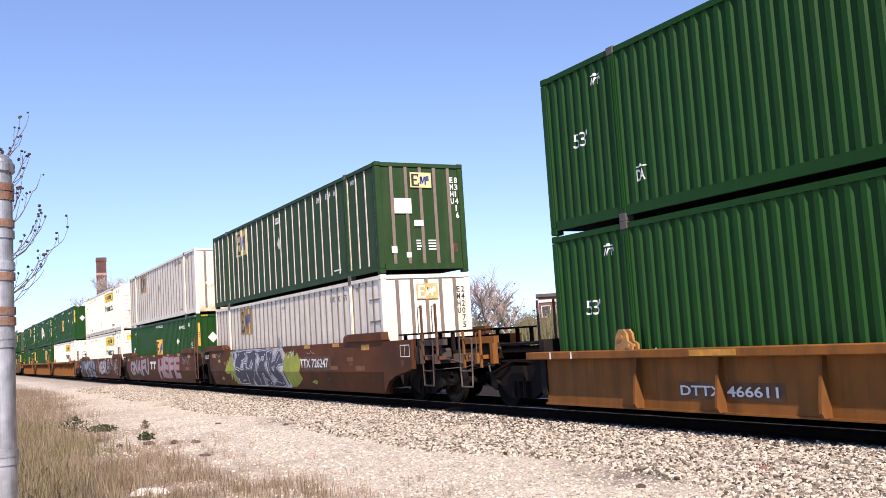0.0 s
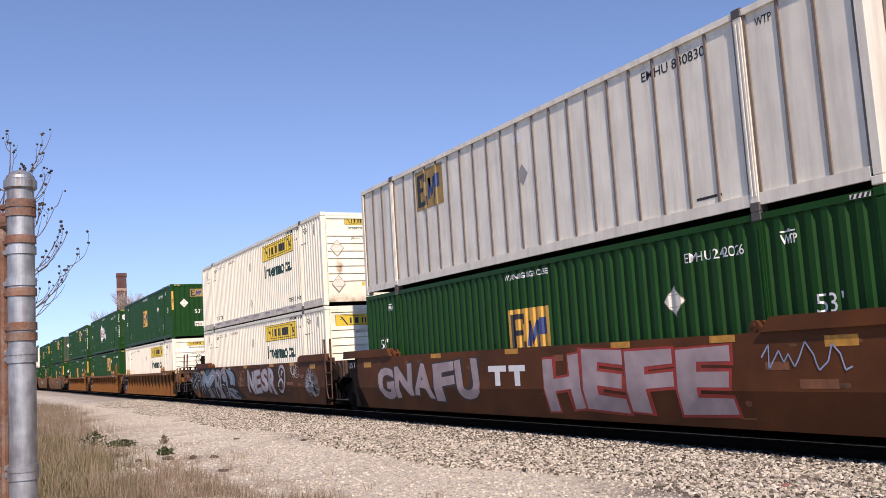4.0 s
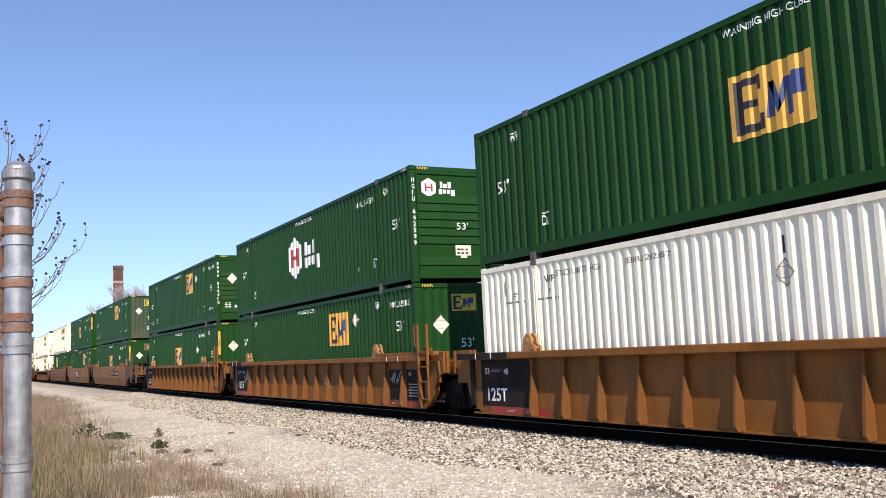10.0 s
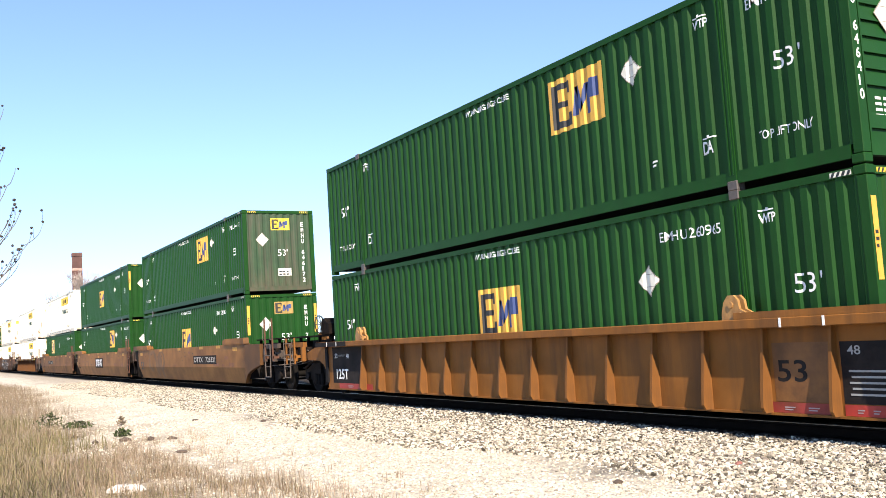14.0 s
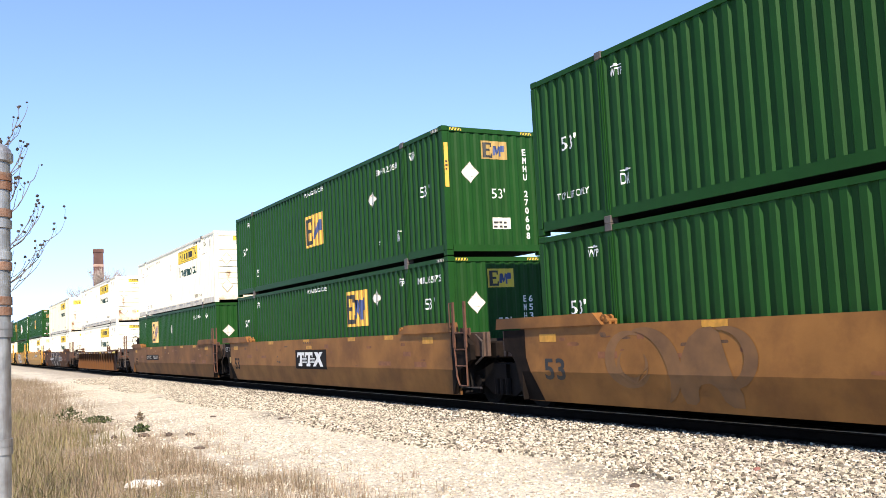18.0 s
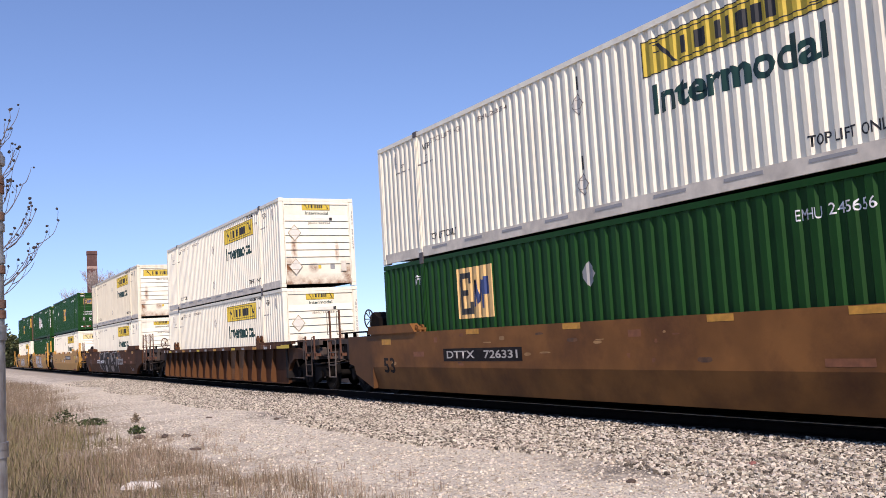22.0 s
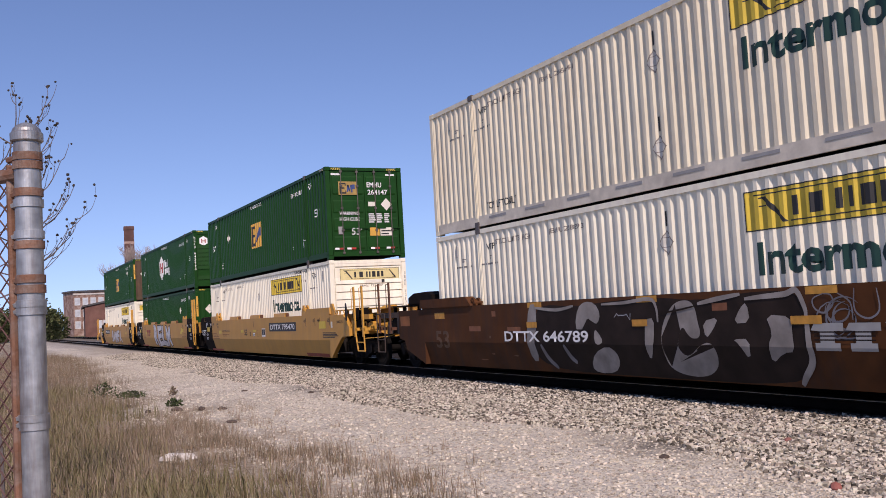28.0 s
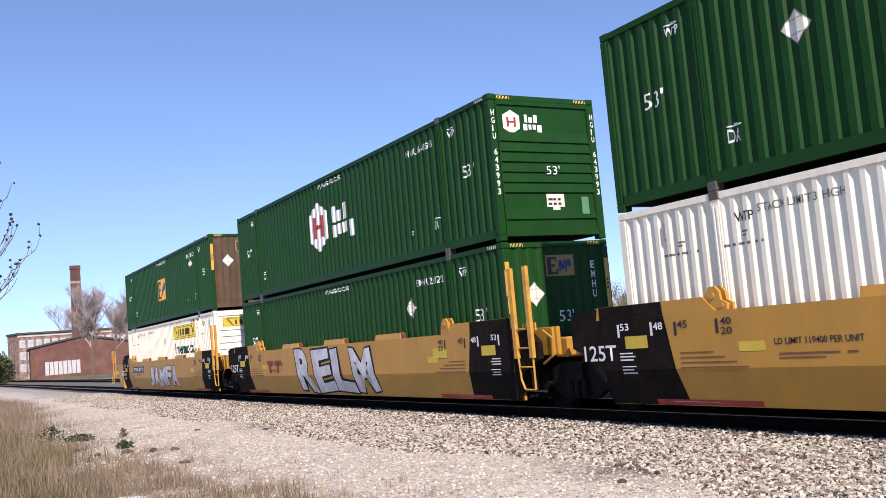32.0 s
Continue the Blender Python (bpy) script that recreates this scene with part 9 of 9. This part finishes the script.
tree(at(58.6, 48), 1.78 + 48 * math.tan(radians(4.2)), 1.1, 71, 0, "bare-twigged bush beyond the train", 4, 0.012, name="bare_tree")
tree(at(57.2, 50), 1.78 + 50 * math.tan(radians(3.6)), 1.1, 72, 60, "bare-twigged bush beyond the train", 4, 0.012, name="bare_tree")
tree(at(80.7, 150), 1.78 + 150 * math.tan(radians(4.9)), 0.75, 73, 0, "tall leafless tree beside a brick works", 5, 0.03, name="bare_tree", stout=0.013)
tree(at(79.4, 158), 1.78 + 158 * math.tan(radians(4.4)), 0.8, 75, 0, "leafless tree beside a brick works", 5, 0.03, name="bare_tree", stout=0.012)
tree(at(82.0, 255), 1.78 + 255 * math.tan(radians(4.3)), 0.8, 74, 0, "leafless tree behind a brick chimney", 4, 0.04, name="bare_tree", stout=0.012)

# ---- low concrete fence far beyond the brush ----
far_fence = thing("concrete_fence", "weathered pale concrete post-and-rail fence beyond the brush", "fence")
a, b = at(39.4, 58.0), at(24.0, 40.0)
far_fence.matrix_basis = Matrix.Translation(a)
run_ = b - a
zt = EYE[2] + 58 * math.tan(radians(1.2)) + 0.236
ang = math.degrees(math.atan2(run_.y, run_.x))
post = None
FENCE = mat("weathered_fence_concrete", (0.36, 0.32, 0.25), 0.9, var=0.2, scale=3)
for i in range(12):
    p = run_ * (i / 11)
    if post is None:
        post = part("fence_post", boxes((-0.1, 0.1, -0.1, 0.1, -0.1, zt)), FENCE, far_fence)
        post.matrix_basis = pose(p.x, p.y, 0, 0, 0, ang)
    else:
        share("fence_post", post, far_fence, p.x, p.y, 0, ang)
for z in (zt - 0.2, zt - 1.2):
    rl = part("fence_rail", boxes((0, run_.length, -0.06, 0.06, z, z + 0.18)), FENCE, far_fence)
    rl.matrix_basis = pose(0, 0, 0, 0, 0, ang)

# ---- brick works with chimney ----
BRICK = mat("old_red_brick", (0.145, 0.066, 0.05), 0.9, var=0.2, scale=0.6, dirt=(0.26, 0.15, 0.11), dirt_amt=0.6, dirt_scale=0.25, bump=0.2, bump_scale=4)
BRICK_PALE = mat("weathered_patchy_brick", (0.27, 0.16, 0.12), 0.9, var=0.3, scale=0.8, dirt=(0.5, 0.45, 0.4), dirt_amt=0.7, dirt_scale=0.8)
ROOF = mat("tar_roof", (0.08, 0.075, 0.075), 0.9, var=0.2, scale=1)
PANE = mat("dusty_pane", (0.50, 0.52, 0.54), 0.3, var=0.2, scale=1.5)
SHADEPANE = mat("dark_pane", (0.05, 0.055, 0.06), 0.2, var=0.3, scale=1.5)
CONC = mat("pale_render", (0.58, 0.55, 0.50), 0.9, var=0.1, scale=1)
CHIMNEY_BRICK = mat("sooty_red_brick", (0.10, 0.05, 0.042), 0.9, var=0.2, scale=0.6, dirt=(0.17, 0.09, 0.07), dirt_amt=0.5, dirt_scale=0.3, bump=0.2, bump_scale=4)
ch = thing("brick_chimney", "tall square tapering red brick chimney", "chimney")
ch.matrix_basis = Matrix.Translation(at(81.43, 228)) @ pose(0, 0, 0, 0, 0, -8)
hch = 1.78 + 228 * math.tan(radians(5.86))
bm = bmesh.new()
lv = [(1.42, 0), (1.18, hch * 0.6), (1.10, hch - 0.9), (1.20, hch - 0.85), (1.20, hch - 0.3), (1.12, hch)]
rings = [[bm.verts.new((sx * r, sy * r, z)) for sx, sy in ((-1, -1), (1, -1), (1, 1), (-1, 1))] for r, z in lv]
for p, q in zip(rings[:-1], rings[1:]):
    for i in range(4):
        bm.faces.new((p[i], p[(i + 1) % 4], q[(i + 1) % 4], q[i]))
bm.faces.new(rings[-1])
part("shaft", bm, CHIMNEY_BRICK, ch)
part("band", boxes((-1.16, 1.16, -1.16, 1.16, hch - 4.2, hch - 3.6)), BRICK_PALE, ch, "paler brick patch")


def works(origin, rz, length, depth, height, wall, label, cols, rows, win_w, win_h, z0, dz, gable=0.0, pane=None, span=None):
    """Long brick building; its front runs along local x and faces local -y."""
    ob = thing("brick_building", label, "building")
    ob.matrix_basis = Matrix.Translation(origin) @ pose(0, 0, 0, 0, 0, rz)
    if gable:
        bm = bmesh.new()
        solid(bm, [(0, 0, 0), (length, 0, 0), (length, 0, height), (length / 2, 0, height + gable), (0, 0, height)], (0, depth, 0))
        part("wall", bm, wall, ob)
        bm = bmesh.new()
        solid(bm, [(-0.5, -0.3, height), (length / 2, -0.3, height + gable), (length + 0.5, -0.3, height), (length + 0.5, -0.3, height + 0.35), (length / 2, -0.3, height + gable + 0.4), (-0.5, -0.3, height + 0.35)], (0, depth + 0.6, 0))
        part("roof", bm, ROOF, ob)
    else:
        part("wall", boxes((0, length, 0, depth, 0, height)), wall, ob)
        part("roof", boxes((-0.3, length + 0.3, -0.3, depth + 0.3, height, height + 0.4)), ROOF, ob)
        part("parapet", boxes((-0.1, length + 0.1, -0.12, 0.0, height - 0.7, height - 0.35)), CONC, ob)
    sx0, sx1 = span or (0.0, length)
    step = (sx1 - sx0) / cols
    proto = None
    for r in range(rows):
        for c in range(cols):
            x, z = sx0 + c * step + (step - win_w) / 2, z0 + r * dz
            if proto is None:
                proto = part("window", boxes((0, win_w, -0.06, 0.02, 0, 0.12), (0, win_w, -0.06, 0.02, win_h - 0.1, win_h), (0, 0.1, -0.06, 0.02, 0.12, win_h - 0.1), (win_w - 0.1, win_w, -0.06, 0.02, 0.12, win_h - 0.1)), CONC, ob)
                proto.matrix_basis = pose(x, 0, z)
                pn = part("pane", boxes((0.1, win_w - 0.1, -0.03, -0.005, 0.12, win_h - 0.1)), pane or SHADEPANE, proto)
            else:
                w = share("window", proto, ob, x, 0, z)
                share("pane", pn, w)
    return ob


works(at(84.6, 245), 102, 54, 8, 10.9, BRICK_PALE, "long three-storey weathered brick mill building with many windows", 28, 3, 1.4, 1.9, 1.8, 2.9, pane=PANE)
works(at(84.0, 205), 85, 20, 24, 6.2, BRICK, "low gabled red brick shed with a row of pale windows", 8, 1, 0.7, 2.7, 0.7, 3, gable=1.9, pane=PANE, span=(2.6, 9.4))
works(at(55.2, 118), 55, 5.4, 5, 6.0, BRICK, "small flat-roofed red brick building beyond the brush", 3, 1, 1.2, 1.5, 3.4, 3)
works(at(54.6, 112), 55, 4.5, 4, 3.4, CONC, "pale single-storey outbuilding beyond the brush", 3, 1, 1.0, 1.2, 1.4, 3)

# ---- motion ----
def motions():
    ts = [0.0, 4.0, 8.0, 12.0, 16.0, 20.0, 24.0, 28.0, 32.0]
    for ob, x, z in MOVERS:
        walk(ob, [(t, pose(x + run(t), NEAR_Y, z)) for t in ts])
    n = 480
    for w, x, front in TURNING:
        base = Matrix.Translation((x, TRACK_Y, WR))
        del w["home"]
        walk(w, [(i / 15.0, base @ Matrix.Rotation((run(i / 15.0) - run(0)) / WR, 4, "Y")) for i in range(n + 1)])


motions()
